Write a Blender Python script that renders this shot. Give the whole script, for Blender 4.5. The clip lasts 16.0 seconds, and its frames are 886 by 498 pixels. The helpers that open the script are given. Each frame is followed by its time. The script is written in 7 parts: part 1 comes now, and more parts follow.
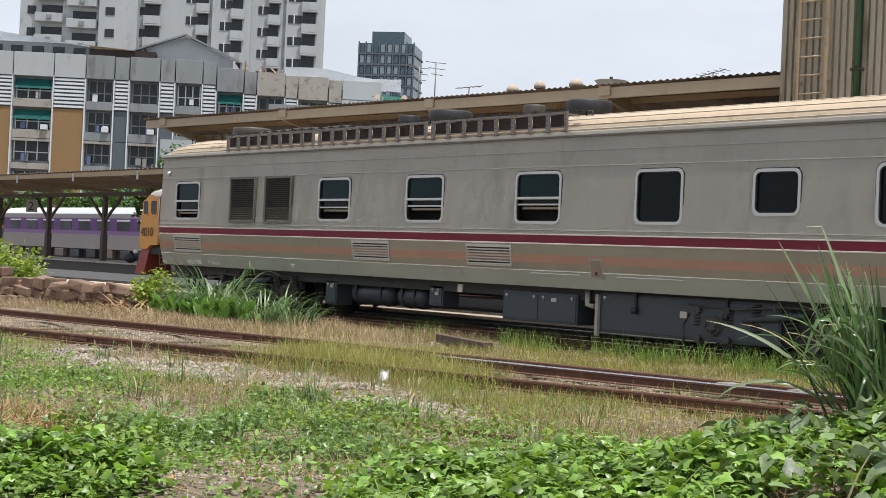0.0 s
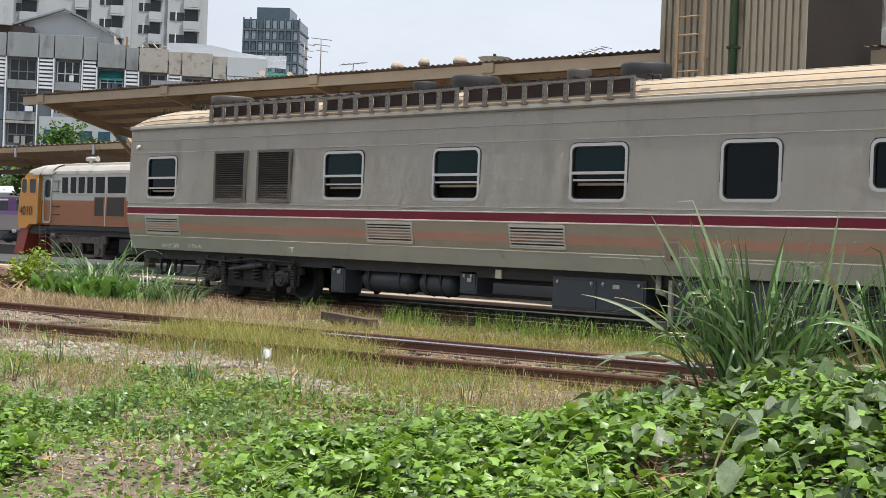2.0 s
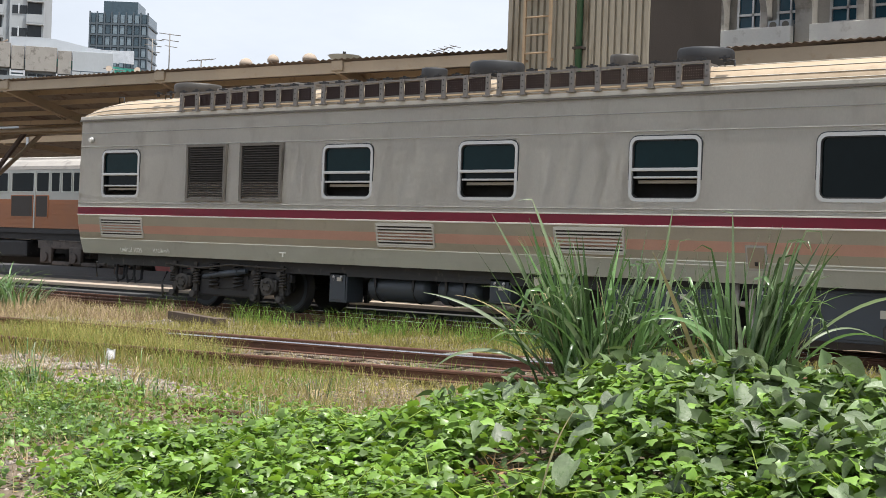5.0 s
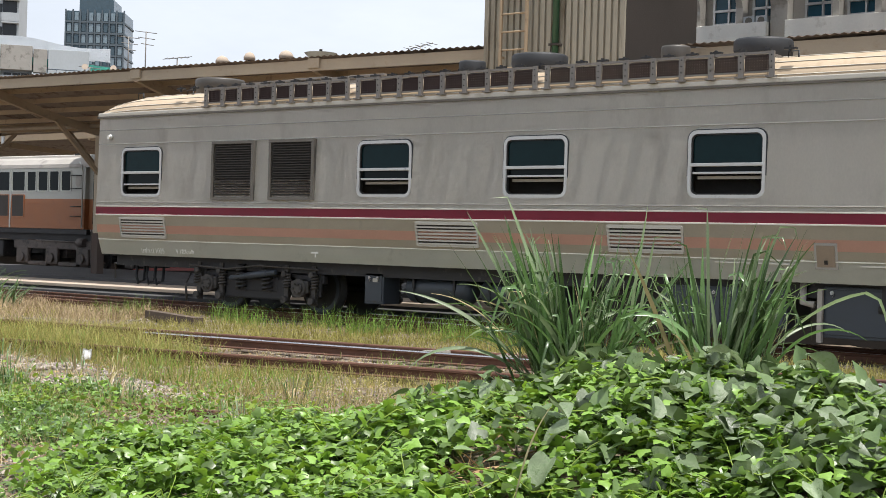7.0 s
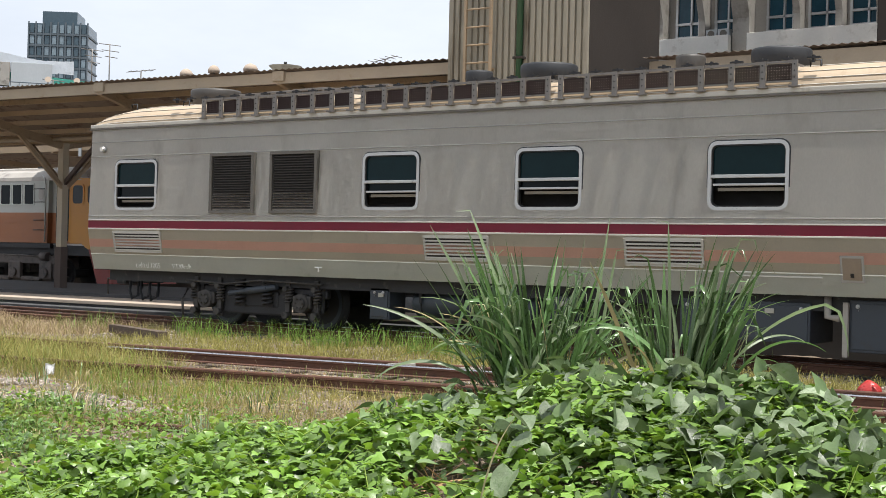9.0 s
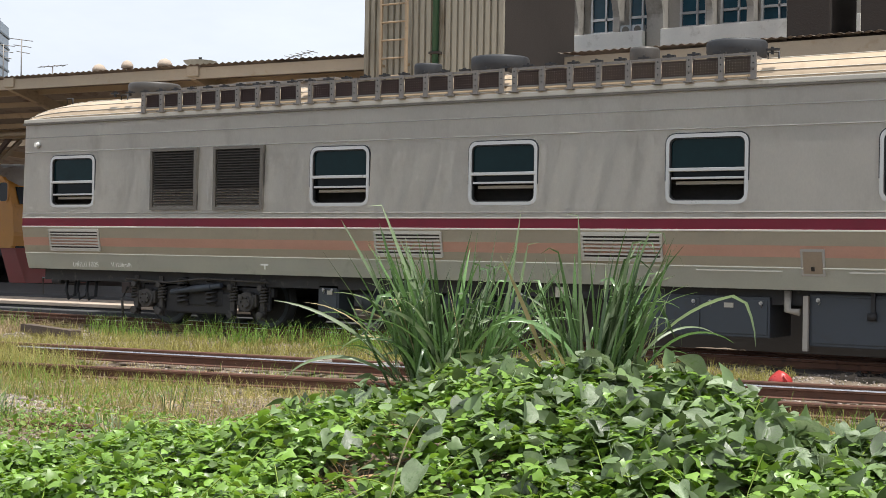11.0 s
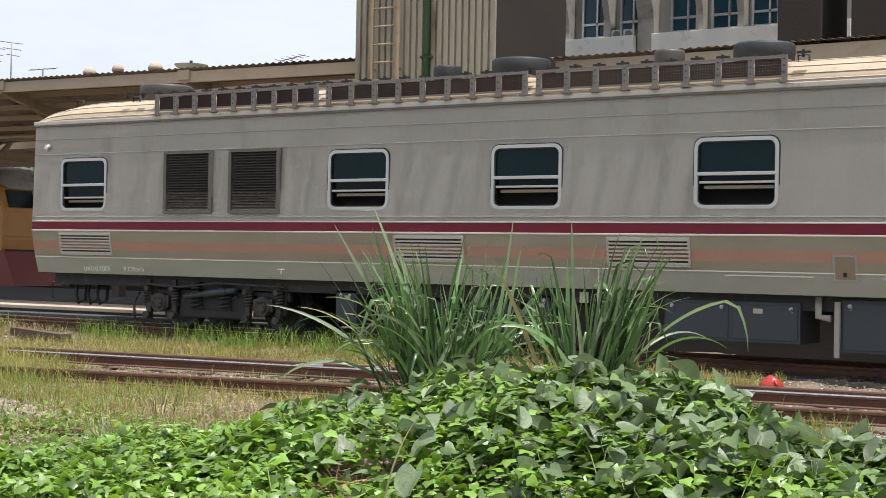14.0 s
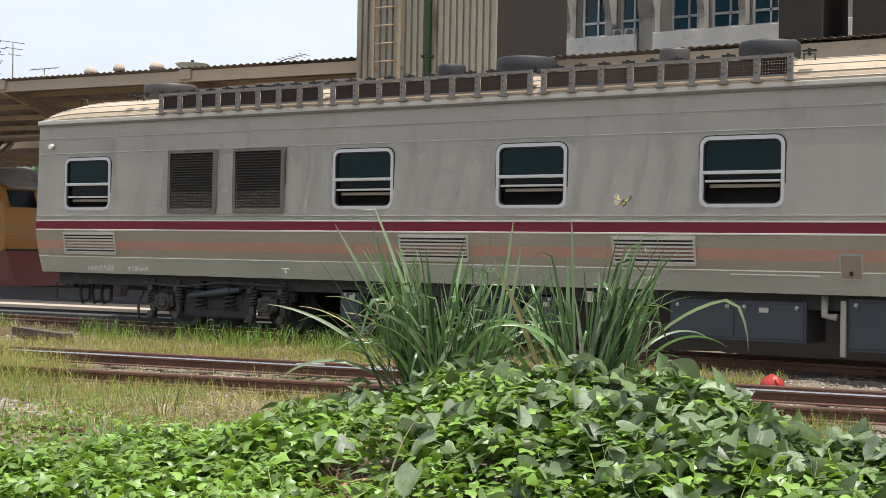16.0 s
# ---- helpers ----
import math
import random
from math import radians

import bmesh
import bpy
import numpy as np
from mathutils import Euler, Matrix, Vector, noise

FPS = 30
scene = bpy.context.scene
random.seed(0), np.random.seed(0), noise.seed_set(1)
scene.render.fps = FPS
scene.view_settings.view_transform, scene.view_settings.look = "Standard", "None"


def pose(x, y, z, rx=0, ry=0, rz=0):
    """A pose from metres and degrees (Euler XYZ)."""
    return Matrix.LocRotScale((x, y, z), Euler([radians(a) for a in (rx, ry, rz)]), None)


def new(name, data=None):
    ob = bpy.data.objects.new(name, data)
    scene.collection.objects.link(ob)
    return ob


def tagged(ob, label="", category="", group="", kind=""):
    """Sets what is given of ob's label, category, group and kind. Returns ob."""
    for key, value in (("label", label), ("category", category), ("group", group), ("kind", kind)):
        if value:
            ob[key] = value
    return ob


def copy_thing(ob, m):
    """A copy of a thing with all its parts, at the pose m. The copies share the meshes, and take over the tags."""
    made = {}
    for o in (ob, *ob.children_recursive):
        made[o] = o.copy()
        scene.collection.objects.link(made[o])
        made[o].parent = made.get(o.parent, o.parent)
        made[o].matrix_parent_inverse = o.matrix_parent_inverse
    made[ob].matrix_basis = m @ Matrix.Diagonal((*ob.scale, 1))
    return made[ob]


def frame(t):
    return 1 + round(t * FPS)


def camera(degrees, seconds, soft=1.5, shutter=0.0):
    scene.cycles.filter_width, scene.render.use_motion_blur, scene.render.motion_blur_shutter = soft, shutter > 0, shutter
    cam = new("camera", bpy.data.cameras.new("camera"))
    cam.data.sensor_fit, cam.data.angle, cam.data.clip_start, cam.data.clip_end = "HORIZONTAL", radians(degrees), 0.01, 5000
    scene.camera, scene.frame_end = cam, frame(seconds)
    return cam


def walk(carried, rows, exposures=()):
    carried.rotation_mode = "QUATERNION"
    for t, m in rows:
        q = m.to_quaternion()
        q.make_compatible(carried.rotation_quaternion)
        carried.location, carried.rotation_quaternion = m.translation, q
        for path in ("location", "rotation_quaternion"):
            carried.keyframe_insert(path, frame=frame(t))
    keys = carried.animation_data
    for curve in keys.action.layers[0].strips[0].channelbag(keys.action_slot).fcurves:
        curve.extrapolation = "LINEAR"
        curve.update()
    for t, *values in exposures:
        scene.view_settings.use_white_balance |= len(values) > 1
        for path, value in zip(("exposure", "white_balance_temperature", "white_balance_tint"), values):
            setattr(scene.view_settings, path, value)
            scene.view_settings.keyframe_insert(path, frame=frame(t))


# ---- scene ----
cam = camera(35.5, 16.0, soft=0.55)
# seconds, eye x y z, yaw, pitch, roll: a hand-held pan from one spot
ROWS = [
    (0.0, 0.000, 0.000, 1.207, 48.89, 0.53, 2.55),
    (0.5, 0.015, -0.014, 1.205, 48.28, 0.20, 2.49),
    (1.0, 0.027, -0.009, 1.207, 47.54, 0.07, 2.42),
    (1.5, 0.037, 0.005, 1.208, 46.18, 0.02, 2.28),
    (2.0, 0.052, 0.024, 1.202, 44.21, -0.22, 2.16),
    (2.5, 0.070, 0.028, 1.202, 42.98, -0.32, 2.16),
    (3.0, 0.069, 0.024, 1.203, 42.42, -0.21, 2.15),
    (3.5, 0.075, 0.045, 1.203, 41.29, -0.10, 2.00),
    (4.0, 0.090, 0.052, 1.204, 39.84, -0.01, 1.96),
    (6.5, 0.113, 0.066, 1.216, 37.44, -0.22, 1.81),
    (7.0, 0.116, 0.072, 1.217, 37.26, -0.20, 1.63),
    (7.5, 0.126, 0.063, 1.223, 37.05, -0.03, 1.51),
    (8.0, 0.130, 0.062, 1.227, 36.71, 0.21, 1.32),
    (10.5, 0.167, 0.075, 1.219, 33.63, 0.22, 1.34),
    (11.0, 0.172, 0.101, 1.219, 32.56, 0.24, 1.00),
    (11.5, 0.170, 0.097, 1.218, 31.90, 0.26, 1.18),
    (12.0, 0.181, 0.086, 1.221, 31.62, 0.26, 0.98),
    (12.5, 0.170, 0.087, 1.225, 31.57, 0.39, 1.13),
    (13.0, 0.169, 0.087, 1.226, 31.71, 0.48, 1.18),
    (13.5, 0.161, 0.096, 1.222, 31.87, 0.46, 1.09),
    (14.0, 0.156, 0.096, 1.222, 32.15, 0.41, 1.10),
    (14.5, 0.153, 0.109, 1.223, 32.35, 0.45, 1.00),
    (15.0, 0.144, 0.115, 1.223, 32.30, 0.48, 1.07),
    (15.5, 0.155, 0.111, 1.223, 32.29, 0.45, 1.06),
    (16.0, 0.166, 0.094, 1.223, 32.22, 0.37, 1.05),
]
walk(cam, [(t, pose(x, y, z, 90 + pitch, 0, yaw) @ pose(0, 0, 0, 0, 0, roll)) for t, x, y, z, yaw, pitch, roll in ROWS], [(0.0, 0.14), (2.0, 0.19), (7.0, 0.34), (16.0, 0.32)])

# the railway car rolls in from the far end and comes to rest: seconds, place of its end along the track
CAR_ROWS = [(0.0, -28.55), (0.5, -27.56), (1.0, -26.69), (1.5, -25.77), (2.0, -24.88), (2.5, -24.07), (3.0, -23.33), (3.5, -22.72), (4.0, -22.15), (6.5, -20.27), (7.0, -20.01), (7.5, -19.79), (8.0, -19.58), (10.5, -18.75), (11.0, -18.61), (11.5, -18.50), (12.0, -18.40), (12.5, -18.31), (13.0, -18.24), (13.5, -18.18), (14.0, -18.12), (14.5, -18.09), (15.0, -18.07), (15.5, -18.06), (16.0, -18.06)]

# ---- daylight: a high sun almost overhead, thin bright cloud ----
SUN_ELEV, SUN_AZ = 76.0, 96.0          # azimuth: from +y towards +x
scene.view_settings.exposure = 0.0
world = bpy.data.worlds.new("world")
scene.world = world
world.use_nodes = True
wn, wl = world.node_tree.nodes, world.node_tree.links
bg = wn["Background"]
sky = wn.new("ShaderNodeTexSky")
sky.sky_type, sky.sun_disc = "NISHITA", False
sky.sun_elevation, sky.sun_rotation = radians(SUN_ELEV), radians(SUN_AZ)
sky.dust_density, sky.air_density, sky.ozone_density = 3.0, 1.0, 1.0
# thin cloud cover: white veil mixed over the clear sky
cloud = wn.new("ShaderNodeTexNoise")
cloud.inputs["Scale"].default_value, cloud.inputs["Detail"].default_value, cloud.inputs["Roughness"].default_value = 1.7, 7.0, 0.6
coord, flat = wn.new("ShaderNodeTexCoord"), wn.new("ShaderNodeMapping")
flat.inputs["Scale"].default_value = (1.0, 1.0, 3.2)
wl.new(coord.outputs["Generated"], flat.inputs["Vector"])
wl.new(flat.outputs["Vector"], cloud.inputs["Vector"])
ramp = wn.new("ShaderNodeValToRGB")
ramp.color_ramp.elements[0].position, ramp.color_ramp.elements[0].color = 0.36, (0.74, 0.74, 0.74, 1)
ramp.color_ramp.elements[1].position, ramp.color_ramp.elements[1].color = 0.62, (1, 1, 1, 1)
wl.new(cloud.outputs["Fac"], ramp.inputs["Fac"])
veil = wn.new("ShaderNodeMixRGB")
veil.inputs["Color2"].default_value = (8.3, 8.9, 9.9, 1)
wl.new(ramp.outputs["Color"], veil.inputs["Fac"])
wl.new(sky.outputs["Color"], veil.inputs["Color1"])
wl.new(veil.outputs["Color"], bg.inputs["Color"])
bg.inputs["Strength"].default_value = 0.088
sun = new("sun", bpy.data.lights.new("sun", "SUN"))
sun.data.energy, sun.data.angle, sun.data.color = 5.0, radians(0.6), (1.0, 0.97, 0.92)
_ce = math.cos(radians(SUN_ELEV))
SUN_DIR = Vector((_ce * math.sin(radians(SUN_AZ)), _ce * math.cos(radians(SUN_AZ)), math.sin(radians(SUN_ELEV))))
sun.matrix_world = SUN_DIR.to_track_quat("Z", "Y").to_matrix().to_4x4()

# ---- materials ----
def mat(name, color, rough=0.6, metal=0.0, vary=0.15, scale=3.0, fine=60.0, bump=0.15, stain=None, stain_at=0.6, stretch=(1, 1, 1), island=0.0, spec=0.5, trans=0.0, random=0.0, dent=0.0):
    """A surface with variation at two scales, fine relief, and stains of another colour."""
    m = bpy.data.materials.new(name)
    m.use_nodes = True
    n, l = m.node_tree.nodes, m.node_tree.links
    p = n["Principled BSDF"]
    p.inputs["Roughness"].default_value, p.inputs["Metallic"].default_value, p.inputs["Specular IOR Level"].default_value = rough, metal, spec
    tc, mp = n.new("ShaderNodeTexCoord"), n.new("ShaderNodeMapping")
    mp.inputs["Scale"].default_value = stretch
    l.new(tc.outputs["Object"], mp.inputs["Vector"])
    def noise_at(s, detail):
        t = n.new("ShaderNodeTexNoise")
        t.inputs["Scale"].default_value, t.inputs["Detail"].default_value, t.inputs["Roughness"].default_value = s, detail, 0.62
        l.new(mp.outputs["Vector"], t.inputs["Vector"])
        return t.outputs["Fac"]
    big, small = noise_at(scale, 5.0), noise_at(fine, 4.0)
    def mul(a, b, kind="MULTIPLY"):
        q = n.new("ShaderNodeMath")
        q.operation = kind
        for i, v in enumerate((a, b)):
            if isinstance(v, (int, float)):
                q.inputs[i].default_value = v
            else:
                l.new(v, q.inputs[i])
        return q.outputs[0]
    amount = mul(mul(mul(big, 1.3), mul(small, 0.7), "ADD"), -1.0, "ADD")      # about -0.5 .. 0.5
    bright = mul(mul(amount, 2.6 * vary), 1.0, "ADD")
    if island:
        g = n.new("ShaderNodeNewGeometry")
        bright = mul(bright, mul(mul(g.outputs["Random Per Island"], 2 * island), 1 - island, "ADD"))
    if random:
        oi = n.new("ShaderNodeObjectInfo")
        bright = mul(bright, mul(mul(oi.outputs["Random"], 2 * random), 1 - random, "ADD"))
    hsv = n.new("ShaderNodeHueSaturation")
    hsv.inputs["Color"].default_value = (*color, 1)
    l.new(bright, hsv.inputs["Value"])
    out = hsv.outputs["Color"]
    if stain:
        r = n.new("ShaderNodeValToRGB")
        r.color_ramp.elements[0].position, r.color_ramp.elements[1].position = stain_at, min(1.0, stain_at + 0.16)
        l.new(noise_at(scale * 2.3, 8.0), r.inputs["Fac"])
        mx = n.new("ShaderNodeMixRGB")
        mx.inputs["Color2"].default_value = (*stain, 1)
        l.new(r.outputs["Color"], mx.inputs["Fac"])
        l.new(out, mx.inputs["Color1"])
        out = mx.outputs["Color"]
    l.new(out, p.inputs["Base Color"])
    rr = mul(mul(amount, 0.35), rough, "ADD")
    l.new(rr, p.inputs["Roughness"])
    if bump:
        b = n.new("ShaderNodeBump")
        b.inputs["Strength"].default_value, b.inputs["Distance"].default_value = bump, 0.02
        l.new(small, b.inputs["Height"])
        if dent:
            d = n.new("ShaderNodeBump")
            d.inputs["Strength"].default_value, d.inputs["Distance"].default_value = dent, 0.05
            l.new(noise_at(2.2, 2.0), d.inputs["Height"])
            l.new(d.outputs["Normal"], b.inputs["Normal"])
        l.new(b.outputs["Normal"], p.inputs["Normal"])
    if trans:
        t = n.new("ShaderNodeBsdfTranslucent")
        hs2 = n.new("ShaderNodeHueSaturation")
        hs2.inputs["Value"].default_value, hs2.inputs["Saturation"].default_value, hs2.inputs["Hue"].default_value = 1.5, 1.1, 0.485
        l.new(out, hs2.inputs["Color"])
        l.new(hs2.outputs["Color"], t.inputs["Color"])
        s = n.new("ShaderNodeMixShader")
        s.inputs["Fac"].default_value = trans
        l.new(p.outputs[0], s.inputs[1])
        l.new(t.outputs[0], s.inputs[2])
        l.new(s.outputs[0], n["Material Output"].inputs["Surface"])
    return m


def glass_mat(name, tint, rough=0.05, spec=0.22):
    """Dark tinted pane in front of an unlit inside."""
    m = mat(name, tint, rough, 0.0, 0.2, 1.5, 9.0, 0.0, spec=spec)
    return m


M_GREY = mat("car_grey_paint", (0.65, 0.615, 0.55), 0.42, 0, 0.1, 0.9, 45, 0.05, stain=(0.54, 0.505, 0.445), stain_at=0.54, stretch=(1, 1, 0.5), dent=0.14)
M_OLIVE = mat("car_olive_paint", (0.58, 0.51, 0.385), 0.55, 0, 0.08, 1.2, 45, 0.05, stain=(0.45, 0.395, 0.295), stain_at=0.62)
M_SKIRT = mat("car_skirt_paint", (0.65, 0.65, 0.56), 0.55, 0, 0.08, 1.2, 45, 0.05, stain=(0.48, 0.48, 0.4), stain_at=0.6)
M_MAROON = mat("car_maroon_paint", (0.33, 0.028, 0.06), 0.45, 0, 0.08, 1.5, 40, 0.03)
M_PINK = mat("car_salmon_paint", (0.78, 0.46, 0.34), 0.5, 0, 0.07, 1.5, 40, 0.03)
M_CREAM = mat("car_cream_line", (0.6, 0.57, 0.5), 0.5, 0, 0.06, 2, 40, 0.02)
M_HATCH = mat("hatch_paint", (0.25, 0.195, 0.14), 0.6, 0, 0.12, 6, 40, 0.05)
# grey darker than the side: holds the beads' shadow lines
M_BEAD = mat("car_bead", (0.33, 0.32, 0.29), 0.6, 0, 0.1, 2, 40, 0.03)
M_PARAPET = mat("parapet_white", (0.74, 0.72, 0.67), 0.8, 0, 0.08, 1.5, 20, 0.1, stain=(0.5, 0.47, 0.41), stain_at=0.6)
M_ROOF = mat("car_roof_paint", (0.44, 0.34, 0.235), 0.55, 0, 0.1, 1.2, 30, 0.08, stain=(0.33, 0.24, 0.15), stain_at=0.56, stretch=(1, 0.3, 1))
M_ROOF_EDGE = mat("car_roof_edge", (0.52, 0.49, 0.43), 0.5, 0.1, 0.1, 1.5, 40, 0.05, stain=(0.3, 0.26, 0.2))
M_ALU = mat("aluminium", (0.5, 0.5, 0.49), 0.38, 0.6, 0.06, 4, 80, 0.03)
M_GLASS_TEAL = glass_mat("teal_glass", (0.005, 0.019, 0.022), 0.05, 0.13)
M_GLASS_DARK = glass_mat("dark_glass", (0.004, 0.008, 0.009), 0.05, 0.13)
# near-black tone that stands in for the unlit inside of the car
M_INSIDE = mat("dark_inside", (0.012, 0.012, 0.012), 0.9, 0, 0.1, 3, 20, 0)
M_BLIND = mat("window_rail_cream", (0.33, 0.3, 0.25), 0.6, 0, 0.05, 4, 40, 0)
M_GRILLE = mat("brown_grille", (0.043, 0.036, 0.031), 0.6, 0.3, 0.2, 3, 60, 0.1)
M_GRILLE_FRAME = mat("grille_frame", (0.14, 0.128, 0.11), 0.6, 0.3, 0.15, 4, 60, 0.1)
M_LOUVRE = mat("louvre_paint", (0.42, 0.4, 0.35), 0.55, 0, 0.08, 4, 60, 0.05, stain=(0.2, 0.17, 0.12), stain_at=0.63)
M_UNDER = mat("underframe_black", (0.016, 0.016, 0.018), 0.62, 0, 0.4, 3, 40, 0.2, stain=(0.075, 0.066, 0.056), stain_at=0.6)
M_BOX = mat("underframe_box_grey", (0.036, 0.045, 0.058), 0.5, 0, 0.12, 2, 40, 0.06, stain=(0.035, 0.034, 0.034), stain_at=0.6)
M_STEEL = mat("bare_steel", (0.42, 0.42, 0.43), 0.28, 0.9, 0.1, 6, 90, 0.05)
M_RACK = mat("roof_rack_grey", (0.2, 0.185, 0.17), 0.55, 0.4, 0.15, 3, 60, 0.1, stain=(0.1, 0.07, 0.05), stain_at=0.6)
M_TYRE = mat("rubber_black", (0.018, 0.02, 0.024), 0.65, 0, 0.2, 6, 60, 0.1)
M_PALE_MARK = mat("pale_lettering", (0.85, 0.85, 0.8), 0.6, 0, 0.12, 8, 60, 0)
M_LAMP_LENS = mat("marker_lamp_lens", (0.85, 0.82, 0.75), 0.25, 0, 0.02, 3, 30, 0)
M_RUST = mat("rusty_rail", (0.13, 0.062, 0.04), 0.8, 0.2, 0.3, 4, 90, 0.3, stain=(0.06, 0.035, 0.028), stain_at=0.56)
M_RAILTOP = mat("worn_rail_head", (0.5, 0.49, 0.5), 0.25, 0.9, 0.15, 3, 70, 0.05, stretch=(0.2, 1, 1))
M_SLEEPER = mat("weathered_timber", (0.1, 0.072, 0.052), 0.85, 0, 0.3, 5, 50, 0.5, stretch=(0.3, 1, 1))
M_CONC = mat("weathered_concrete", (0.33, 0.31, 0.28), 0.85, 0, 0.15, 0.8, 25, 0.25, stain=(0.17, 0.155, 0.135), stain_at=0.54)
M_CONC_LIGHT = mat("pale_concrete", (0.42, 0.34, 0.27), 0.85, 0, 0.1, 1.2, 25, 0.2, stain=(0.42, 0.37, 0.31), stain_at=0.6)
# platform concrete with its shade put into a near-black colour
M_PLATFORM_SHADED = mat("platform_shaded", (0.055, 0.054, 0.056), 0.85, 0, 0.2, 1.2, 25, 0.2)
M_TIN_UNDER = mat("brown_steelwork", (0.34, 0.255, 0.165), 0.65, 0.0, 0.15, 1.5, 40, 0.1, stain=(0.17, 0.11, 0.065), stain_at=0.58)
M_TIN_TOP = mat("rusted_roof_sheet", (0.2, 0.16, 0.125), 0.7, 0.1, 0.25, 1, 30, 0.15, stain=(0.1, 0.06, 0.04), stain_at=0.52)
M_FASCIA = mat("cream_fascia", (0.36, 0.295, 0.215), 0.65, 0, 0.12, 1.6, 40, 0.1, stain=(0.28, 0.2, 0.12), stain_at=0.58)
M_POST = mat("post_beige", (0.42, 0.36, 0.27), 0.65, 0, 0.12, 2, 40, 0.1)
M_POST_DARK = mat("post_brown_base", (0.08, 0.055, 0.045), 0.7, 0, 0.15, 2, 40, 0.1)
M_CORR = mat("fluted_concrete", (0.3, 0.275, 0.22), 0.85, 0, 0.22, 1.3, 30, 0.25, stain=(0.1, 0.075, 0.045), stain_at=0.53, stretch=(1, 1, 0.12))
# near-black brown; on the tower and low canopy it carries painted shade
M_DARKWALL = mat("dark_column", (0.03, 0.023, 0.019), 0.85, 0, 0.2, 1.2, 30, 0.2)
M_GREENPIPE = mat("green_pipe", (0.022, 0.075, 0.038), 0.5, 0, 0.15, 3, 30, 0.05)
M_WHITEWALL = mat("white_wall", (0.4, 0.425, 0.44), 0.8, 0, 0.12, 0.25, 8, 0.05, stain=(0.27, 0.285, 0.295), stain_at=0.58, stretch=(1, 1, 0.35))
M_GREYWALL = mat("grey_wall", (0.225, 0.245, 0.255), 0.85, 0, 0.25, 0.35, 8, 0.1, stain=(0.13, 0.135, 0.135), stain_at=0.54, stretch=(1, 1, 0.3))
M_BROWNWALL = mat("ochre_wall", (0.26, 0.16, 0.07), 0.8, 0, 0.08, 0.35, 8, 0.05)
M_BRICKRED = mat("red_brick_panel", (0.22, 0.11, 0.08), 0.85, 0, 0.15, 1, 9, 0.1)
M_SLAT = mat("white_slat", (0.62, 0.65, 0.68), 0.7, 0, 0.06, 0.6, 8, 0)
M_WINDOW = glass_mat("window_glass", (0.035, 0.04, 0.045), 0.12)
M_WINDOW_BLUE = glass_mat("blue_window_glass", (0.028, 0.075, 0.105), 0.08)
M_AWNING = mat("teal_awning", (0.02, 0.17, 0.16), 0.8, 0, 0.1, 1, 10, 0)
M_NET = mat("green_netting", (0.09, 0.38, 0.31), 0.9, 0, 0.15, 1, 10, 0)
M_TOWER_GLASS = glass_mat("tower_glass", (0.07, 0.105, 0.13), 0.15)
M_TOWER_FRAME = mat("tower_frame", (0.085, 0.11, 0.13), 0.6, 0, 0.06, 0.1, 3, 0)
M_TOWER_PALE = glass_mat("tower_pale_glass", (0.2, 0.26, 0.3), 0.2)
M_LOCO_ORANGE = mat("loco_orange", (0.56, 0.25, 0.035), 0.45, 0, 0.08, 1.5, 30, 0.04, stain=(0.38, 0.16, 0.035), stain_at=0.62)
M_LOCO_BROWN = mat("loco_brown", (0.3, 0.115, 0.045), 0.5, 0, 0.1, 1.5, 30, 0.05, stain=(0.2, 0.075, 0.035), stain_at=0.6)
M_LOCO_CREAM = mat("loco_cream", (0.43, 0.44, 0.41), 0.5, 0, 0.08, 2, 30, 0.04)
M_LOCO_ROOF = mat("loco_roof", (0.36, 0.335, 0.305), 0.6, 0, 0.25, 0.7, 30, 0.08, stain=(0.1, 0.09, 0.085), stain_at=0.58)
M_LOCO_RED = mat("loco_red", (0.25, 0.045, 0.035), 0.5, 0, 0.1, 2, 30, 0.04)
M_PURPLE = mat("purple_paint", (0.11, 0.04, 0.19), 0.4, 0, 0.05, 1, 30, 0.02)
M_LILAC = mat("lilac_paint", (0.22, 0.13, 0.32), 0.4, 0, 0.05, 1, 30, 0.02)
M_SILVER = mat("silver_paint", (0.3, 0.28, 0.28), 0.4, 0.1, 0.06, 1, 30, 0.02)
M_SILVER_ROOF = mat("silver_roof", (0.6, 0.64, 0.68), 0.35, 0.2, 0.06, 1, 30, 0.02)
M_BLACK = mat("black_paint", (0.012, 0.012, 0.012), 0.5, 0, 0.1, 3, 30, 0)
M_BRICK = mat("old_stone_block", (0.2, 0.13, 0.09), 0.9, 0, 0.3, 3, 40, 0.6, stain=(0.1, 0.075, 0.06), stain_at=0.55, random=0.2)
M_BALL = mat("red_plastic_bag", (0.4, 0.035, 0.03), 0.35, 0, 0.12, 8, 40, 0.2)
M_WHITE = mat("white_plastic", (0.8, 0.8, 0.8), 0.5, 0, 0.06, 5, 30, 0.05)

# ---- mesh helpers ----
def part(name, bm, material, parent=None, label="", smooth=False):
    """One bmesh as one mesh object, under a thing or a part."""
    me = bpy.data.meshes.new(name)
    bm.to_mesh(me)
    bm.free()
    for m in (material if isinstance(material, (list, tuple)) else [material]):
        me.materials.append(m)
    if smooth:
        me.shade_smooth()
    ob = new(name, me)
    if parent:
        ob.parent = parent
    if label:
        ob["label"] = label
    return ob


def thing(name, label, category, m=None, group="", kind=""):
    ob = new(name)
    if m is not None:
        ob.matrix_basis = m
    return tagged(ob, label, category, group, kind)


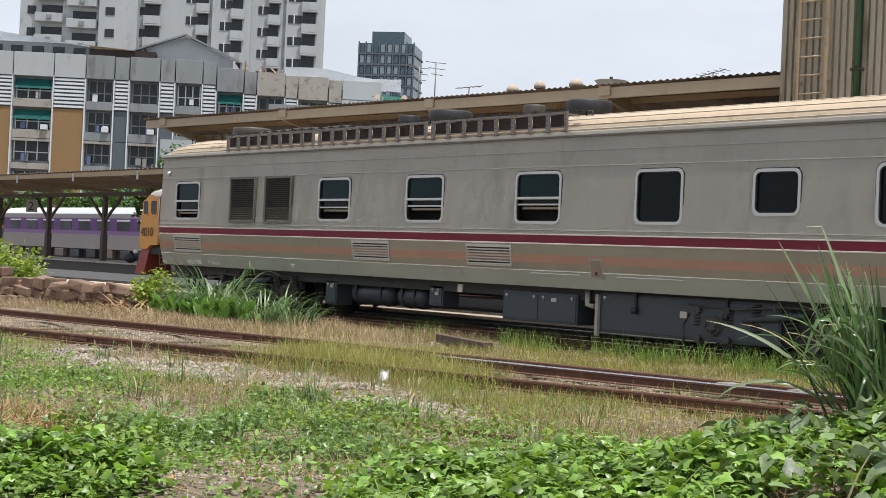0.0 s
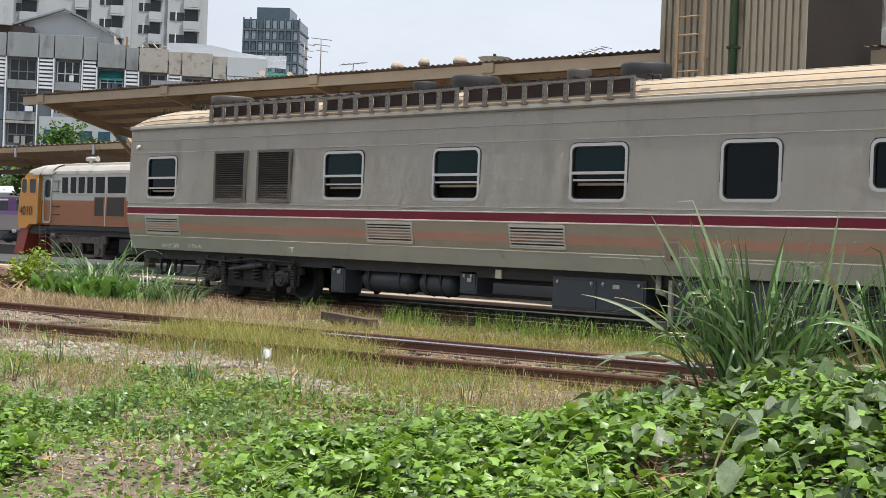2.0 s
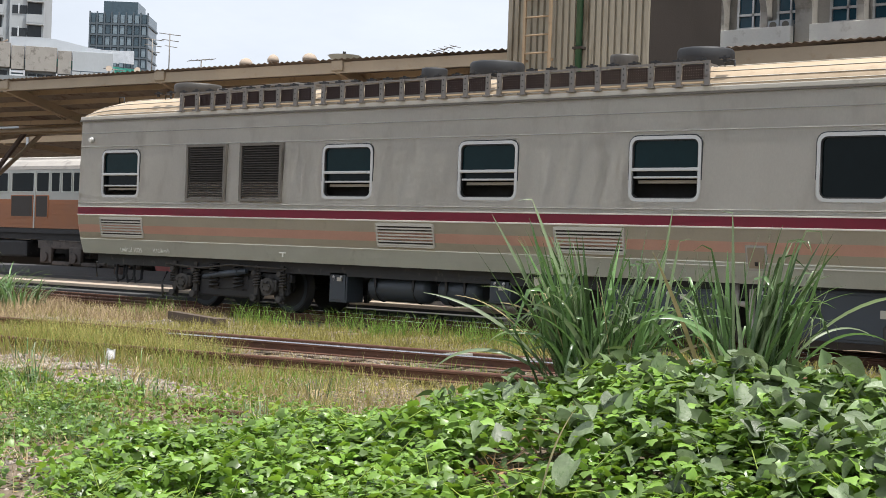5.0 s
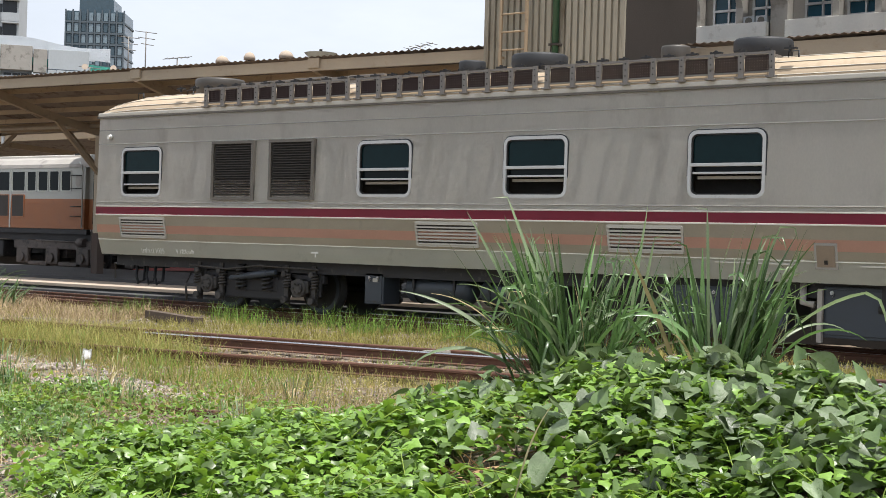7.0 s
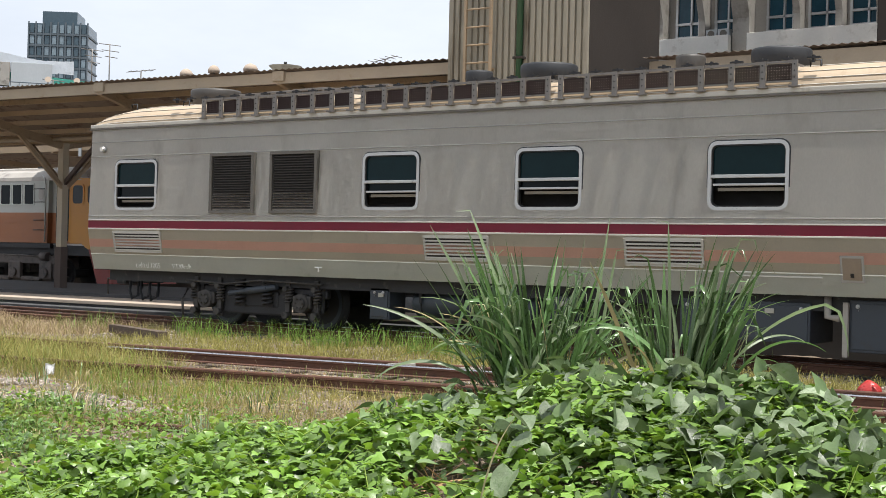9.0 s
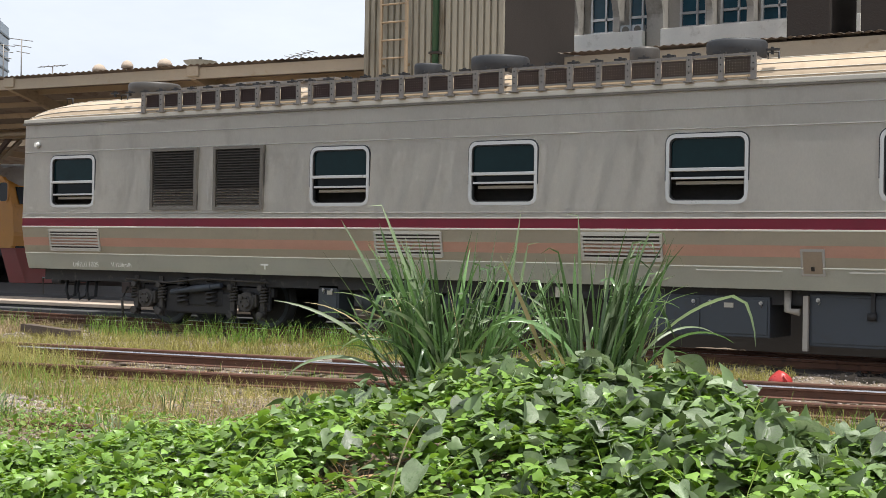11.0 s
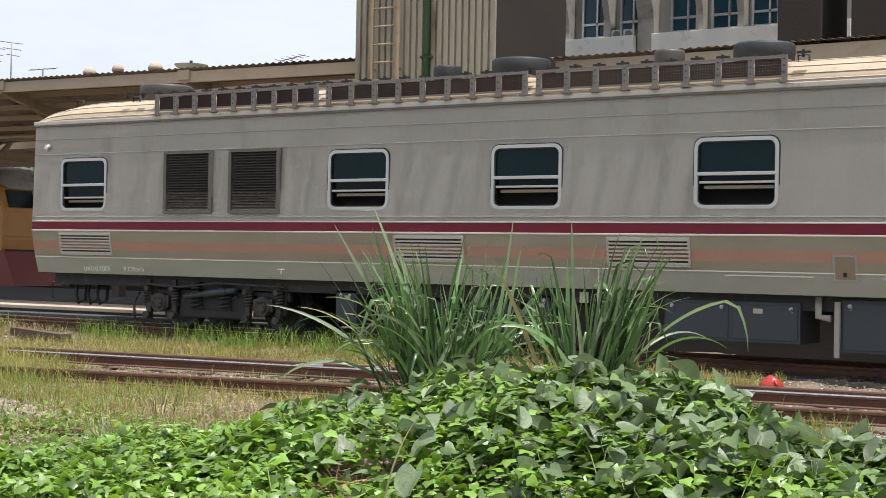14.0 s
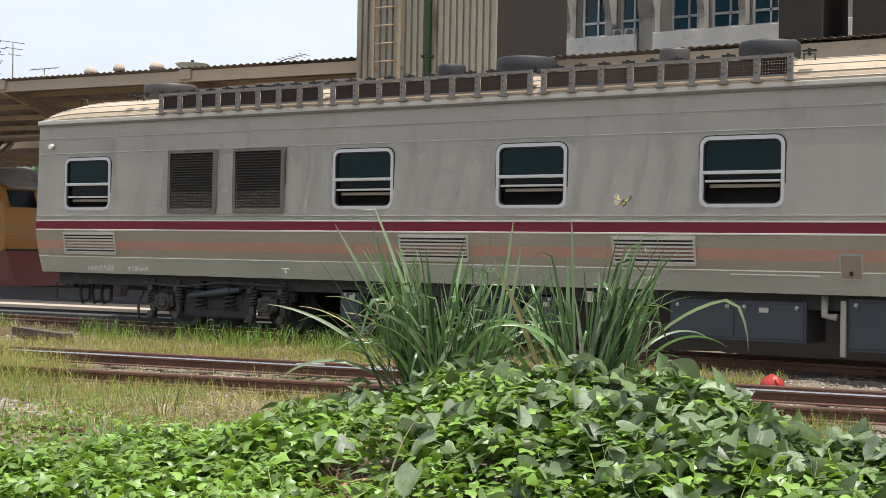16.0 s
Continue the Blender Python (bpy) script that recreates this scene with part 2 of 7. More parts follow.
def box(bm, x0, x1, y0, y1, z0, z1, slot=0, bevel=0.0):
    v = [bm.verts.new((x, y, z)) for x in (x0, x1) for y in (y0, y1) for z in (z0, z1)]
    fs = [bm.faces.new([v[i] for i in q]) for q in ((0, 1, 3, 2), (4, 6, 7, 5), (0, 4, 5, 1), (2, 3, 7, 6), (0, 2, 6, 4), (1, 5, 7, 3))]
    for f in fs:
        f.material_index = slot
    if bevel:
        es = list({e for f in fs for e in f.edges})
        r = bmesh.ops.bevel(bm, geom=es, offset=bevel, segments=2, affect="EDGES", profile=0.6)
        for f in r["faces"]:
            f.material_index = slot
    return v


def tube(bm, pts, r, seg=8, slot=0, cap=True):
    """A round tube along points; r is one radius or one a point."""
    pts = [Vector(p) for p in pts]
    rs = r if isinstance(r, (list, tuple)) else [r] * len(pts)
    rings = []
    for i, p in enumerate(pts):
        d = (pts[min(i + 1, len(pts) - 1)] - pts[max(i - 1, 0)]).normalized()
        a = d.cross(Vector((0, 0, 1)) if abs(d.z) < 0.9 else Vector((1, 0, 0))).normalized()
        b = d.cross(a)
        rings.append([bm.verts.new(p + rs[i] * (math.cos(6.28319 * k / seg) * a + math.sin(6.28319 * k / seg) * b)) for k in range(seg)])
    for u, w in zip(rings, rings[1:]):
        for k in range(seg):
            f = bm.faces.new((u[k], u[(k + 1) % seg], w[(k + 1) % seg], w[k]))
            f.material_index, f.smooth = slot, True
    if cap:
        for ring in (rings[0][::-1], rings[-1]):
            bm.faces.new(ring).material_index = slot
    return rings


def beam(bm, p, q, w, h, slot=0):
    """A straight bar from p to q, w wide and h high."""
    p, q = Vector(p), Vector(q)
    d = (q - p).normalized()
    a = d.cross(Vector((0, 0, 1)) if abs(d.z) < 0.95 else Vector((0, 1, 0))).normalized()
    b = a.cross(d)
    c = [[bm.verts.new(e + a * w / 2 * s + b * h / 2 * u) for s, u in ((-1, -1), (1, -1), (1, 1), (-1, 1))] for e in (p, q)]
    fs = [c[0][::-1], c[1]] + [[c[0][k], c[0][(k + 1) % 4], c[1][(k + 1) % 4], c[1][k]] for k in range(4)]
    for f in fs:
        bm.faces.new(f).material_index = slot


def rounded(x0, x1, z0, z1, r, seg=5):
    """The outline of a rounded rectangle in x and z, anticlockwise seen from -y."""
    out = []
    for cx, cz, a in ((x1 - r, z0 + r, -90), (x1 - r, z1 - r, 0), (x0 + r, z1 - r, 90), (x0 + r, z0 + r, 180)):
        out += [(cx + r * math.cos(radians(a + 90 * k / seg)), cz + r * math.sin(radians(a + 90 * k / seg))) for k in range(seg + 1)]
    return out


def ring(bm, outer, inner, y_front, y_back, slot=0):
    """A flat frame between two outlines, with depth."""
    o1 = [bm.verts.new((x, y_front, z)) for x, z in outer]
    i1 = [bm.verts.new((x, y_front, z)) for x, z in inner]
    o2 = [bm.verts.new((x, y_back, z)) for x, z in outer]
    i2 = [bm.verts.new((x, y_back, z)) for x, z in inner]
    n = len(outer)
    for k in range(n):
        j = (k + 1) % n
        for q in ((o1[k], o1[j], i1[j], i1[k]), (o2[j], o2[k], o1[k], o1[j])[::1], (i1[k], i1[j], i2[j], i2[k])):
            bm.faces.new(q).material_index = slot


def plate(bm, outline, y, slot=0):
    bm.faces.new([bm.verts.new((x, y, z)) for x, z in outline]).material_index = slot


def disc(bm, c, r, axis, depth, seg=20, slot=0):
    c = Vector(c)
    d = {"x": Vector((1, 0, 0)), "y": Vector((0, 1, 0)), "z": Vector((0, 0, 1))}[axis]
    tube(bm, [c - d * depth / 2, c + d * depth / 2], r, seg, slot)


def smoothstep(a, b, v):
    u = np.clip((v - a) / (b - a), 0, 1)
    return u * u * (3 - 2 * u)


# ---- ground: one sheet from the mound at the camera's feet to the horizon ----
R1 = lambda x: 12.3 + 0.16 * (x + 13)       # rails of the near track, that draws in to the right
R2 = lambda x: 11.95 + 0.16 * (x + 13)
R3 = lambda x: 10.75 + 0.225 * (x + 9.9)


def mound(x, y):
    """The overgrown heap before the camera: a crest and a lower shoulder to the right."""
    v = (y - 6.3) / np.where(y < 6.3, 1.9, 1.25)
    u = (x + 2.95) / np.where(x < -2.95, 2.35, 1.62)
    return 0.67 * np.exp(-(u * u + v * v)) + 0.31 * np.exp(-(((x + 0.85) / 1.05) ** 2 + ((y - 5.9) / 1.25) ** 2))


def ground_z(x, y):
    """Height of the soil."""
    x, y = np.asarray(x, float), np.asarray(y, float)
    z = np.full(np.broadcast(x, y).shape, -0.2)
    z = z + mound(x, y)
    z = z + 0.16 * np.exp(-(((x + 7.0) / 1.8) ** 2 + ((y - 3.2) / 1.3) ** 2))
    z = z + 0.035 * np.sin(1.7 * x + 0.6 * y) * np.cos(1.3 * y - 0.4 * x) + 0.02 * np.sin(4.1 * x - 2.2 * y)
    z = z - 0.25 * smoothstep(3.0, 0.0, np.hypot(x, y))
    return z + 0.06 * smoothstep(15.0, 16.5, y)


def grid_axis(stops):
    out = []
    for a, b, step in stops:
        out += list(np.arange(a, b, step))
    return np.array(out + [stops[-1][1]])


gx = grid_axis([(-900, -120, 60), (-120, -45, 5), (-45, -16, 0.45), (-16, 2, 0.14), (2, 10, 0.8), (10, 300, 30)])
gy = grid_axis([(-200, -4, 20), (-4, 1.5, 0.5), (1.5, 16.6, 0.14), (16.6, 26, 0.6), (26, 120, 8), (120, 900, 60)])
GX, GY = np.meshgrid(gx, gy, indexing="ij")
GZ = ground_z(GX, GY)
rng = np.random.default_rng(4)
GZ = GZ + rng.normal(0, 0.012, GZ.shape)
verts = np.stack([GX.ravel(), GY.ravel(), GZ.ravel()], 1)
ny = len(gy)
faces = [(i * ny + j, (i + 1) * ny + j, (i + 1) * ny + j + 1, i * ny + j + 1) for i in range(len(gx) - 1) for j in range(ny - 1)]
me = bpy.data.meshes.new("ground")
me.from_pydata(verts.tolist(), [], faces)
me.shade_smooth()
M_SOIL = mat("dry_soil", (0.19, 0.145, 0.105), 0.95, 0, 0.45, 1.5, 60, 0.9, stain=(0.1, 0.082, 0.05), stain_at=0.48)
me.materials.append(M_SOIL)
ground = tagged(new("ground", me), "dry brown soil of a weedy railway yard", "ground", kind="structure")


RAIL_FOOT = [(-0.055, -0.125), (0.055, -0.125), (0.055, -0.113), (0.009, -0.098), (0.009, -0.038), (-0.009, -0.038), (-0.009, -0.098), (-0.055, -0.113)]
RAIL_HEAD = [(-0.009, -0.04), (0.009, -0.04), (0.032, -0.032), (0.032, -0.012), (0.026, 0), (-0.026, 0), (-0.032, -0.012), (-0.032, -0.032)]


def rail_bar(bm, p, q, prof, bright=()):
    """A profile drawn along a line; the sides named in bright take the worn steel."""
    p, q = Vector(p), Vector(q)
    d = (q - p).normalized()
    s = Vector((-d.y, d.x, 0))
    a = [bm.verts.new(p + s * u + Vector((0, 0, w))) for u, w in prof]
    b = [bm.verts.new(q + s * u + Vector((0, 0, w))) for u, w in prof]
    n = len(prof)
    for k in range(n):
        bm.faces.new((a[k], b[k], b[(k + 1) % n], a[(k + 1) % n])).material_index = 1 if k in bright else 0
    bm.faces.new(a), bm.faces.new(b[::-1])


def make_rail(name, label, p, q, worn=True, bright=False):
    """A flat-bottomed rail: foot and web, head with a worn top, a pair of joint bars every twelve metres."""
    bm = bmesh.new()
    rail_bar(bm, p, q, RAIL_FOOT)
    r = tagged(part(name, bm, M_RUST), label, "rail")
    bm = bmesh.new()
    rail_bar(bm, p, q, RAIL_HEAD, (3, 4, 5) if bright else (4,))
    part("rail_head", bm, [M_RUST, M_RAILTOP if worn else M_RUST], r)
    a, d = Vector(p), Vector(q) - Vector(p)
    n = int(d.length // 12)
    side = Vector((d.y, -d.x, 0)).normalized() * 0.02
    for k in range(n):
        c = a + d * ((k + 0.5) / n) + side + Vector((0, 0, -0.068))
        bm = bmesh.new()
        beam(bm, c - d.normalized() * 0.3, c + d.normalized() * 0.3, 0.022, 0.05)
        part("joint_bar", bm, M_RUST, r)
    return r


make_rail("rail", "rusty steel rail of the weedy near track", (-60, R1(-60), 0.0), (12, R1(12), 0.0), False)
make_rail("rail", "steel rail with a bright worn head in the near track", (-13.6, R2(-13.6), -0.01), (12, R2(12), -0.01), True, True)
make_rail("rail", "rusty front rail of the near track, half sunk in weeds", (-60, R3(-60), -0.03), (12, R3(12), -0.03), False)
make_rail("rail", "steel rail under the grey railway car", (-120, 17.05, 0.0), (20, 17.05, 0.0))
make_rail("rail", "steel rail under the grey railway car", (-120, 18.05, 0.0), (20, 18.05, 0.0))
make_rail("rail", "rusty cut-off length of rail beside the track", (-40, 16.1, 0.03), (-18.0, 16.25, 0.0), False)
bm = bmesh.new()
beam(bm, (-17.6, 15.4, -0.08), (-15.9, 14.9, -0.1), 0.18, 0.13)
tagged(part("timber", bm, M_SLEEPER), "rotten old timber sleeper lying in the grass", "timber")
make_rail("rail", "short sunken rail among the weeds", (-8.6, 7.35, -0.12), (-7.75, 7.6, -0.13), False)
# bed under the car's track, the car's shade painted in as near-black
bm = bmesh.new()
bx_, by_ = np.arange(-60, 10.01, 0.5), (16.5, 16.65, 16.9, 17.3, 17.8, 18.3, 18.8, 19.1)
bv_ = [[bm.verts.new((x, y, (-0.3 if y in (16.5, 19.1) else -0.13) + rng.normal(0, 0.012))) for y in by_] for x in bx_]
for i in range(len(bx_) - 1):
    for j in range(len(by_) - 1):
        bm.faces.new((bv_[i][j], bv_[i + 1][j], bv_[i + 1][j + 1], bv_[i][j + 1]))
M_BED = mat("shaded_ballast", (0.05, 0.042, 0.036), 0.9, 0, 0.4, 2, 25, 0.9, stain=(0.025, 0.022, 0.02), stain_at=0.5)
tagged(part("track_bed", bm, M_BED), "ballast bed under the railway car, its shade put in the dark colour", "track bed", kind="structure")
# sleepers of the near track
bm = bmesh.new()
box(bm, -0.11, 0.11, -1.0, 1.0, -0.14, 0.0, 0, 0.012)
sl = tagged(part("sleeper", bm, M_SLEEPER), "weathered timber sleeper under the rusty rails", "sleeper", "sleepers of the near track")
sl.matrix_basis = pose(-30, 9.3, -0.17, 0, 0, 11)
for k in range(1, 46):
    x = -30 + 0.62 * k
    copy_thing(sl, pose(x, (R1(x) + R3(x)) / 2, -0.17, 0, 0, 11 + 2 * math.sin(k * 7.1)))
bm = bmesh.new()
for k, x in enumerate((-9.6, -8.75, -8.0)):
    for dx in (0, 0.14):
        beam(bm, (x + dx, R2(x) + 0.03, -0.05), (x + dx + 0.02, R1(x) - 0.03, -0.05), 0.03, 0.09)
tagged(part("rail_clips", bm, M_LOUVRE), "pale steel spacer bars clamped across two rails", "rail clip", kind="stuff")

# ---- platforms ----
def platform(name, label, x0, x1, y0, y1, top, m=None, edge=0.5):
    p = thing(name, label, "platform", m, kind="structure")
    bm = bmesh.new()
    box(bm, x0, x1, y0, y1, -0.4, top - 0.06)
    part("platform_body", bm, M_PLATFORM_SHADED, p)
    bm = bmesh.new()
    box(bm, x0, x1, y0 - 0.06, y1 + 0.06, top - 0.06, top, 0, 0.012)
    part("platform_top", bm, M_CONC, p)
    return p


TILTED = pose(-14.3, 20.0, 0, 0, 0, 4.0)        # the near platform stands askew to the tracks
pn = thing("platform_near", "low concrete platform, sunlit edge and shade put in its colours", "platform", TILTED, kind="structure")
# shaded concrete is painted near-black, only the sunlit edge stays pale
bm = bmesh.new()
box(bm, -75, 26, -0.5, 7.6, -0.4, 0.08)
part("platform_body", bm, M_PLATFORM_SHADED, pn)
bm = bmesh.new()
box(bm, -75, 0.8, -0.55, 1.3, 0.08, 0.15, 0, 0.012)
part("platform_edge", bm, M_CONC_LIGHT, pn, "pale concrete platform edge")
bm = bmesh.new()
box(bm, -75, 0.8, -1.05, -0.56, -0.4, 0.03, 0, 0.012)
part("platform_step", bm, M_PLATFORM_SHADED, pn, "concrete step along the platform in the painted shade tone")
# added wall: blocks the bright strip that would show under the car
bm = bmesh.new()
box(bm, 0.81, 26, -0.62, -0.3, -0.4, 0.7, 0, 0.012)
part("platform_wall", bm, M_PLATFORM_SHADED, pn, "low dark wall added to keep the view under the car dark")
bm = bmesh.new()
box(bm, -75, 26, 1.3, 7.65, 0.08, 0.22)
part("platform_top", bm, M_PLATFORM_SHADED, pn)
platform("platform_far", "low concrete platform between two tracks", -160, 10, 30.6, 36.5, 0.5)

# ---- the grey railway car ----
CAR_Y, CAR_LEN = 17.55, 20.6


def half_width(z):
    if z < 1.6:
        return 1.40 - 0.17 * ((1.6 - z) / 0.75) ** 1.5
    return 1.40 - 0.045 * (z - 1.6) / 1.7


def on_side(z, proud=0.0):
    return -half_width(z) - proud


car = thing("railway_car", "grey railway car with maroon and salmon stripes rolling to rest", "railway car", pose(CAR_ROWS[0][1], CAR_Y, 0))
WINDOWS = [(0.66, 1.71, 1.90, 2.76, "sash"), (6.19, 7.25, 1.90, 2.76, "sash"), (8.92, 9.98, 1.90, 2.76, "sash"), (11.81, 12.88, 1.90, 2.77, "sash"), (14.45, 15.39, 1.91, 2.76, "plain"), (16.64, 17.44, 2.05, 2.72, "plain"), (18.6, 19.5, 1.91, 2.76, "plain")]
GRILLES = [(3.0, 3.99, 1.85, 2.82), (4.33, 5.32, 1.85, 2.82)]
HOLES = [(a + 0.04, b - 0.04, c, d) for a, b, c, d, _ in WINDOWS]
# wall: strips by height, each in its paint, with the window openings left out
levels = [(0.87, 0), (1.0, 0), (1.13, 1), (1.26, 2), (1.40, 1), (1.585, 3), (1.72, 4), (1.935, 4), (2.085, 4), (2.69, 4), (2.73, 4), (3.31, 4)]
PAINTS = [M_SKIRT, M_OLIVE, M_PINK, M_MAROON, M_GREY]
zs = [z for z, _ in levels]
xs = sorted({0.0, CAR_LEN, 2.2, 5.8, 13.4} | {h[i] for h in HOLES for i in (0, 1)})
for side, word in ((-1, "near"), (1, "far")):
    bm = bmesh.new()
    grid = {(i, j): bm.verts.new((x, side * half_width(z), z)) for i, x in enumerate(xs) for j, z in enumerate(zs)}
    for i in range(len(xs) - 1):
        for j in range(len(zs) - 1):
            cx, cz = (xs[i] + xs[i + 1]) / 2, (zs[j] + zs[j + 1]) / 2
            if side < 0 and any(a < cx < b and c < cz < d for a, b, c, d in HOLES):
                continue
            q = [grid[i, j], grid[i + 1, j], grid[i + 1, j + 1], grid[i, j + 1]]
            bm.faces.new(q if side < 0 else q[::-1]).material_index = levels[j][1]
    bmesh.ops.solidify(bm, geom=bm.faces[:], thickness=0.05)
    part("side_wall", bm, PAINTS, car, "grey painted side with maroon and salmon stripes")
for x, s in ((0.0, -1), (CAR_LEN, 1)):
    bm = bmesh.new()
    zz = [0.87, 1.13, 1.4, 1.585, 1.72, 2.5, 3.31]
    a = [bm.verts.new((x, -half_width(z) + 0.02, z)) for z in zz]
    b = [bm.verts.new((x, half_width(z) - 0.02, z)) for z in zz]
    for k in range(len(zz) - 1):
        bm.faces.new((a[k], a[k + 1], b[k + 1], b[k]) if s < 0 else (a[k], b[k], b[k + 1], a[k + 1]))
    part("end_wall", bm, M_GREY, car)
bm = bmesh.new()
box(bm, 0.02, CAR_LEN - 0.02, -1.2, 1.2, 0.86, 0.93)
part("floor_pan", bm, M_UNDER, car)
# added near-black sheet along the car: paints its interior unlit
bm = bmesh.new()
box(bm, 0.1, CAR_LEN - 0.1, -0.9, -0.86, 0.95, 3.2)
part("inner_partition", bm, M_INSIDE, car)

# roof: a shallow vault, its ends drawn down
def roof_point(x, a):
    """a from 0 at the near gutter to pi at the far one."""
    e = min(x, CAR_LEN - x)
    k = 1.0 if e > 1.1 else math.sqrt(max(0.0, 1 - (1 - e / 1.1) ** 2)) * 0.72 + 0.28
    c, s = math.cos(a), math.sin(a)
    y = -1.36 * math.copysign(abs(c) ** 0.62, c)
    return Vector((x, y, 3.33 + 0.43 * k * abs(s) ** 0.8))


bm = bmesh.new()
rx = [0.0, 0.04, 0.12, 0.25, 0.45, 0.7, 1.1] + list(np.linspace(1.6, CAR_LEN - 1.6, 24)) + [CAR_LEN - 1.1, CAR_LEN - 0.5, CAR_LEN]
ra = np.linspace(0, math.pi, 25)
rv = [[bm.verts.new(roof_point(x, a)) for a in ra] for x in rx]
for i in range(len(rx) - 1):
    for j in range(len(ra) - 1):
        f = bm.faces.new((rv[i][j], rv[i + 1][j], rv[i + 1][j + 1], rv[i][j + 1]))
        f.smooth, f.material_index = True, 0
bm.faces.new(rv[0]), bm.faces.new(rv[-1][::-1])
part("roof", bm, [M_ROOF], car, "tan painted vaulted roof, dusty")
bm = bmesh.new()
for a in (0.16, 0.34, 0.62, 1.05):
    for i in range(len(rx) - 1):
        p, q = roof_point(rx[i], a), roof_point(rx[i + 1], a)
        n = Vector((0, -math.cos(a), math.sin(a))) * 0.006
        tube(bm, [p + n, q + n], 0.006, 4, 0, False)
part("roof_seam", bm, M_ROOF_EDGE, car)
bm = bmesh.new()
box(bm, -0.05, CAR_LEN + 0.05, -1.385, -1.30, 3.305, 3.335, 0)
box(bm, -0.03, CAR_LEN + 0.03, -1.378, -1.30, 3.335, 3.40, 1, 0.012)
part("gutter", bm, [M_GRILLE_FRAME, M_ROOF_EDGE], car, "pale gutter strip with a dark lip")
# upper beads take the darker grey, their shadow line put in the colour
for z, th, m in ((1.135, 0.008, M_SKIRT), (1.577, 0.012, M_CREAM), (1.728, 0.009, M_CREAM), (1.80, 0.007, M_BEAD), (2.835, 0.007, M_BEAD), (3.085, 0.007, M_BEAD)):
    bm = bmesh.new()
    y = on_side(z)
    box(bm, 0.0, CAR_LEN, y - 0.010, y + 0.004, z - th, z + th, 0, 0.004)
    part("side_bead", bm, m, car)


def sash_window(x0, x1, z0, z1, kind, drop=0.3):
    y = on_side((z0 + z1) / 2)
    bm = bmesh.new()
    ring(bm, rounded(x0 + 0.0, x1 - 0.0, z0 + 0.0, z1 - 0.0, 0.12), rounded(x0 + 0.044, x1 - 0.044, z0 + 0.044, z1 - 0.046, 0.085), y - 0.014, y + 0.06)
    w = part("window", bm, M_ALU, car, "rounded aluminium window frame, its lower sash half open" if kind == "sash" else "rounded aluminium frame round one dark pane")
    zm = z0 + 0.49 * (z1 - z0)
    bm = bmesh.new()
    ring(bm, rounded(x0 - 0.014, x1 + 0.014, z0 - 0.014, z1 + 0.014, 0.13), rounded(x0 + 0.004, x1 - 0.004, z0 + 0.004, z1 - 0.004, 0.118), y - 0.004, y + 0.02)
    part("gasket", bm, M_TYRE, w, "thin black rubber seal")
    bm = bmesh.new()
    ring(bm, rounded(x0 + 0.043, x1 - 0.043, z0 + 0.043, z1 - 0.045, 0.086), rounded(x0 + 0.06, x1 - 0.06, z0 + 0.06, z1 - 0.062, 0.072), y + 0.004, y + 0.05)
    part("glazing_seal", bm, M_BLACK, w)
    bm = bmesh.new()
    if kind == "sash":
        plate(bm, [(x0 + 0.02, zm), (x1 - 0.02, zm), (x1 - 0.02, z1 - 0.02), (x0 + 0.02, z1 - 0.02)], y + 0.03)
        part("upper_pane", bm, M_GLASS_TEAL, w)
        bm = bmesh.new()
        box(bm, x0 + 0.03, x1 - 0.03, y - 0.02, y + 0.04, zm - 0.022, zm + 0.022, 0, 0.006)
        part("meeting_rail", bm, M_ALU, w)
        zl = z0 + drop * (z1 - z0)
        bm = bmesh.new()
        box(bm, x0 + 0.07, x1 - 0.05, y - 0.005, y + 0.05, zl - 0.014, zl + 0.014, 0, 0.004)
        tube(bm, [(x0 + 0.07, y + 0.02, zl), (x0 + 0.045, y + 0.02, zl + 0.02), (x0 + 0.045, y + 0.02, zm)], 0.010, 6)
        part("lower_sash", bm, M_ALU, w)
        bm = bmesh.new()
        plate(bm, [(x0 + 0.04, zl), (x1 - 0.04, zl), (x1 - 0.04, zm), (x0 + 0.04, zm)], y + 0.055)
        part("lower_pane", bm, M_GLASS_DARK, w)
        bm = bmesh.new()
        box(bm, x0 + 0.1, x1 - 0.06, y + 0.08, y + 0.11, zl - 0.075, zl - 0.035)
        part("inner_rail", bm, M_BLIND, w)
        bm = bmesh.new()
        box(bm, x0 + 0.02, x0 + 0.05, y + 0.0, y + 0.05, z0 + 0.05, zm)
        part("guide", bm, M_ALU, w)
    else:
        plate(bm, rounded(x0 + 0.01, x1 - 0.01, z0 + 0.01, z1 - 0.01, 0.085), y + 0.035)
        part("pane", bm, M_GLASS_DARK, w)
    # near-black sheet in place of the unlit room behind the pane
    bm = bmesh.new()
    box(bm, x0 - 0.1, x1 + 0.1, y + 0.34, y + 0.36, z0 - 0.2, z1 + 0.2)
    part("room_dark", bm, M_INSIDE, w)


for w, drop in zip(WINDOWS, (0.25, 0.32, 0.35, 0.37, 0, 0, 0)):
    sash_window(*w, drop)


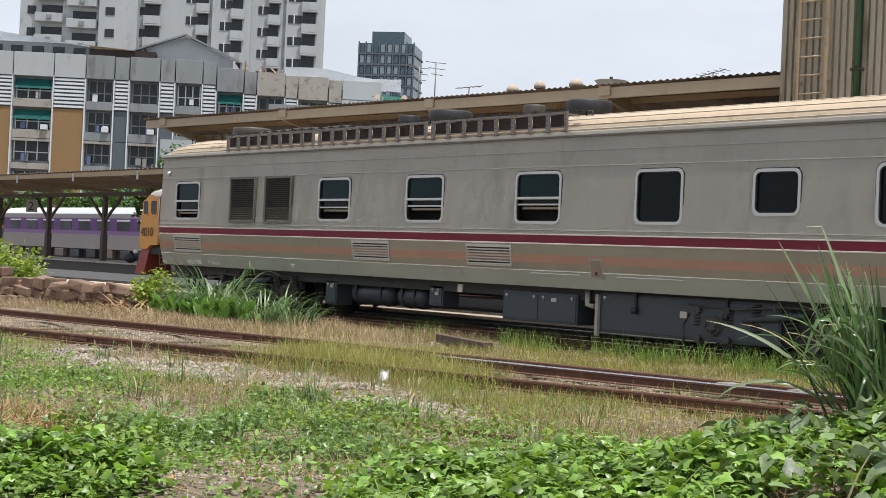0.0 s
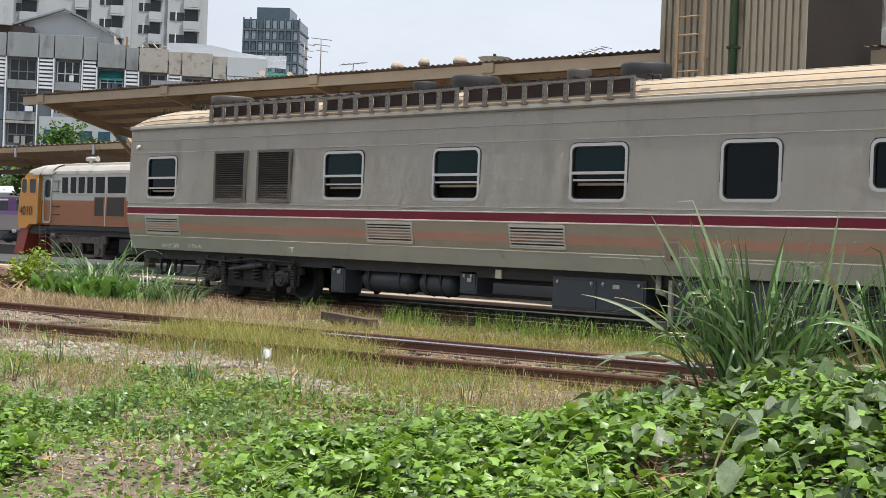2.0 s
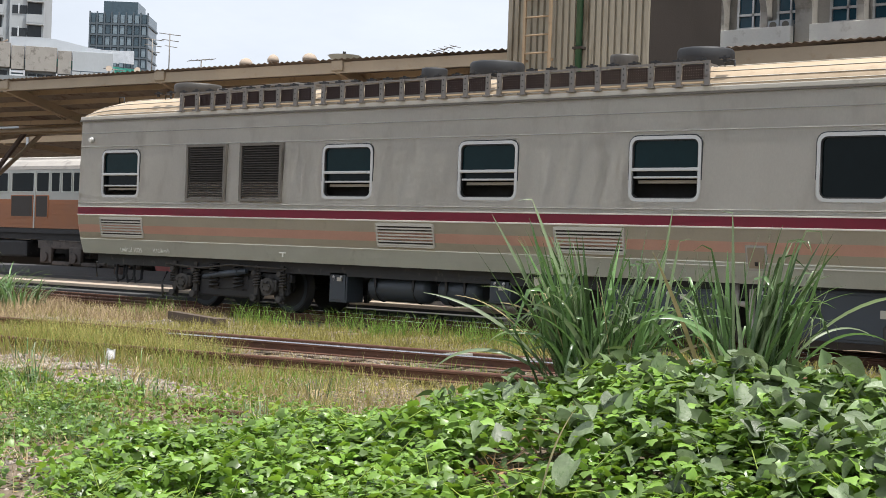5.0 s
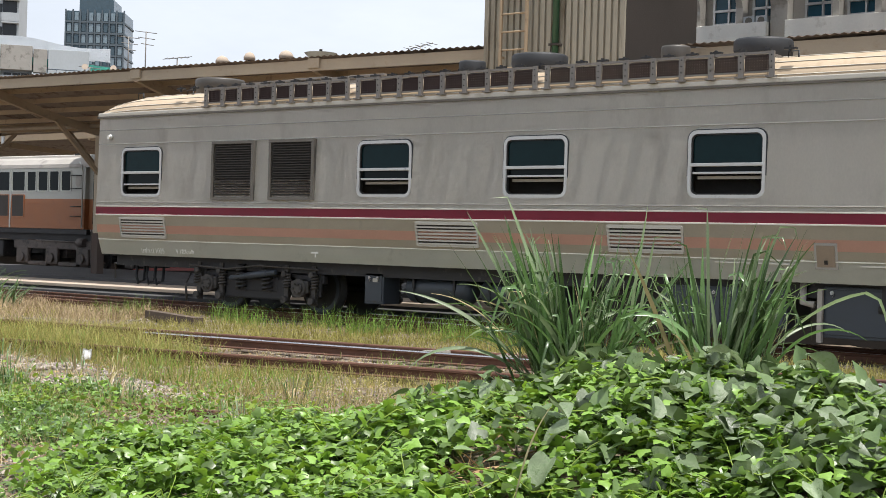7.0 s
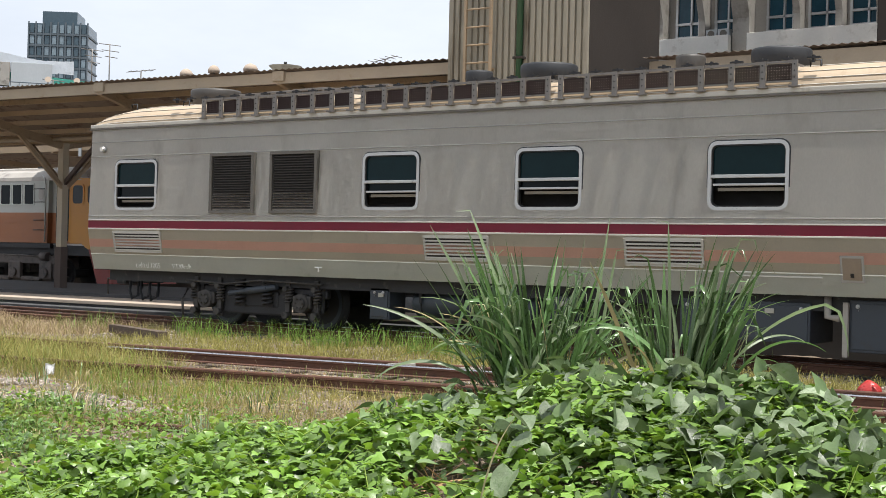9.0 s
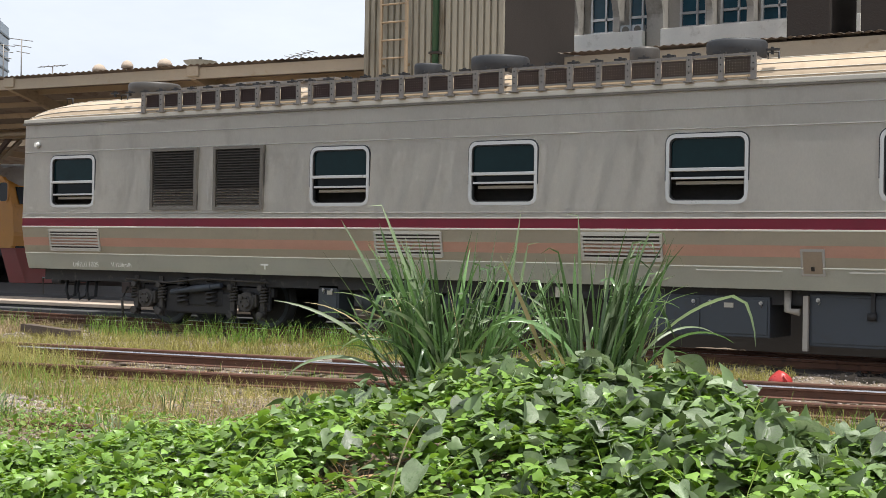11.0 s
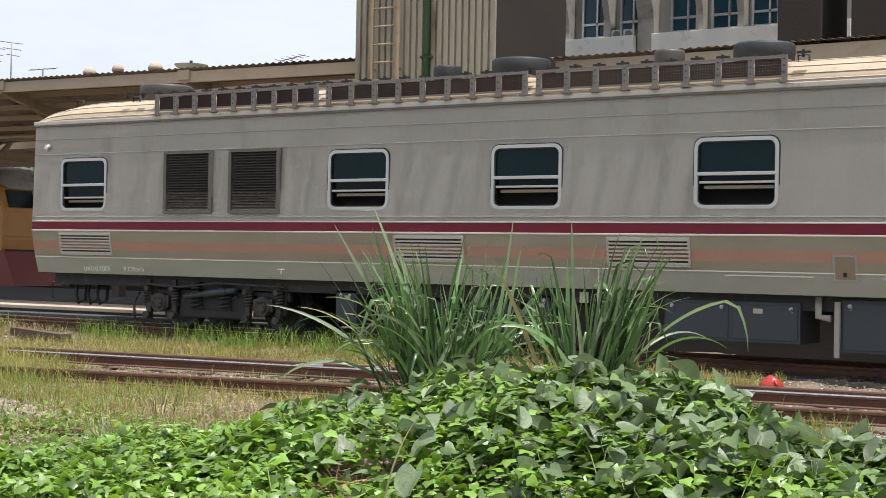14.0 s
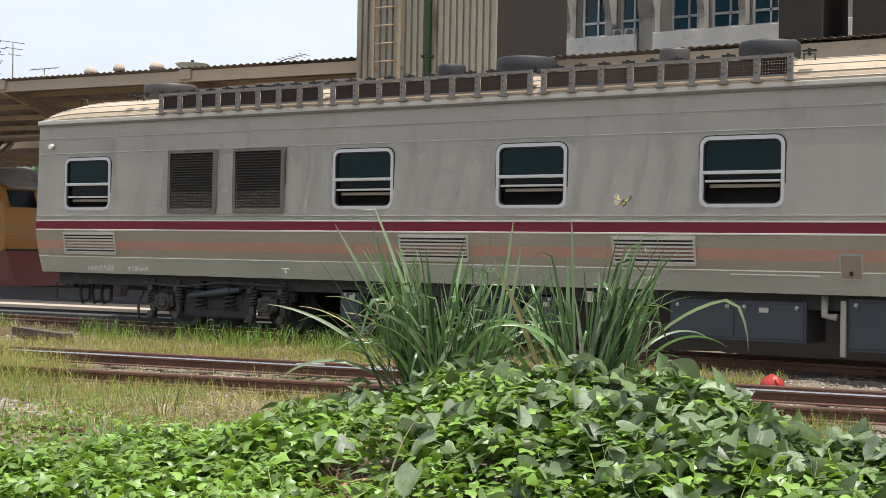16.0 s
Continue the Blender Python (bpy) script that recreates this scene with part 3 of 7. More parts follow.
def grille(x0, x1, z0, z1):
    y = on_side((z0 + z1) / 2)
    bm = bmesh.new()
    ring(bm, [(x0, z0), (x1, z0), (x1, z1), (x0, z1)], [(x0 + 0.045, z0 + 0.045), (x1 - 0.06, z0 + 0.045), (x1 - 0.06, z1 - 0.045), (x0 + 0.045, z1 - 0.045)], y - 0.05, y + 0.01)
    for k in range(14):
        z = z0 + 0.04 + k * (z1 - z0 - 0.08) / 13
        for x in (x0 + 0.015, x1 - 0.015):
            disc(bm, (x, y - 0.055, z), 0.009, "y", 0.014, 6)
    g = part("intake_grille", bm, M_GRILLE_FRAME, car, "dark brown slatted intake grille in a bolted frame")
    # near-black plate: the shade behind the slats is put in its colour
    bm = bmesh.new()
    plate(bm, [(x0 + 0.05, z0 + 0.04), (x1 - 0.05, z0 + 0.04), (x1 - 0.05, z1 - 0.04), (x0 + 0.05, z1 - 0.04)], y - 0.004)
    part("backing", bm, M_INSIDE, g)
    n = 21
    for k in range(n):
        z = z0 + 0.06 + (z1 - z0 - 0.12) * (k + 0.5) / n
        bm = bmesh.new()
        a = [(x0 + 0.06, y - 0.035, z - 0.008), (x1 - 0.06, y - 0.035, z - 0.008), (x1 - 0.06, y - 0.006, z + 0.012), (x0 + 0.06, y - 0.006, z + 0.012)]
        v = [bm.verts.new(p) for p in a] + [bm.verts.new((p[0], p[1], p[2] + 0.012)) for p in a]
        for q in ((0, 1, 2, 3), (7, 6, 5, 4), (0, 4, 5, 1), (1, 5, 6, 2), (2, 6, 7, 3), (3, 7, 4, 0)):
            bm.faces.new([v[i] for i in q])
        part("slat", bm, M_GRILLE, g)


for g in GRILLES:
    grille(*g)


def louvre(x0, x1, z0, z1):
    """A pale louvre that follows the inward curve of the lower side."""
    yb, yt = on_side(z0), on_side(z1)
    def ya(z):
        return yb + (yt - yb) * (z - z0) / (z1 - z0)
    bm = bmesh.new()
    for p, q in (((x0, z0), (x1, z0)), ((x1, z0), (x1, z1)), ((x1, z1), (x0, z1)), ((x0, z1), (x0, z0))):
        beam(bm, (p[0], ya(p[1]) - 0.012, p[1]), (q[0], ya(q[1]) - 0.012, q[1]), 0.03, 0.03)
    v = part("louvre", bm, M_LOUVRE, car, "pale slatted vent in the lower side")
    bm = bmesh.new()
    bm.faces.new([bm.verts.new((x, ya(z) - 0.004, z)) for x, z in ((x0, z0), (x1, z0), (x1, z1), (x0, z1))])
    part("backing", bm, M_GRILLE, v)
    for k in range(7):
        z = z0 + (z1 - z0) * (k + 0.55) / 7
        bm = bmesh.new()
        beam(bm, (x0 + 0.01, ya(z) - 0.016, z), (x1 - 0.01, ya(z) - 0.016, z), 0.03, 0.024)
        part("slat", bm, M_LOUVRE, v)


for x0, x1 in ((0.67, 1.83), (7.38, 8.49), (10.66, 11.76)):
    louvre(x0, x1, 1.19, 1.53)
# hatch, marker lamp, lettering
def side_plate(bm, x0, x1, z0, z1, proud):
    """A plate that lies on the inward-curving lower side."""
    a = [(x0, z0), (x1, z0), (x1, z1), (x0, z1)]
    f = [bm.verts.new((x, on_side(z) - proud, z)) for x, z in a]
    b = [bm.verts.new((x, on_side(z) + 0.01, z)) for x, z in a]
    bm.faces.new(f)
    for k in range(4):
        bm.faces.new((f[(k + 1) % 4], f[k], b[k], b[(k + 1) % 4]))


bm = bmesh.new()
side_plate(bm, 13.53, 13.82, 1.04, 1.36, 0.012)
h = part("hatch", bm, M_BEAD, car, "small locked hatch")
bm = bmesh.new()
side_plate(bm, 13.56, 13.79, 1.07, 1.33, 0.018)
part("hatch_door", bm, M_HATCH, h)
bm = bmesh.new()
side_plate(bm, 13.655, 13.695, 1.1, 1.15, 0.026)
part("hatch_latch", bm, M_BLACK, h)
for x0, x1 in ((12.2, 13.3), (14.1, 15.4)):
    bm = bmesh.new()
    box(bm, x0, x1, on_side(1.09) - 0.012, on_side(1.09), 1.082, 1.098)
    part("side_strip", bm, M_CREAM, car)
bm = bmesh.new()
disc(bm, (0.34, on_side(2.96) - 0.03, 2.96), 0.05, "y", 0.07, 14, 0)
disc(bm, (0.34, on_side(2.96) - 0.06, 2.96), 0.036, "y", 0.04, 14, 1)
part("marker_lamp", bm, [M_ALU, M_LAMP_LENS], car, "small round marker lamp")


def lettering(name, body, size, m, parent, material, stretch=1.0):
    cu = bpy.data.curves.new(name, "FONT")
    cu.body, cu.size, cu.extrude = body, size, 0.002
    ob = new(name, cu)
    dg = bpy.context.evaluated_depsgraph_get()
    me = bpy.data.meshes.new_from_object(ob.evaluated_get(dg))
    bpy.data.objects.remove(ob)
    me.materials.clear()
    me.materials.append(material)
    t = new(name, me)
    t.parent = parent
    t.matrix_basis = m @ Matrix.Diagonal((stretch, 1, 1, 1))
    return t


lean = 90 + 13
lettering("lettering", "บฟก.ป.1005", 0.13, pose(1.12, on_side(0.93) - 0.012, 0.915, lean), car, M_PALE_MARK, 0.95)
lettering("lettering", "V.120km/h", 0.11, pose(2.02, on_side(0.93) - 0.012, 0.925, lean), car, M_PALE_MARK, 0.95)
bm = bmesh.new()
box(bm, 5.2, 5.34, on_side(1.02) - 0.01, on_side(1.02), 1.01, 1.03)
box(bm, 5.26, 5.28, on_side(0.98) - 0.012, on_side(0.98), 0.95, 1.01)
part("lift_mark", bm, M_PALE_MARK, car)

M_PERF = mat("perforated_steel", (0.075, 0.048, 0.045), 0.6, 0.2, 0.2, 3, 60, 0.1)
# roof rack: three lengths of perforated panel between brackets
for x0, x1 in ((2.80, 5.95), (6.17, 9.42), (9.62, 12.93)):
    yr, z0, z1 = -1.368, 3.44, 3.73
    bm = bmesh.new()
    box(bm, x0, x1, yr - 0.02, yr + 0.02, z1 - 0.03, z1)
    box(bm, x0, x1, yr - 0.02, yr + 0.02, z0 + 0.03, z0 + 0.05)
    rack = part("roof_rack", bm, M_RACK, car, "grey roof-edge rack with perforated panels")
    n = 8
    for k in range(n + 1):
        x = x0 + (x1 - x0) * k / n
        bm = bmesh.new()
        box(bm, x - 0.034, x + 0.034, yr - 0.045, yr - 0.01, z0 - 0.02, z1)
        for hz in (0.08, 0.16, 0.24):
            disc(bm, (x, yr - 0.046, z0 + hz), 0.011, "y", 0.006, 6, 1)
        box(bm, x - 0.06, x + 0.06, yr - 0.085, yr - 0.01, z0 - 0.04, z0 - 0.02)
        box(bm, x - 0.03, x - 0.02, yr - 0.01, yr + 0.30, z1 - 0.05, z1 - 0.02)
        part("bracket", bm, [M_RACK, M_BLACK], rack)
    for k in range(n):
        a, b = x0 + (x1 - x0) * k / n + 0.05, x0 + (x1 - x0) * (k + 1) / n - 0.05
        bm = bmesh.new()
        cols, rows_n = 9, 5
        # a lattice of bars leaves the round-looking holes open to the sky
        for i in range(cols + 1):
            u = a + (b - a) * i / cols
            box(bm, u - 0.012, u + 0.012, yr - 0.006, yr + 0.006, z0 + 0.05, z1 - 0.05)
        for j in range(rows_n + 1):
            w = z0 + 0.06 + (z1 - z0 - 0.12) * j / rows_n
            box(bm, a, b, yr - 0.006, yr + 0.006, w - 0.012, w + 0.012)
        part("perforated_panel", bm, M_PERF, rack)["kind"] = "stuff"
# clips along the rack's top
for k in range(34):
    bm = bmesh.new()
    x = 2.0 + k * 0.335
    box(bm, x, x + 0.16, -1.34, -1.28, 3.745, 3.77)
    box(bm, x + 0.06, x + 0.09, -1.33, -1.29, 3.70, 3.79)
    part("roof_clip", bm, M_UNDER, car)
for x in (0.55, 1.85, 9.44, 12.95):
    bm = bmesh.new()
    tube(bm, [(x, -0.95, 3.6), (x, -0.95, 3.78), (x + 0.14, -0.95, 3.78), (x + 0.14, -0.95, 3.6)], 0.014, 6)
    part("grab_iron", bm, M_UNDER, car)
# roof vents
M_VENT = mat("vent_grey", (0.06, 0.055, 0.05), 0.55, 0.2, 0.2, 4, 50, 0.1)
for x0, x1, z1, m in ((1.37, 2.26, 4.05, M_VENT), (7.21, 7.63, 4.06, M_TYRE), (8.24, 9.09, 4.08, M_TYRE), (10.73, 11.14, 4.07, M_VENT), (11.85, 12.64, 4.07, M_TYRE)):
    c, r = (x0 + x1) / 2, (x1 - x0) / 2
    bm = bmesh.new()
    tube(bm, [(c, -0.15, 3.7), (c, -0.15, 3.9), (c, -0.15, 3.93), (c, -0.15, z1 - 0.03), (c, -0.15, z1)], [r * 0.96, r * 0.98, r, r, r * 0.95], 28)
    part("roof_vent", bm, m, car, "round mushroom vent on the roof")
bm = bmesh.new()
box(bm, 2.8, 5.9, -0.5, 0.5, 3.74, 3.86)
part("board_base", bm, M_RACK, car)
for k in range(5):
    bm = bmesh.new()
    box(bm, 2.75 + 0.62 * k, 3.5 + 0.62 * k, -0.55, 0.1, 3.86 + 0.012 * (k % 3), 3.9 + 0.012 * (k % 3), 0, 0.006)
    part("roof_board", bm, M_RACK, car, "grey board on the roof")

# underframe
bm = bmesh.new()
box(bm, 5.8, 17.0, -0.3, 0.3, 0.62, 0.87)
part("centre_sill", bm, M_UNDER, car)
for y in (-1.05, 1.0):
    bm = bmesh.new()
    box(bm, 0.2, CAR_LEN - 0.2, y, y + 0.06, 0.68, 0.87)
    part("sole_bar", bm, M_UNDER, car)


def hung_box(x0, x1, z0, z1, y=-1.12, depth=0.7, label="", material=M_BOX, doors=1):
    bm = bmesh.new()
    box(bm, x0, x1, y, y + depth, z0, z1, 0, 0.012)
    b = part("equipment_box", bm, material, car, label)
    for k in range(doors):
        a, c = x0 + (x1 - x0) * k / doors + 0.03, x0 + (x1 - x0) * (k + 1) / doors - 0.03
        bm = bmesh.new()
        box(bm, a, c, y - 0.014, y + 0.004, z0 + 0.04, z1 - 0.04, 0, 0.005)
        part("box_door", bm, material, b)
        for u in (a + 0.08, c - 0.08):
            bm = bmesh.new()
            disc(bm, (u, y - 0.02, z1 - 0.075), 0.026, "y", 0.02, 10)
            tube(bm, [(u, y - 0.03, z1 - 0.08), (u + 0.03, y - 0.035, z1 - 0.1), (u + 0.01, y - 0.035, z1 - 0.13)], 0.008, 5)
            part("box_latch", bm, M_STEEL, b)
    return b


hung_box(6.12, 6.5, 0.26, 0.74, -1.05, 0.4, "small grey switch box under the floor")
hung_box(9.32, 9.7, 0.4, 0.77, -1.05, 0.4, "small grey switch box under the floor")
hung_box(11.33, 13.08, 0.27, 0.77, -1.1, 0.8, "dark blue-grey equipment box with two doors", M_BOX, 2)
hung_box(13.56, 17.0, 0.2, 0.83, -1.08, 0.9, "long dark blue-grey tank box")
for x, z, w, hh, y in ((6.3, 0.6, 0.1, 0.06, -1.07), (9.5, 0.6, 0.1, 0.06, -1.07), (12.5, 0.63, 0.12, 0.06, -1.12), (15.2, 0.52, 0.13, 0.1, -1.1)):
    bm = bmesh.new()
    box(bm, x, x + w, y - 0.008, y + 0.02, z, z + hh)
    part("data_plate", bm, M_LOUVRE, car)
for x0, x1 in ((6.78, 8.05), (8.2, 9.05)):
    bm = bmesh.new()
    tube(bm, [(x0, -0.75, 0.53), (x0 + 0.06, -0.75, 0.53), (x0 + 0.1, -0.75, 0.53), (x1 - 0.1, -0.75, 0.53), (x1 - 0.06, -0.75, 0.53), (x1, -0.75, 0.53)], [0.1, 0.18, 0.215, 0.215, 0.18, 0.1], 20)
    tank = part("air_tank", bm, M_BOX, car, "dark round air reservoir")
    for x in (x0 + 0.25, x1 - 0.25):
        bm = bmesh.new()
        tube(bm, [(x, -0.75 + 0.222 * math.cos(radians(a)), 0.53 + 0.222 * math.sin(radians(a))) for a in range(0, 361, 30)], 0.015, 4)
        box(bm, x - 0.02, x + 0.02, -0.985, -0.96, 0.53, 0.86)
        part("tank_strap", bm, M_UNDER, tank)
bm = bmesh.new()
tube(bm, [(13.3, -1.1, 0.86), (13.3, -1.1, 0.62), (13.45, -1.1, 0.6)], 0.045, 10)
box(bm, 13.5, 13.56, -1.14, -1.08, 0.14, 0.8)
part("drain_pipe", bm, M_CONC, car, "beige drain pipe and upright")
bm = bmesh.new()
box(bm, 10.12, 10.24, -1.08, -1.02, 0.68, 0.82)
part("junction_box", bm, M_CREAM, car, "small cream junction box")
for x in (14.3, 16.05):
    bm = bmesh.new()
    box(bm, x, x + 0.05, -1.13, -1.06, 0.6, 0.86)
    disc(bm, (x + 0.02, -1.12, 0.58), 0.05, "x", 0.1, 10)
    part("tank_hook", bm, M_UNDER, car)
for x in (0.5, 0.78, 1.0, 2.12, 2.4):
    bm = bmesh.new()
    tube(bm, [(x, -0.8, 0.8), (x, -0.85, 0.5), (x + 0.1, -0.88, 0.36), (x + 0.22, -0.85, 0.42), (x + 0.2, -0.8, 0.8)], 0.028, 7)
    part("brake_hose", bm, M_TYRE, car, "hanging black hose")
bm = bmesh.new()
box(bm, 0.1, 2.5, -0.82, -0.76, 0.72, 0.8)
part("hose_rail", bm, M_UNDER, car)
bm = bmesh.new()
tube(bm, [(0.05, -0.95, 0.42), (0.03, -0.95, 0.7), (0.35, -0.95, 0.72)], 0.018, 6)
part("coupling_lever", bm, M_RACK, car)
bm = bmesh.new()
box(bm, -0.45, 0.3, -0.14, 0.14, 0.62, 0.88, 0, 0.02)
box(bm, -0.62, -0.35, -0.2, 0.2, 0.58, 0.95, 0, 0.05)
part("coupler", bm, M_UNDER, car)

M_BOGIE = mat("dusty_bogie_steel", (0.055, 0.05, 0.046), 0.65, 0.1, 0.4, 4, 40, 0.2, stain=(0.02, 0.019, 0.018), stain_at=0.5)
WHEELS = []
for bx in (3.72, CAR_LEN - 3.72):
    bm = bmesh.new()
    for y in (-1.0, 0.94):
        box(bm, bx - 1.5, bx + 1.5, y, y + 0.1, 0.52, 0.66, 0, 0.02)
        box(bm, bx - 0.5, bx + 0.5, y - 0.03, y + 0.12, 0.34, 0.6, 0, 0.03)
        for ax in (-1.06, 1.06):
            box(bm, bx + ax - 0.26, bx + ax - 0.18, y, y + 0.1, 0.28, 0.6)
            box(bm, bx + ax + 0.18, bx + ax + 0.26, y, y + 0.1, 0.28, 0.6)
    box(bm, bx - 0.3, bx + 0.3, -0.95, 0.95, 0.45, 0.7)
    for y in (-1.02, 0.96):
        box(bm, bx - 0.72, bx + 0.72, y, y + 0.06, 0.22, 0.56, 0, 0.03)
        box(bm, bx - 1.45, bx - 1.2, y, y + 0.06, 0.3, 0.7, 0, 0.03)
        box(bm, bx + 1.2, bx + 1.45, y, y + 0.06, 0.3, 0.7, 0, 0.03)
    bogie = part("bogie", bm, M_UNDER, car, "grimy four-wheel bogie")
    for y in (-1.06, 1.06):
        for ax in (-1.06, 1.06):
            bm = bmesh.new()
            disc(bm, (bx + ax, y, 0.44), 0.15, "y", 0.16, 18)
            box(bm, bx + ax - 0.19, bx + ax + 0.19, y - 0.05, y + 0.09, 0.36, 0.56, 0, 0.03)
            disc(bm, (bx + ax, y - 0.09, 0.44), 0.1, "y", 0.04, 14)
            part("axle_box", bm, M_BOGIE, bogie)
        for k in (-0.3, 0.3):
            bm = bmesh.new()
            turns = [(bx + k + 0.085 * math.cos(i * 0.7), y + 0.085 * math.sin(i * 0.7), 0.36 + 0.42 * i / 54) for i in range(55)]
            tube(bm, turns, 0.02, 5)
            part("spring", bm, M_UNDER, bogie)
        f = -1 if y < 0 else 1
        for k in (-1.32, -0.78, 0.74, 1.34):
            bm = bmesh.new()
            box(bm, bx + k - 0.045, bx + k + 0.045, y - 0.02, y + 0.05, 0.16, 0.8, 0, 0.012)
            disc(bm, (bx + k, y + 0.05 * f, 0.24), 0.06, "y", 0.09, 10)
            disc(bm, (bx + k, y + 0.05 * f, 0.66), 0.045, "y", 0.09, 10)
            part("brake_hanger", bm, M_BOGIE, bogie)
        for k in (-1.06, 1.06):
            for d in (-0.3, 0.3):
                bm = bmesh.new()
                turns = [(bx + k + d + 0.06 * math.cos(i * 0.8), y + 0.06 * math.sin(i * 0.8), 0.42 + 0.24 * i / 40) for i in range(41)]
                tube(bm, turns, 0.017, 5)
                part("axle_spring", bm, M_BOGIE, bogie)
            bm = bmesh.new()
            for i in range(6):
                disc(bm, (bx + k + 0.075 * math.cos(i * 1.047), y + 0.12 * f, 0.44 + 0.075 * math.sin(i * 1.047)), 0.016, "y", 0.03, 6)
            part("cover_bolts", bm, M_BOGIE, bogie)["kind"] = "stuff"
        bm = bmesh.new()
        tube(bm, [(bx - 1.5, y + 0.07 * f, 0.74), (bx - 0.6, y + 0.08 * f, 0.7), (bx + 0.2, y + 0.09 * f, 0.78), (bx + 1.5, y + 0.07 * f, 0.75)], 0.017, 6)
        part("brake_pipe", bm, M_BOGIE, bogie)
        bm = bmesh.new()
        tube(bm, [(bx - 1.5, y + 0.03 * f, 0.6), (bx - 1.62, y + 0.04 * f, 0.4), (bx - 1.6, y + 0.03 * f, 0.12)], 0.022, 6)
        part("sand_pipe", bm, M_BOGIE, bogie)
        bm = bmesh.new()
        tube(bm, [(bx - 0.5, y - 0.06, 0.55), (bx + 0.55, y - 0.06, 0.68)], 0.045, 8)
        tube(bm, [(bx - 0.1, y - 0.06, 0.6), (bx + 0.35, y - 0.06, 0.655)], 0.06, 8)
        part("damper", bm, M_BOX, bogie)
    for ax in (-1.06, 1.06):
        bm = bmesh.new()
        for y in (-0.5, 0.5):
            s = 1 if y > 0 else -1
            tube(bm, [(0, y - 0.06 * s, 0), (0, y - 0.04 * s, 0), (0, y - 0.03 * s, 0), (0, y + 0.07 * s, 0)], [0.46, 0.46, 0.432, 0.425], 36, 0)
            tube(bm, [(0, y + 0.069 * s, 0), (0, y + 0.074 * s, 0)], [0.41, 0.33], 36, 1, False)
            disc(bm, (0, y + 0.07 * s, 0), 0.12, "y", 0.1, 14)
        tube(bm, [(0, -1.0, 0), (0, 1.0, 0)], 0.07, 12)
        w = part("wheelset", bm, [M_UNDER, M_BOX], bogie)
        w.matrix_basis = pose(bx + ax, 0, 0.43)
        WHEELS.append((w, bx + ax))

# ---- the near platform's canopy: two wings that rise from a middle row of posts ----
canopy = thing("platform_canopy", "brown steel platform canopy with rusted corrugated roof sheets", "canopy", TILTED)
C0, C1, VALLEY, EAVE_Z, VALLEY_Z = -19.6, 0.45, 3.7, 4.72, 4.0
FAR_Y, FAR_Z = 11.2, 5.45        # the far wing reaches over the next track


def sheet(bm, x0, x1, ya, za, yb, zb, pitch=0.15, amp=0.016):
    """A corrugated sheet, ridges running from (ya, za) to (yb, zb)."""
    n = int((x1 - x0) / pitch) * 4
    prev = None
    for k in range(n + 1):
        x = x0 + (x1 - x0) * k / n
        dz = amp * math.cos(math.pi * k / 2)
        cur = [bm.verts.new((x, ya, za + dz)), bm.verts.new((x, yb, zb + dz))]
        if prev:
            bm.faces.new((prev[0], cur[0], cur[1], prev[1]))
        prev = cur


for ya, za in ((-0.12, EAVE_Z), (FAR_Y + 0.12, FAR_Z)):
    bm = bmesh.new()
    sheet(bm, C0 - 0.1, C1, ya, za + 0.02, VALLEY, VALLEY_Z + 0.1)
    bmesh.ops.solidify(bm, geom=bm.faces[:], thickness=0.008)
    part("roof_sheet", bm, M_TIN_TOP, canopy, "rusted corrugated roof sheet")
for y, z in ((0.0, EAVE_Z), (FAR_Y, FAR_Z)):
    bm = bmesh.new()
    box(bm, C0, C1, y - 0.04, y + 0.04, z - 0.24, z - 0.03)
    part("eave_beam", bm, M_FASCIA, canopy, "cream eave beam")
for k in range(1, 5):
    for s in (1, -1):
        y = VALLEY - s * (VALLEY if s > 0 else FAR_Y - VALLEY) * (1 - k / 5)
        z = (EAVE_Z if s > 0 else FAR_Z) * (1 - k / 5) + VALLEY_Z * k / 5
        bm = bmesh.new()
        box(bm, C0, C1, y - 0.03, y + 0.03, z - 0.12, z - 0.01)
        part("purlin", bm, M_TIN_UNDER, canopy)
bm = bmesh.new()
box(bm, C0, C1, VALLEY - 0.11, VALLEY + 0.11, 3.86, 4.02)
part("valley_gutter", bm, M_TIN_UNDER, canopy)
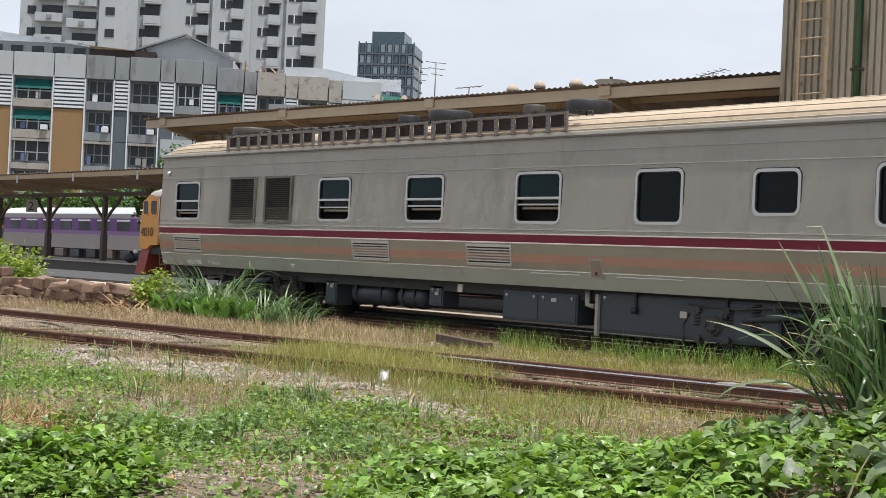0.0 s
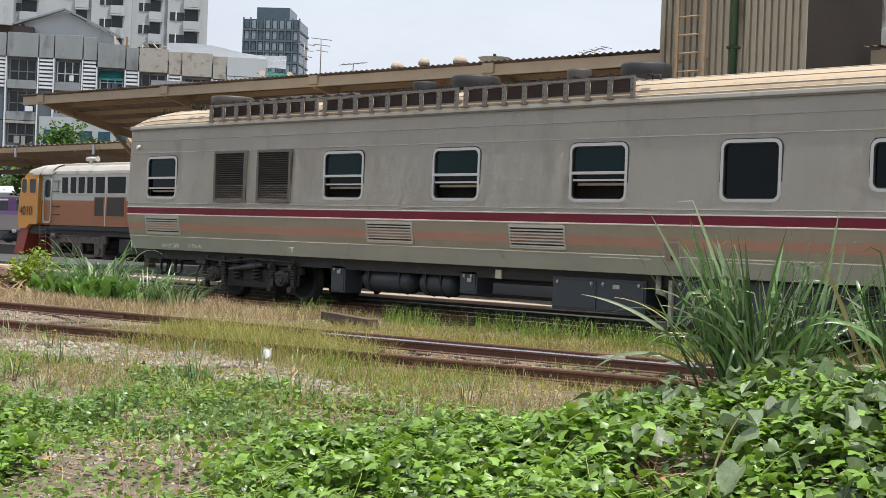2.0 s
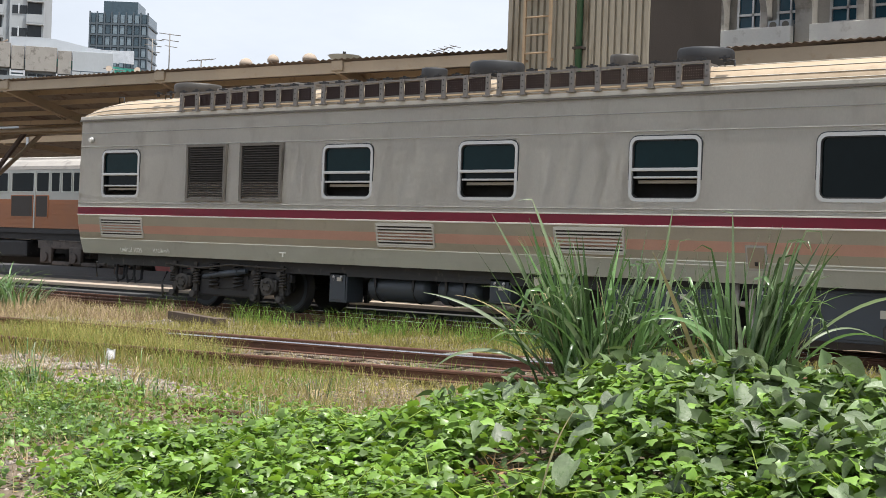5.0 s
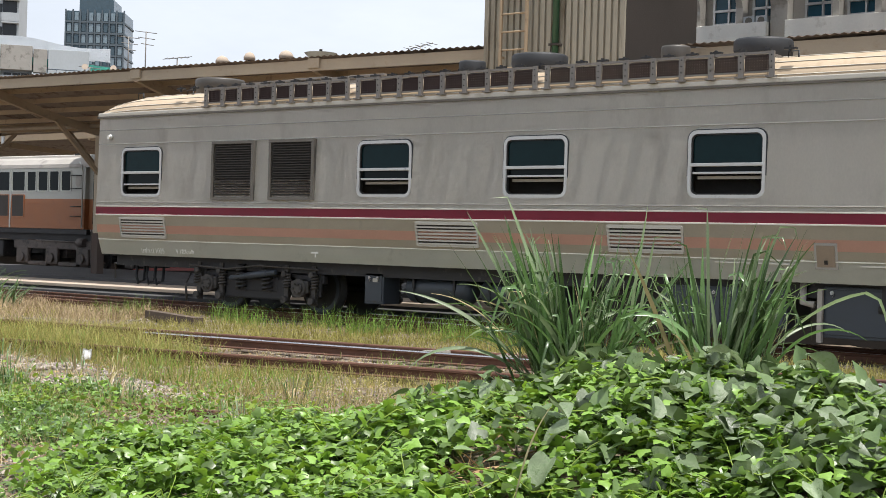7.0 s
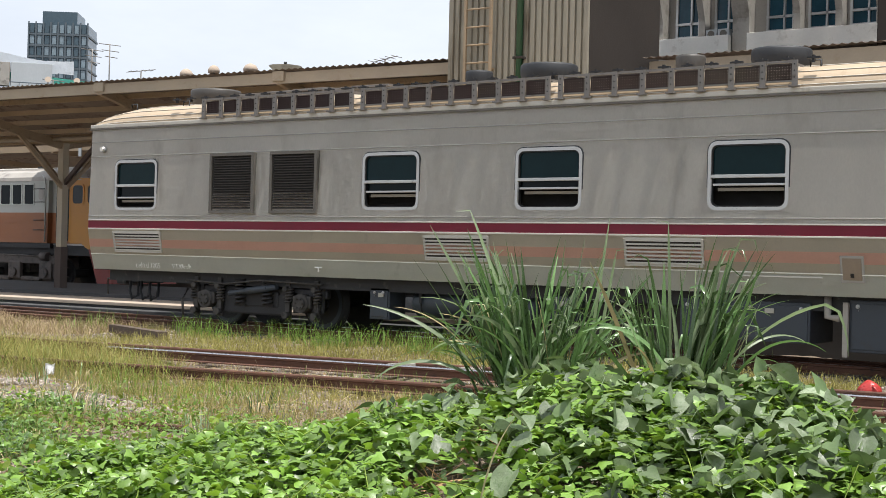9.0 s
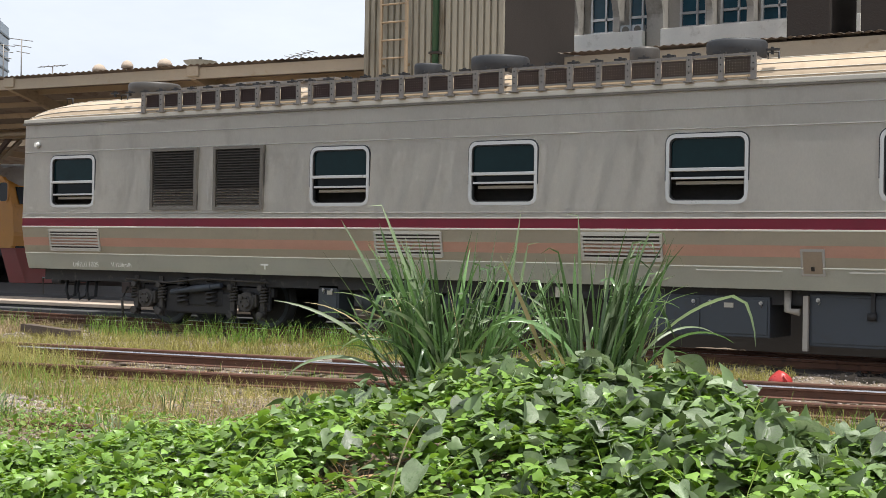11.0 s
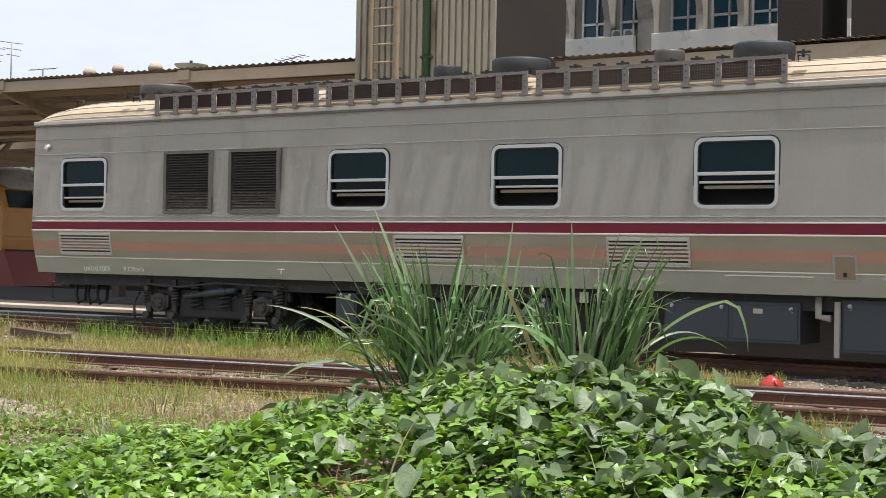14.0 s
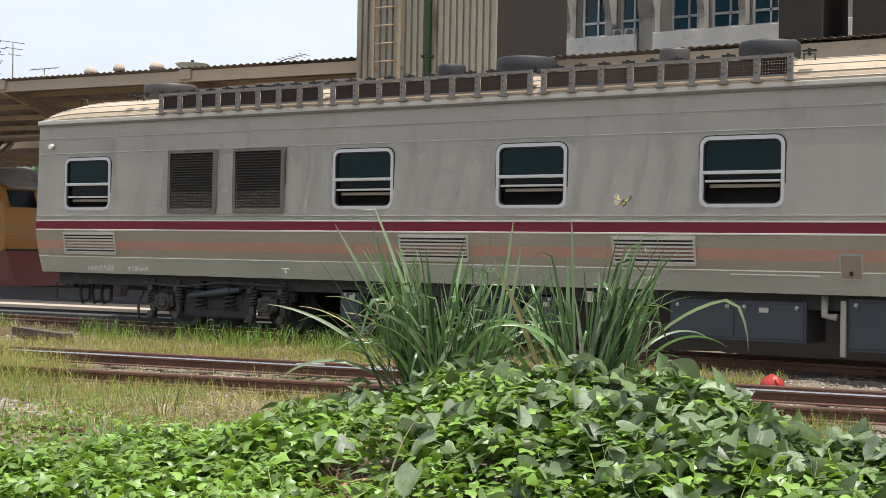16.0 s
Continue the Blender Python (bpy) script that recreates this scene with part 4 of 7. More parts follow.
for x in (-18.75, -13.62, -8.55, -3.75):
    bm = bmesh.new()
    box(bm, x - 0.09, x + 0.09, VALLEY - 0.1, VALLEY + 0.1, 1.25, 3.9)
    post = part("post", bm, M_POST, canopy, "beige steel post with a brown foot")
    bm = bmesh.new()
    box(bm, x - 0.105, x + 0.105, VALLEY - 0.115, VALLEY + 0.115, 0.2, 1.25)
    part("post_foot", bm, M_POST_DARK, post)
    for s in (1, -1):
        bm = bmesh.new()
        w = 1.0 if s > 0 else 2.03
        pts = [(x, VALLEY - s * 0.1, 3.82), (x, VALLEY - s * 1.2 * w, 3.98 + 0.27 * (w - 1)), (x, VALLEY - s * 2.4 * w, 4.24 + 0.5 * (w - 1)), (x, VALLEY - s * (VALLEY + 0.02) * w, 4.56 + 0.72 * (w - 1))]
        for p, q in zip(pts, pts[1:]):
            beam(bm, p, q, 0.12, 0.2)
        part("rafter", bm, M_TIN_UNDER, canopy)
        bm = bmesh.new()
        beam(bm, (x + 0.05, VALLEY - s * 0.08, 2.75), (x + 0.05, VALLEY - s * 1.5, 3.98), 0.08, 0.1)
        part("knee_brace", bm, M_TIN_UNDER, canopy)
        bm = bmesh.new()
        beam(bm, (x, VALLEY, 2.8), (x + s * 1.25, VALLEY, 3.9), 0.09, 0.1)
        part("knee_brace", bm, M_POST_DARK if s > 0 else M_TIN_UNDER, canopy)
    bm = bmesh.new()
    beam(bm, (x, 0.06, EAVE_Z - 0.1), (x - 1.2, VALLEY * 0.75, 4.12), 0.05, 0.06)
    part("tie", bm, M_FASCIA, canopy)
    bm = bmesh.new()
    box(bm, x - 0.14, x + 0.14, -0.09, 0.12, EAVE_Z - 0.2, EAVE_Z - 0.0, 0, 0.02)
    part("rafter_shoe", bm, M_FASCIA, canopy)
bm = bmesh.new()
tube(bm, [(C0, 3.3, 3.93), (C1, 3.3, 3.93)], 0.05, 8)
part("pipe", bm, M_FASCIA, canopy)


# things on the canopy roof
def roof_z(y):
    return EAVE_Z + (VALLEY_Z + 0.1 - EAVE_Z) * (1 - abs(y - VALLEY) / VALLEY) + 0.02


def on_canopy(x, y):
    return TILTED @ pose(x, y, roof_z(y) + 0.0)


dish = thing("satellite_dish", "grey mesh satellite dish on the canopy roof", "satellite dish", on_canopy(-5.55, 2.4))
bm = bmesh.new()
rings = []
for k in range(6):
    r = 0.36 * k / 5
    rings.append([bm.verts.new((r * math.cos(a * 0.3927), r * math.sin(a * 0.3927), 0.68 + 1.6 * r * r)) for a in range(16)])
for u, w in zip(rings[1:], rings[2:]):
    for k in range(16):
        bm.faces.new((u[k], u[(k + 1) % 16], w[(k + 1) % 16], w[k]))
bmesh.ops.solidify(bm, geom=bm.faces[:], thickness=0.01)
part("reflector", bm, M_LOUVRE, dish)
bm = bmesh.new()
tube(bm, [(0, 0, -0.05), (0, 0, 0.72)], 0.025, 8)
part("mast", bm, M_RACK, dish)
bm = bmesh.new()
tube(bm, [(0.1, 0, 0.7), (0, 0, 0.95)], 0.012, 6)
disc(bm, (0, 0, 0.95), 0.035, "z", 0.06, 10)
part("feed_horn", bm, M_BLACK, dish)
for x, r, h in ((-6.51, 0.16, 0.94), (-7.56, 0.13, 0.96), (-8.37, 0.15, 0.92)):
    v = thing("roof_ventilator", "pale domed ventilator on the canopy roof", "ventilator", on_canopy(x, 2.4))
    bm = bmesh.new()
    tube(bm, [(0, 0, -0.05), (0, 0, h - 0.1)], r * 0.6, 10)
    part("neck", bm, M_RACK, v)
    bm = bmesh.new()
    tube(bm, [(0, 0, h - 0.12), (0, 0, h - 0.05), (0, 0, h + 0.02), (0, 0, h + 0.06)], [r, r, r * 0.7, r * 0.15], 14)
    part("cap", bm, M_CONC_LIGHT, v)
ant = thing("tv_antenna", "thin metal television antenna on the canopy roof", "antenna", on_canopy(-2.97, 2.4))
bm = bmesh.new()
tube(bm, [(0, 0, -0.05), (0, 0, 0.9)], 0.015, 6)
part("mast", bm, M_RACK, ant)
bm = bmesh.new()
tube(bm, [(-0.3, 0, 0.85), (0.3, 0, 0.95)], 0.01, 5)
for k in range(5):
    tube(bm, [(-0.28 + 0.14 * k, -0.2, 0.86 + 0.02 * k), (-0.28 + 0.14 * k, 0.2, 0.86 + 0.02 * k)], 0.006, 4)
part("elements", bm, M_RACK, ant)
copy_thing(ant, on_canopy(-9.76, 2.4) @ pose(0, 0, 0.1, 0, 0, 60))

# ---- fluted tower with a ladder beside the track, and its dark return ----
tower = thing("stair_tower", "weathered fluted concrete tower beside the track", "building")
bm = bmesh.new()
x0, x1, yw = -13.9, -11.1, 19.45
n = 22
prof = []
for k in range(n):
    a = x0 + (x1 - x0) * k / n
    w = (x1 - x0) / n
    prof += [(a, yw + 0.045), (a + 0.25 * w, yw + 0.045), (a + 0.35 * w, yw), (a + 0.95 * w, yw)]
prof += [(x1, yw), (x1, yw + 0.05), (x0, yw + 0.05)]
lo = [bm.verts.new((x, y, 2.3)) for x, y in prof]
hi = [bm.verts.new((x, y, 14.0)) for x, y in prof]
for k in range(len(prof)):
    j = (k + 1) % len(prof)
    bm.faces.new((lo[k], lo[j], hi[j], hi[k]))
bm.faces.new(hi), bm.faces.new(lo[::-1])
part("fluted_wall", bm, M_CORR, tower, "grey-brown fluted concrete, rain-streaked")
# the return's shade is painted: near-black in place of the tower's concrete
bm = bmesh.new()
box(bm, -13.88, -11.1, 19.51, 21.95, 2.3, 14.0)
part("tower_body", bm, M_DARKWALL, tower, "return wall, its shade put in the dark brown colour")
# dark lower part, coloured so that no lit wall shows beneath the car
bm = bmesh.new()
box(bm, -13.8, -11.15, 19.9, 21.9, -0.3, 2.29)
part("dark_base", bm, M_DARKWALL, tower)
lad = thing("ladder", "rusty steel wall ladder on the fluted tower", "ladder")
for x in (-13.44, -12.92):
    bm = bmesh.new()
    box(bm, x - 0.02, x + 0.02, 19.32, 19.37, 3.4, 14.0)
    part("stile", bm, M_TIN_UNDER, lad)
for k in range(34):
    bm = bmesh.new()
    tube(bm, [(-13.44, 19.345, 3.62 + 0.305 * k), (-12.92, 19.345, 3.62 + 0.305 * k)], 0.017, 6)
    part("rung", bm, M_TIN_UNDER, lad)
for k in range(5):
    for x in (-13.44, -12.92):
        bm = bmesh.new()
        box(bm, x - 0.015, x + 0.015, 19.36, 19.5, 4.4 + 2 * k, 4.44 + 2 * k)
        part("wall_bracket", bm, M_TIN_UNDER, lad)
pipe = thing("drain_pipe", "dark green drain pipe on the fluted tower", "pipe")
bm = bmesh.new()
tube(bm, [(-12.36, 19.38, 3.3), (-12.36, 19.38, 14.0)], 0.055, 12)
part("pipe_run", bm, M_GREENPIPE, pipe)
for z in (4.55, 6.6, 8.8):
    bm = bmesh.new()
    box(bm, -12.45, -12.27, 19.31, 19.48, z, z + 0.04)
    part("clamp", bm, M_DARKWALL, pipe)

# ---- station building behind: parapet, leaning fins, blue windows ----
st = thing("station_building", "grey concrete station building with leaning fins and blue windows", "building")
bm = bmesh.new()
box(bm, -13.6, 6.0, 26.4, 34.0, 5.0, 14.0)
part("wall", bm, M_CONC, st)
for a, b in ((-13.3, -11.62), (-11.22, -8.45), (-7.6, -7.2), (-6.4, 6.0)):
    bm = bmesh.new()
    box(bm, a, b, 25.95, 26.1, 5.45, 5.86, 0, 0.01)
    part("parapet", bm, M_PARAPET, st, "dirty white parapet")
bm = bmesh.new()
box(bm, -13.6, 6.0, 25.95, 26.4, 5.2, 5.45)
part("balcony_slab", bm, M_CONC, st)
for x, w in ((-13.25, 0.18), (-12.28, 0.14), (-11.42, 0.36), (-10.25, 0.14), (-9.4, 0.14), (-8.6, 0.14), (-7.65, 0.16)):
    bm = bmesh.new()
    v = []
    for dx in (-w / 2, w / 2):
        v.append([bm.verts.new((x + dx, y, z)) for y, z in ((26.4, 5.45), (26.12, 5.45), (26.12, 6.2), (25.4, 8.2), (25.4, 8.6), (26.4, 8.6))])
    bm.faces.new(v[0]), bm.faces.new(v[1][::-1])
    for k in range(6):
        bm.faces.new((v[0][k], v[1][k], v[1][(k + 1) % 6], v[0][(k + 1) % 6]))
    bmesh.ops.recalc_face_normals(bm, faces=bm.faces[:])
    part("fin", bm, M_CONC, st, "leaning concrete fin")
for x0, x1 in ((-12.98, -12.42), (-12.1, -11.64), (-10.97, -10.38), (-10.1, -9.5), (-9.26, -8.68)):
    bm = bmesh.new()
    ring(bm, [(x0, 5.9), (x1, 5.9), (x1, 7.6), (x0, 7.6)], [(x0 + 0.05, 5.95), (x1 - 0.05, 5.95), (x1 - 0.05, 7.55), (x0 + 0.05, 7.55)], 26.34, 26.4)
    box(bm, x0, x1, 26.33, 26.4, 6.18, 6.23)
    box(bm, x0, x1, 26.33, 26.4, 6.85, 6.9)
    box(bm, (x0 + x1) / 2 + 0.06, (x0 + x1) / 2 + 0.1, 26.33, 26.4, 5.9, 6.85)
    w = part("window", bm, M_ALU, st)
    bm = bmesh.new()
    plate(bm, [(x0, 5.9), (x1, 5.9), (x1, 7.6), (x0, 7.6)], 26.385)
    part("pane", bm, M_WINDOW_BLUE, w)
for x in (-12.2, -11.93):
    ac = thing("air_conditioner", "white air-conditioner unit on the balcony", "air conditioner")
    bm = bmesh.new()
    box(bm, x, x + 0.24, 26.14, 26.3, 5.45, 6.02, 0, 0.01)
    part("case", bm, M_WHITEWALL, ac)
    bm = bmesh.new()
    disc(bm, (x + 0.12, 26.135, 5.92), 0.075, "y", 0.02, 16)
    part("fan_grille", bm, M_GRILLE_FRAME, ac)
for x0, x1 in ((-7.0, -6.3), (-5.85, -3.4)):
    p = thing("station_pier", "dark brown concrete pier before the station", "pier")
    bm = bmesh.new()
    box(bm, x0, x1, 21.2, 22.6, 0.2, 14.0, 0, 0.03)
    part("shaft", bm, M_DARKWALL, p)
rc = thing("low_canopy", "low station canopy with a corrugated edge", "canopy")
bm = bmesh.new()
sheet(bm, -10.9, 8.0, 20.95, 4.68, 25.9, 5.15)
bmesh.ops.solidify(bm, geom=bm.faces[:], thickness=0.008)
part("roof_sheet", bm, M_TIN_TOP, rc)
bm = bmesh.new()
box(bm, -10.8, 8.0, 21.02, 21.12, 4.35, 4.62)
part("eave_beam", bm, M_FASCIA, rc)
for x in (-8.1, -3.0, 2.5, 7.5):
    bm = bmesh.new()
    box(bm, x - 0.12, x + 0.12, 21.14, 21.4, 0.2, 4.5)
    part("post", bm, M_FASCIA, rc)
# added near-black wall that stands in for the shade under this canopy
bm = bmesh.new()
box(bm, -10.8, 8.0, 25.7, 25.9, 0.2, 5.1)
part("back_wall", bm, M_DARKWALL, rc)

# ---- orange and brown locomotive ----
LX0, LX1, LY = -50.2, -30.73, 27.0
loco = thing("locomotive", "orange and brown two-cab diesel locomotive at the platform", "locomotive", pose(LX0, LY, 0))
LL = LX1 - LX0
M_LOCO_BOGIE = mat("dusty_bogie_frame", (0.1, 0.083, 0.075), 0.75, 0, 0.35, 2, 30, 0.15, stain=(0.035, 0.032, 0.032), stain_at=0.52)
bm = bmesh.new()
box(bm, 3.4, LL - 3.4, 0, 2.7, 1.36, 2.28)
part("lower_body", bm, M_LOCO_BROWN, loco, "brown lower side")
for z in (1.5, 1.66, 1.82, 1.98, 2.14):
    bm = bmesh.new()
    box(bm, 3.42, LL - 3.42, -0.012, 0.004, z - 0.008, z + 0.008)
    part("side_rib", bm, M_LOCO_BROWN, loco)
bm = bmesh.new()
box(bm, 3.4, LL - 3.4, 0.02, 2.68, 2.28, 3.25)
part("upper_body", bm, M_LOCO_CREAM, loco, "cream upper side")
bm = bmesh.new()
box(bm, 1.0, LL - 1.0, 0.15, 2.55, 1.0, 1.3)
box(bm, 3.3, LL - 3.3, 0.02, 0.16, 1.2, 1.35)
part("frame", bm, M_UNDER, loco)
for s in (0, 1):
    def lx(u):
        return u if s == 0 else LL - u
    def span(p, q):
        return sorted((lx(p), lx(q)))
    # nose: upright below, raked windscreen, down to the door bay
    bm = bmesh.new()
    prof = [(0.98, 1.2), (0.93, 1.6), (1.0, 2.4), (1.22, 3.0), (1.5, 3.3), (2.42, 3.34), (2.42, 1.36), (1.75, 1.36), (1.62, 1.2)]
    a = [bm.verts.new((lx(u), 0.0, z)) for u, z in prof]
    b = [bm.verts.new((lx(u), 2.7, z)) for u, z in prof]
    bm.faces.new(a), bm.faces.new(b[::-1])
    for k in range(len(prof)):
        bm.faces.new((a[k], b[k], b[(k + 1) % len(prof)], a[(k + 1) % len(prof)]))
    bmesh.ops.recalc_face_normals(bm, faces=bm.faces[:])
    bmesh.ops.bevel(bm, geom=[e for e in bm.edges if e.calc_length() > 2.6], offset=0.06, segments=3, affect="EDGES")
    cab = part("cab", bm, M_LOCO_ORANGE, loco, "orange driver's cab")
    for p, q in ((1.16, 1.62), (1.74, 2.3)):
        u0, u1 = span(p, q)
        bm = bmesh.new()
        ring(bm, rounded(u0, u1, 2.5, 3.14, 0.13), rounded(u0 + 0.05, u1 - 0.05, 2.55, 3.09, 0.1), -0.02, 0.01)
        w = part("cab_window", bm, M_LOCO_ORANGE, cab)
        bm = bmesh.new()
        plate(bm, rounded(u0 + 0.03, u1 - 0.03, 2.53, 3.11, 0.11), -0.008)
        part("pane", bm, M_WINDOW, w)
    for y0, y1 in ((0.25, 1.25), (1.45, 2.45)):
        bm = bmesh.new()
        v = [bm.verts.new((lx(u), y, z)) for u, y, z in ((1.0, y0, 2.48), (1.0, y1, 2.48), (1.2, y1, 2.98), (1.2, y0, 2.98))]
        bm.faces.new(v)
        bmesh.ops.solidify(bm, geom=bm.faces[:], thickness=0.03)
        part("windscreen", bm, M_WINDOW, cab)
    # door bay: set back, cream over brown, with its door, rails and steps
    u0, u1 = span(2.42, 3.4)
    bm = bmesh.new()
    box(bm, u0, u1, 0.16, 2.6, 1.36, 2.28, 1)
    box(bm, u0, u1, 0.16, 2.6, 2.28, 3.3, 0)
    bay = part("door_bay", bm, [M_LOCO_CREAM, M_LOCO_BROWN], loco, "recessed cab doorway, cream over brown")
    bm = bmesh.new()
    u0, u1 = span(2.56, 3.16)
    ring(bm, rounded(u0, u1, 1.42, 3.2, 0.16), rounded(u0 + 0.06, u1 - 0.06, 1.48, 3.14, 0.12), 0.12, 0.17)
    door = part("cab_door", bm, M_LOCO_CREAM if s == 0 else M_GLASS_TEAL, bay)
    bm = bmesh.new()
    plate(bm, rounded(u0 + 0.1, u1 - 0.1, 2.4 if s == 0 else 1.5, 3.06, 0.13), 0.14)
    part("pane", bm, M_GLASS_TEAL, door)
    for u in (2.47, 3.46):
        bm = bmesh.new()
        tube(bm, [(lx(u), -0.05, 1.4), (lx(u), -0.05, 3.1), (lx(u + 0.1), -0.02, 3.3), (lx(u + 0.35), 0.1, 3.42)], 0.024, 6)
        part("handrail", bm, M_LOCO_CREAM, bay)
    for k in range(4):
        bm = bmesh.new()
        u0, u1 = span(2.6, 3.05)
        box(bm, u0, u1, 0.0, 0.22, 0.34 + 0.27 * k, 0.37 + 0.27 * k)
        part("step", bm, M_LOCO_BOGIE, bay)
    for u in (2.6, 3.05):
        bm = bmesh.new()
        box(bm, lx(u) - 0.015, lx(u) + 0.015, 0.0, 0.03, 0.3, 1.36)
        part("step_hanger", bm, M_LOCO_BOGIE, bay)
    bm = bmesh.new()
    u0, u1 = span(3.62, 3.86)
    plate(bm, rounded(u0, u1, 2.66, 3.02, 0.11), -0.004)
    part("builder_plate", bm, M_LOCO_ROOF, loco, "oval grey plate")
    for z in (1.75, 2.05, 2.6, 3.0):
        bm = bmesh.new()
        u0, u1 = span(3.56, 4.0)
        tube(bm, [(u0, 0.0, z), (u0, -0.07, z), (u1, -0.07, z), (u1, 0.0, z)], 0.014, 5)
        part("grab_iron", bm, M_BLACK, loco)
    bm = bmesh.new()
    pts = [(1.0, 1.2), (1.62, 1.2), (1.2, 0.2), (0.5, 0.2)]
    a = [bm.verts.new((lx(u), 0.1, z)) for u, z in pts]
    b = [bm.verts.new((lx(u), 2.6, z)) for u, z in pts]
    bm.faces.new(a), bm.faces.new(b[::-1])
    for k in range(4):
        bm.faces.new((a[k], b[k], b[(k + 1) % 4], a[(k + 1) % 4]))
    bmesh.ops.recalc_face_normals(bm, faces=bm.faces[:])
    part("pilot", bm, M_LOCO_RED, loco, "dull red pilot plate")
    # cab roof, drawn down over the nose
    bm = bmesh.new()
    arcs = []
    for u, w, z0, rise in ((1.2, 0.95, 3.02, 0.1), (1.35, 1.2, 3.16, 0.26), (1.6, 1.33, 3.24, 0.38), (2.1, 1.37, 3.25, 0.46), (3.5, 1.37, 3.25, 0.5)):
        arcs.append([bm.verts.new((lx(u), 1.35 - w * math.cos(math.pi * k / 12), z0 + rise * math.sin(math.pi * k / 12) ** 0.7)) for k in range(13)])
    for p, q in zip(arcs, arcs[1:]):
        for k in range(12):
            bm.faces.new((p[k], q[k], q[k + 1], p[k + 1])).smooth = True
    bm.faces.new(arcs[0])
    bmesh.ops.recalc_face_normals(bm, faces=bm.faces[:])
    part("cab_roof", bm, M_LOCO_ROOF, loco, "dusty pale cab roof")
    # windows of the engine room: four narrow ones, then wide ones over dark panels
    for p, q in ((4.1, 4.56), (4.69, 5.14), (5.24, 5.72), (5.84, 6.28), (6.4, 7.06), (7.2, 8.4), (8.61, 9.62)):
        u0, u1 = span(p, q)
        bm = bmesh.new()
        ring(bm, rounded(u0 - 0.03, u1 + 0.03, 2.5, 3.18, 0.04), rounded(u0 + 0.015, u1 - 0.015, 2.545, 3.135, 0.03), 0.0, 0.03)
        w = part("side_window", bm, M_LOCO_CREAM, loco)
        bm = bmesh.new()
        plate(bm, [(u0, 2.53), (u1, 2.53), (u1, 3.15), (u0, 3.15)], 0.012)
        part("pane", bm, M_GLASS_DARK, w)
        if 6.3 < p < 8:
            bm = bmesh.new()
            ring(bm, rounded(u0, u1, 1.7, 2.42, 0.03), rounded(u0 + 0.03, u1 - 0.03, 1.73, 2.39, 0.02), -0.02, 0.02)
            g = part("side_grille", bm, M_LOCO_BROWN, loco)
            bm = bmesh.new()
            plate(bm, [(u0 + 0.01, 1.71), (u1 - 0.01, 1.71), (u1 - 0.01, 2.41), (u0 + 0.01, 2.41)], -0.014)
            part("mesh_panel", bm, M_GRILLE, g)
    bm = bmesh.new()
    box(bm, lx(7.13) - 0.03, lx(7.13) + 0.03, -0.02, 0.02, 1.36, 3.2)
    part("side_pillar", bm, M_LOCO_CREAM, loco)
    # bogie: pierced side frame, hangers, brake cylinder, three axles
    cx = lx(5.1)
    bm = bmesh.new()
    for y in (0.12, 2.46):
        box(bm, cx - 1.95, cx + 1.95, y, y + 0.12, 0.72, 0.98, 0, 0.03)
        for ax in (-1.5, 0, 1.5):
            box(bm, cx + ax - 0.3, cx + ax + 0.3, y - 0.02, y + 0.12, 0.25, 0.8, 0, 0.05)
        for ax in (-0.75, 0.75):
            box(bm, cx + ax - 0.45, cx + ax + 0.45, y + 0.01, y + 0.1, 0.2, 0.32, 0, 0.03)
    box(bm, cx - 0.4, cx + 0.4, 0.4, 2.3, 0.45, 0.9)
    bg_ = part("bogie", bm, M_LOCO_BOGIE, loco, "dusty brown bogie frame")
    for ax in (-1.5, 0, 1.5):
        bm = bmesh.new()
        for y in (0.85, 1.85):
            disc(bm, (cx + ax, y, 0.45), 0.45, "y", 0.12, 28)
        tube(bm, [(cx + ax, 0.15, 0.45), (cx + ax, 2.55, 0.45)], 0.12, 12)
        part("wheelset", bm, M_UNDER, bg_)
        bm = bmesh.new()
        disc(bm, (cx + ax, 0.08, 0.45), 0.15, "y", 0.1, 16)
        part("axle_box", bm, M_LOCO_BOGIE, bg_)
    bm = bmesh.new()
    disc(bm, (lx(3.6), 0.1, 0.95), 0.13, "x", 0.32, 14)
    tube(bm, [(lx(3.7), 0.1, 0.95), (lx(5.9), 0.12, 0.98)], 0.03, 6)
    part("brake_cylinder", bm, M_LOCO_BOGIE, bg_)
lettering("number", "4010", 0.5, pose(1.08, -0.03, 1.7, 90), loco, M_BLACK, 0.98)
bm = bmesh.new()
rp = [(0.0, 3.25), (0.02, 3.36), (0.2, 3.52), (0.45, 3.6), (0.47, 3.66), (0.9, 3.72), (1.35, 3.74), (1.8, 3.72), (2.23, 3.66), (2.25, 3.6), (2.5, 3.52), (2.68, 3.36), (2.7, 3.25)]
a = [bm.verts.new((3.4, y, z)) for y, z in rp]
b = [bm.verts.new((LL - 3.4, y, z)) for y, z in rp]
for k in range(len(rp) - 1):
    bm.faces.new((a[k], b[k], b[k + 1], a[k + 1]))
bm.faces.new(a[::-1]), bm.faces.new(b)
part("roof", bm, M_LOCO_ROOF, loco, "weathered pale roof with sooty patches")
bm = bmesh.new()
box(bm, LL / 2 - 2.0, LL / 2 + 2.0, 0.2, 2.5, 0.4, 0.95, 0, 0.08)
part("fuel_tank", bm, M_UNDER, loco)
bm = bmesh.new()
tube(bm, [(4.85, 0.6, 3.84), (5.35, 0.6, 3.84), (5.36, 0.6, 3.84), (5.55, 0.6, 3.84)], [0.085, 0.085, 0.06, 0.1], 12)
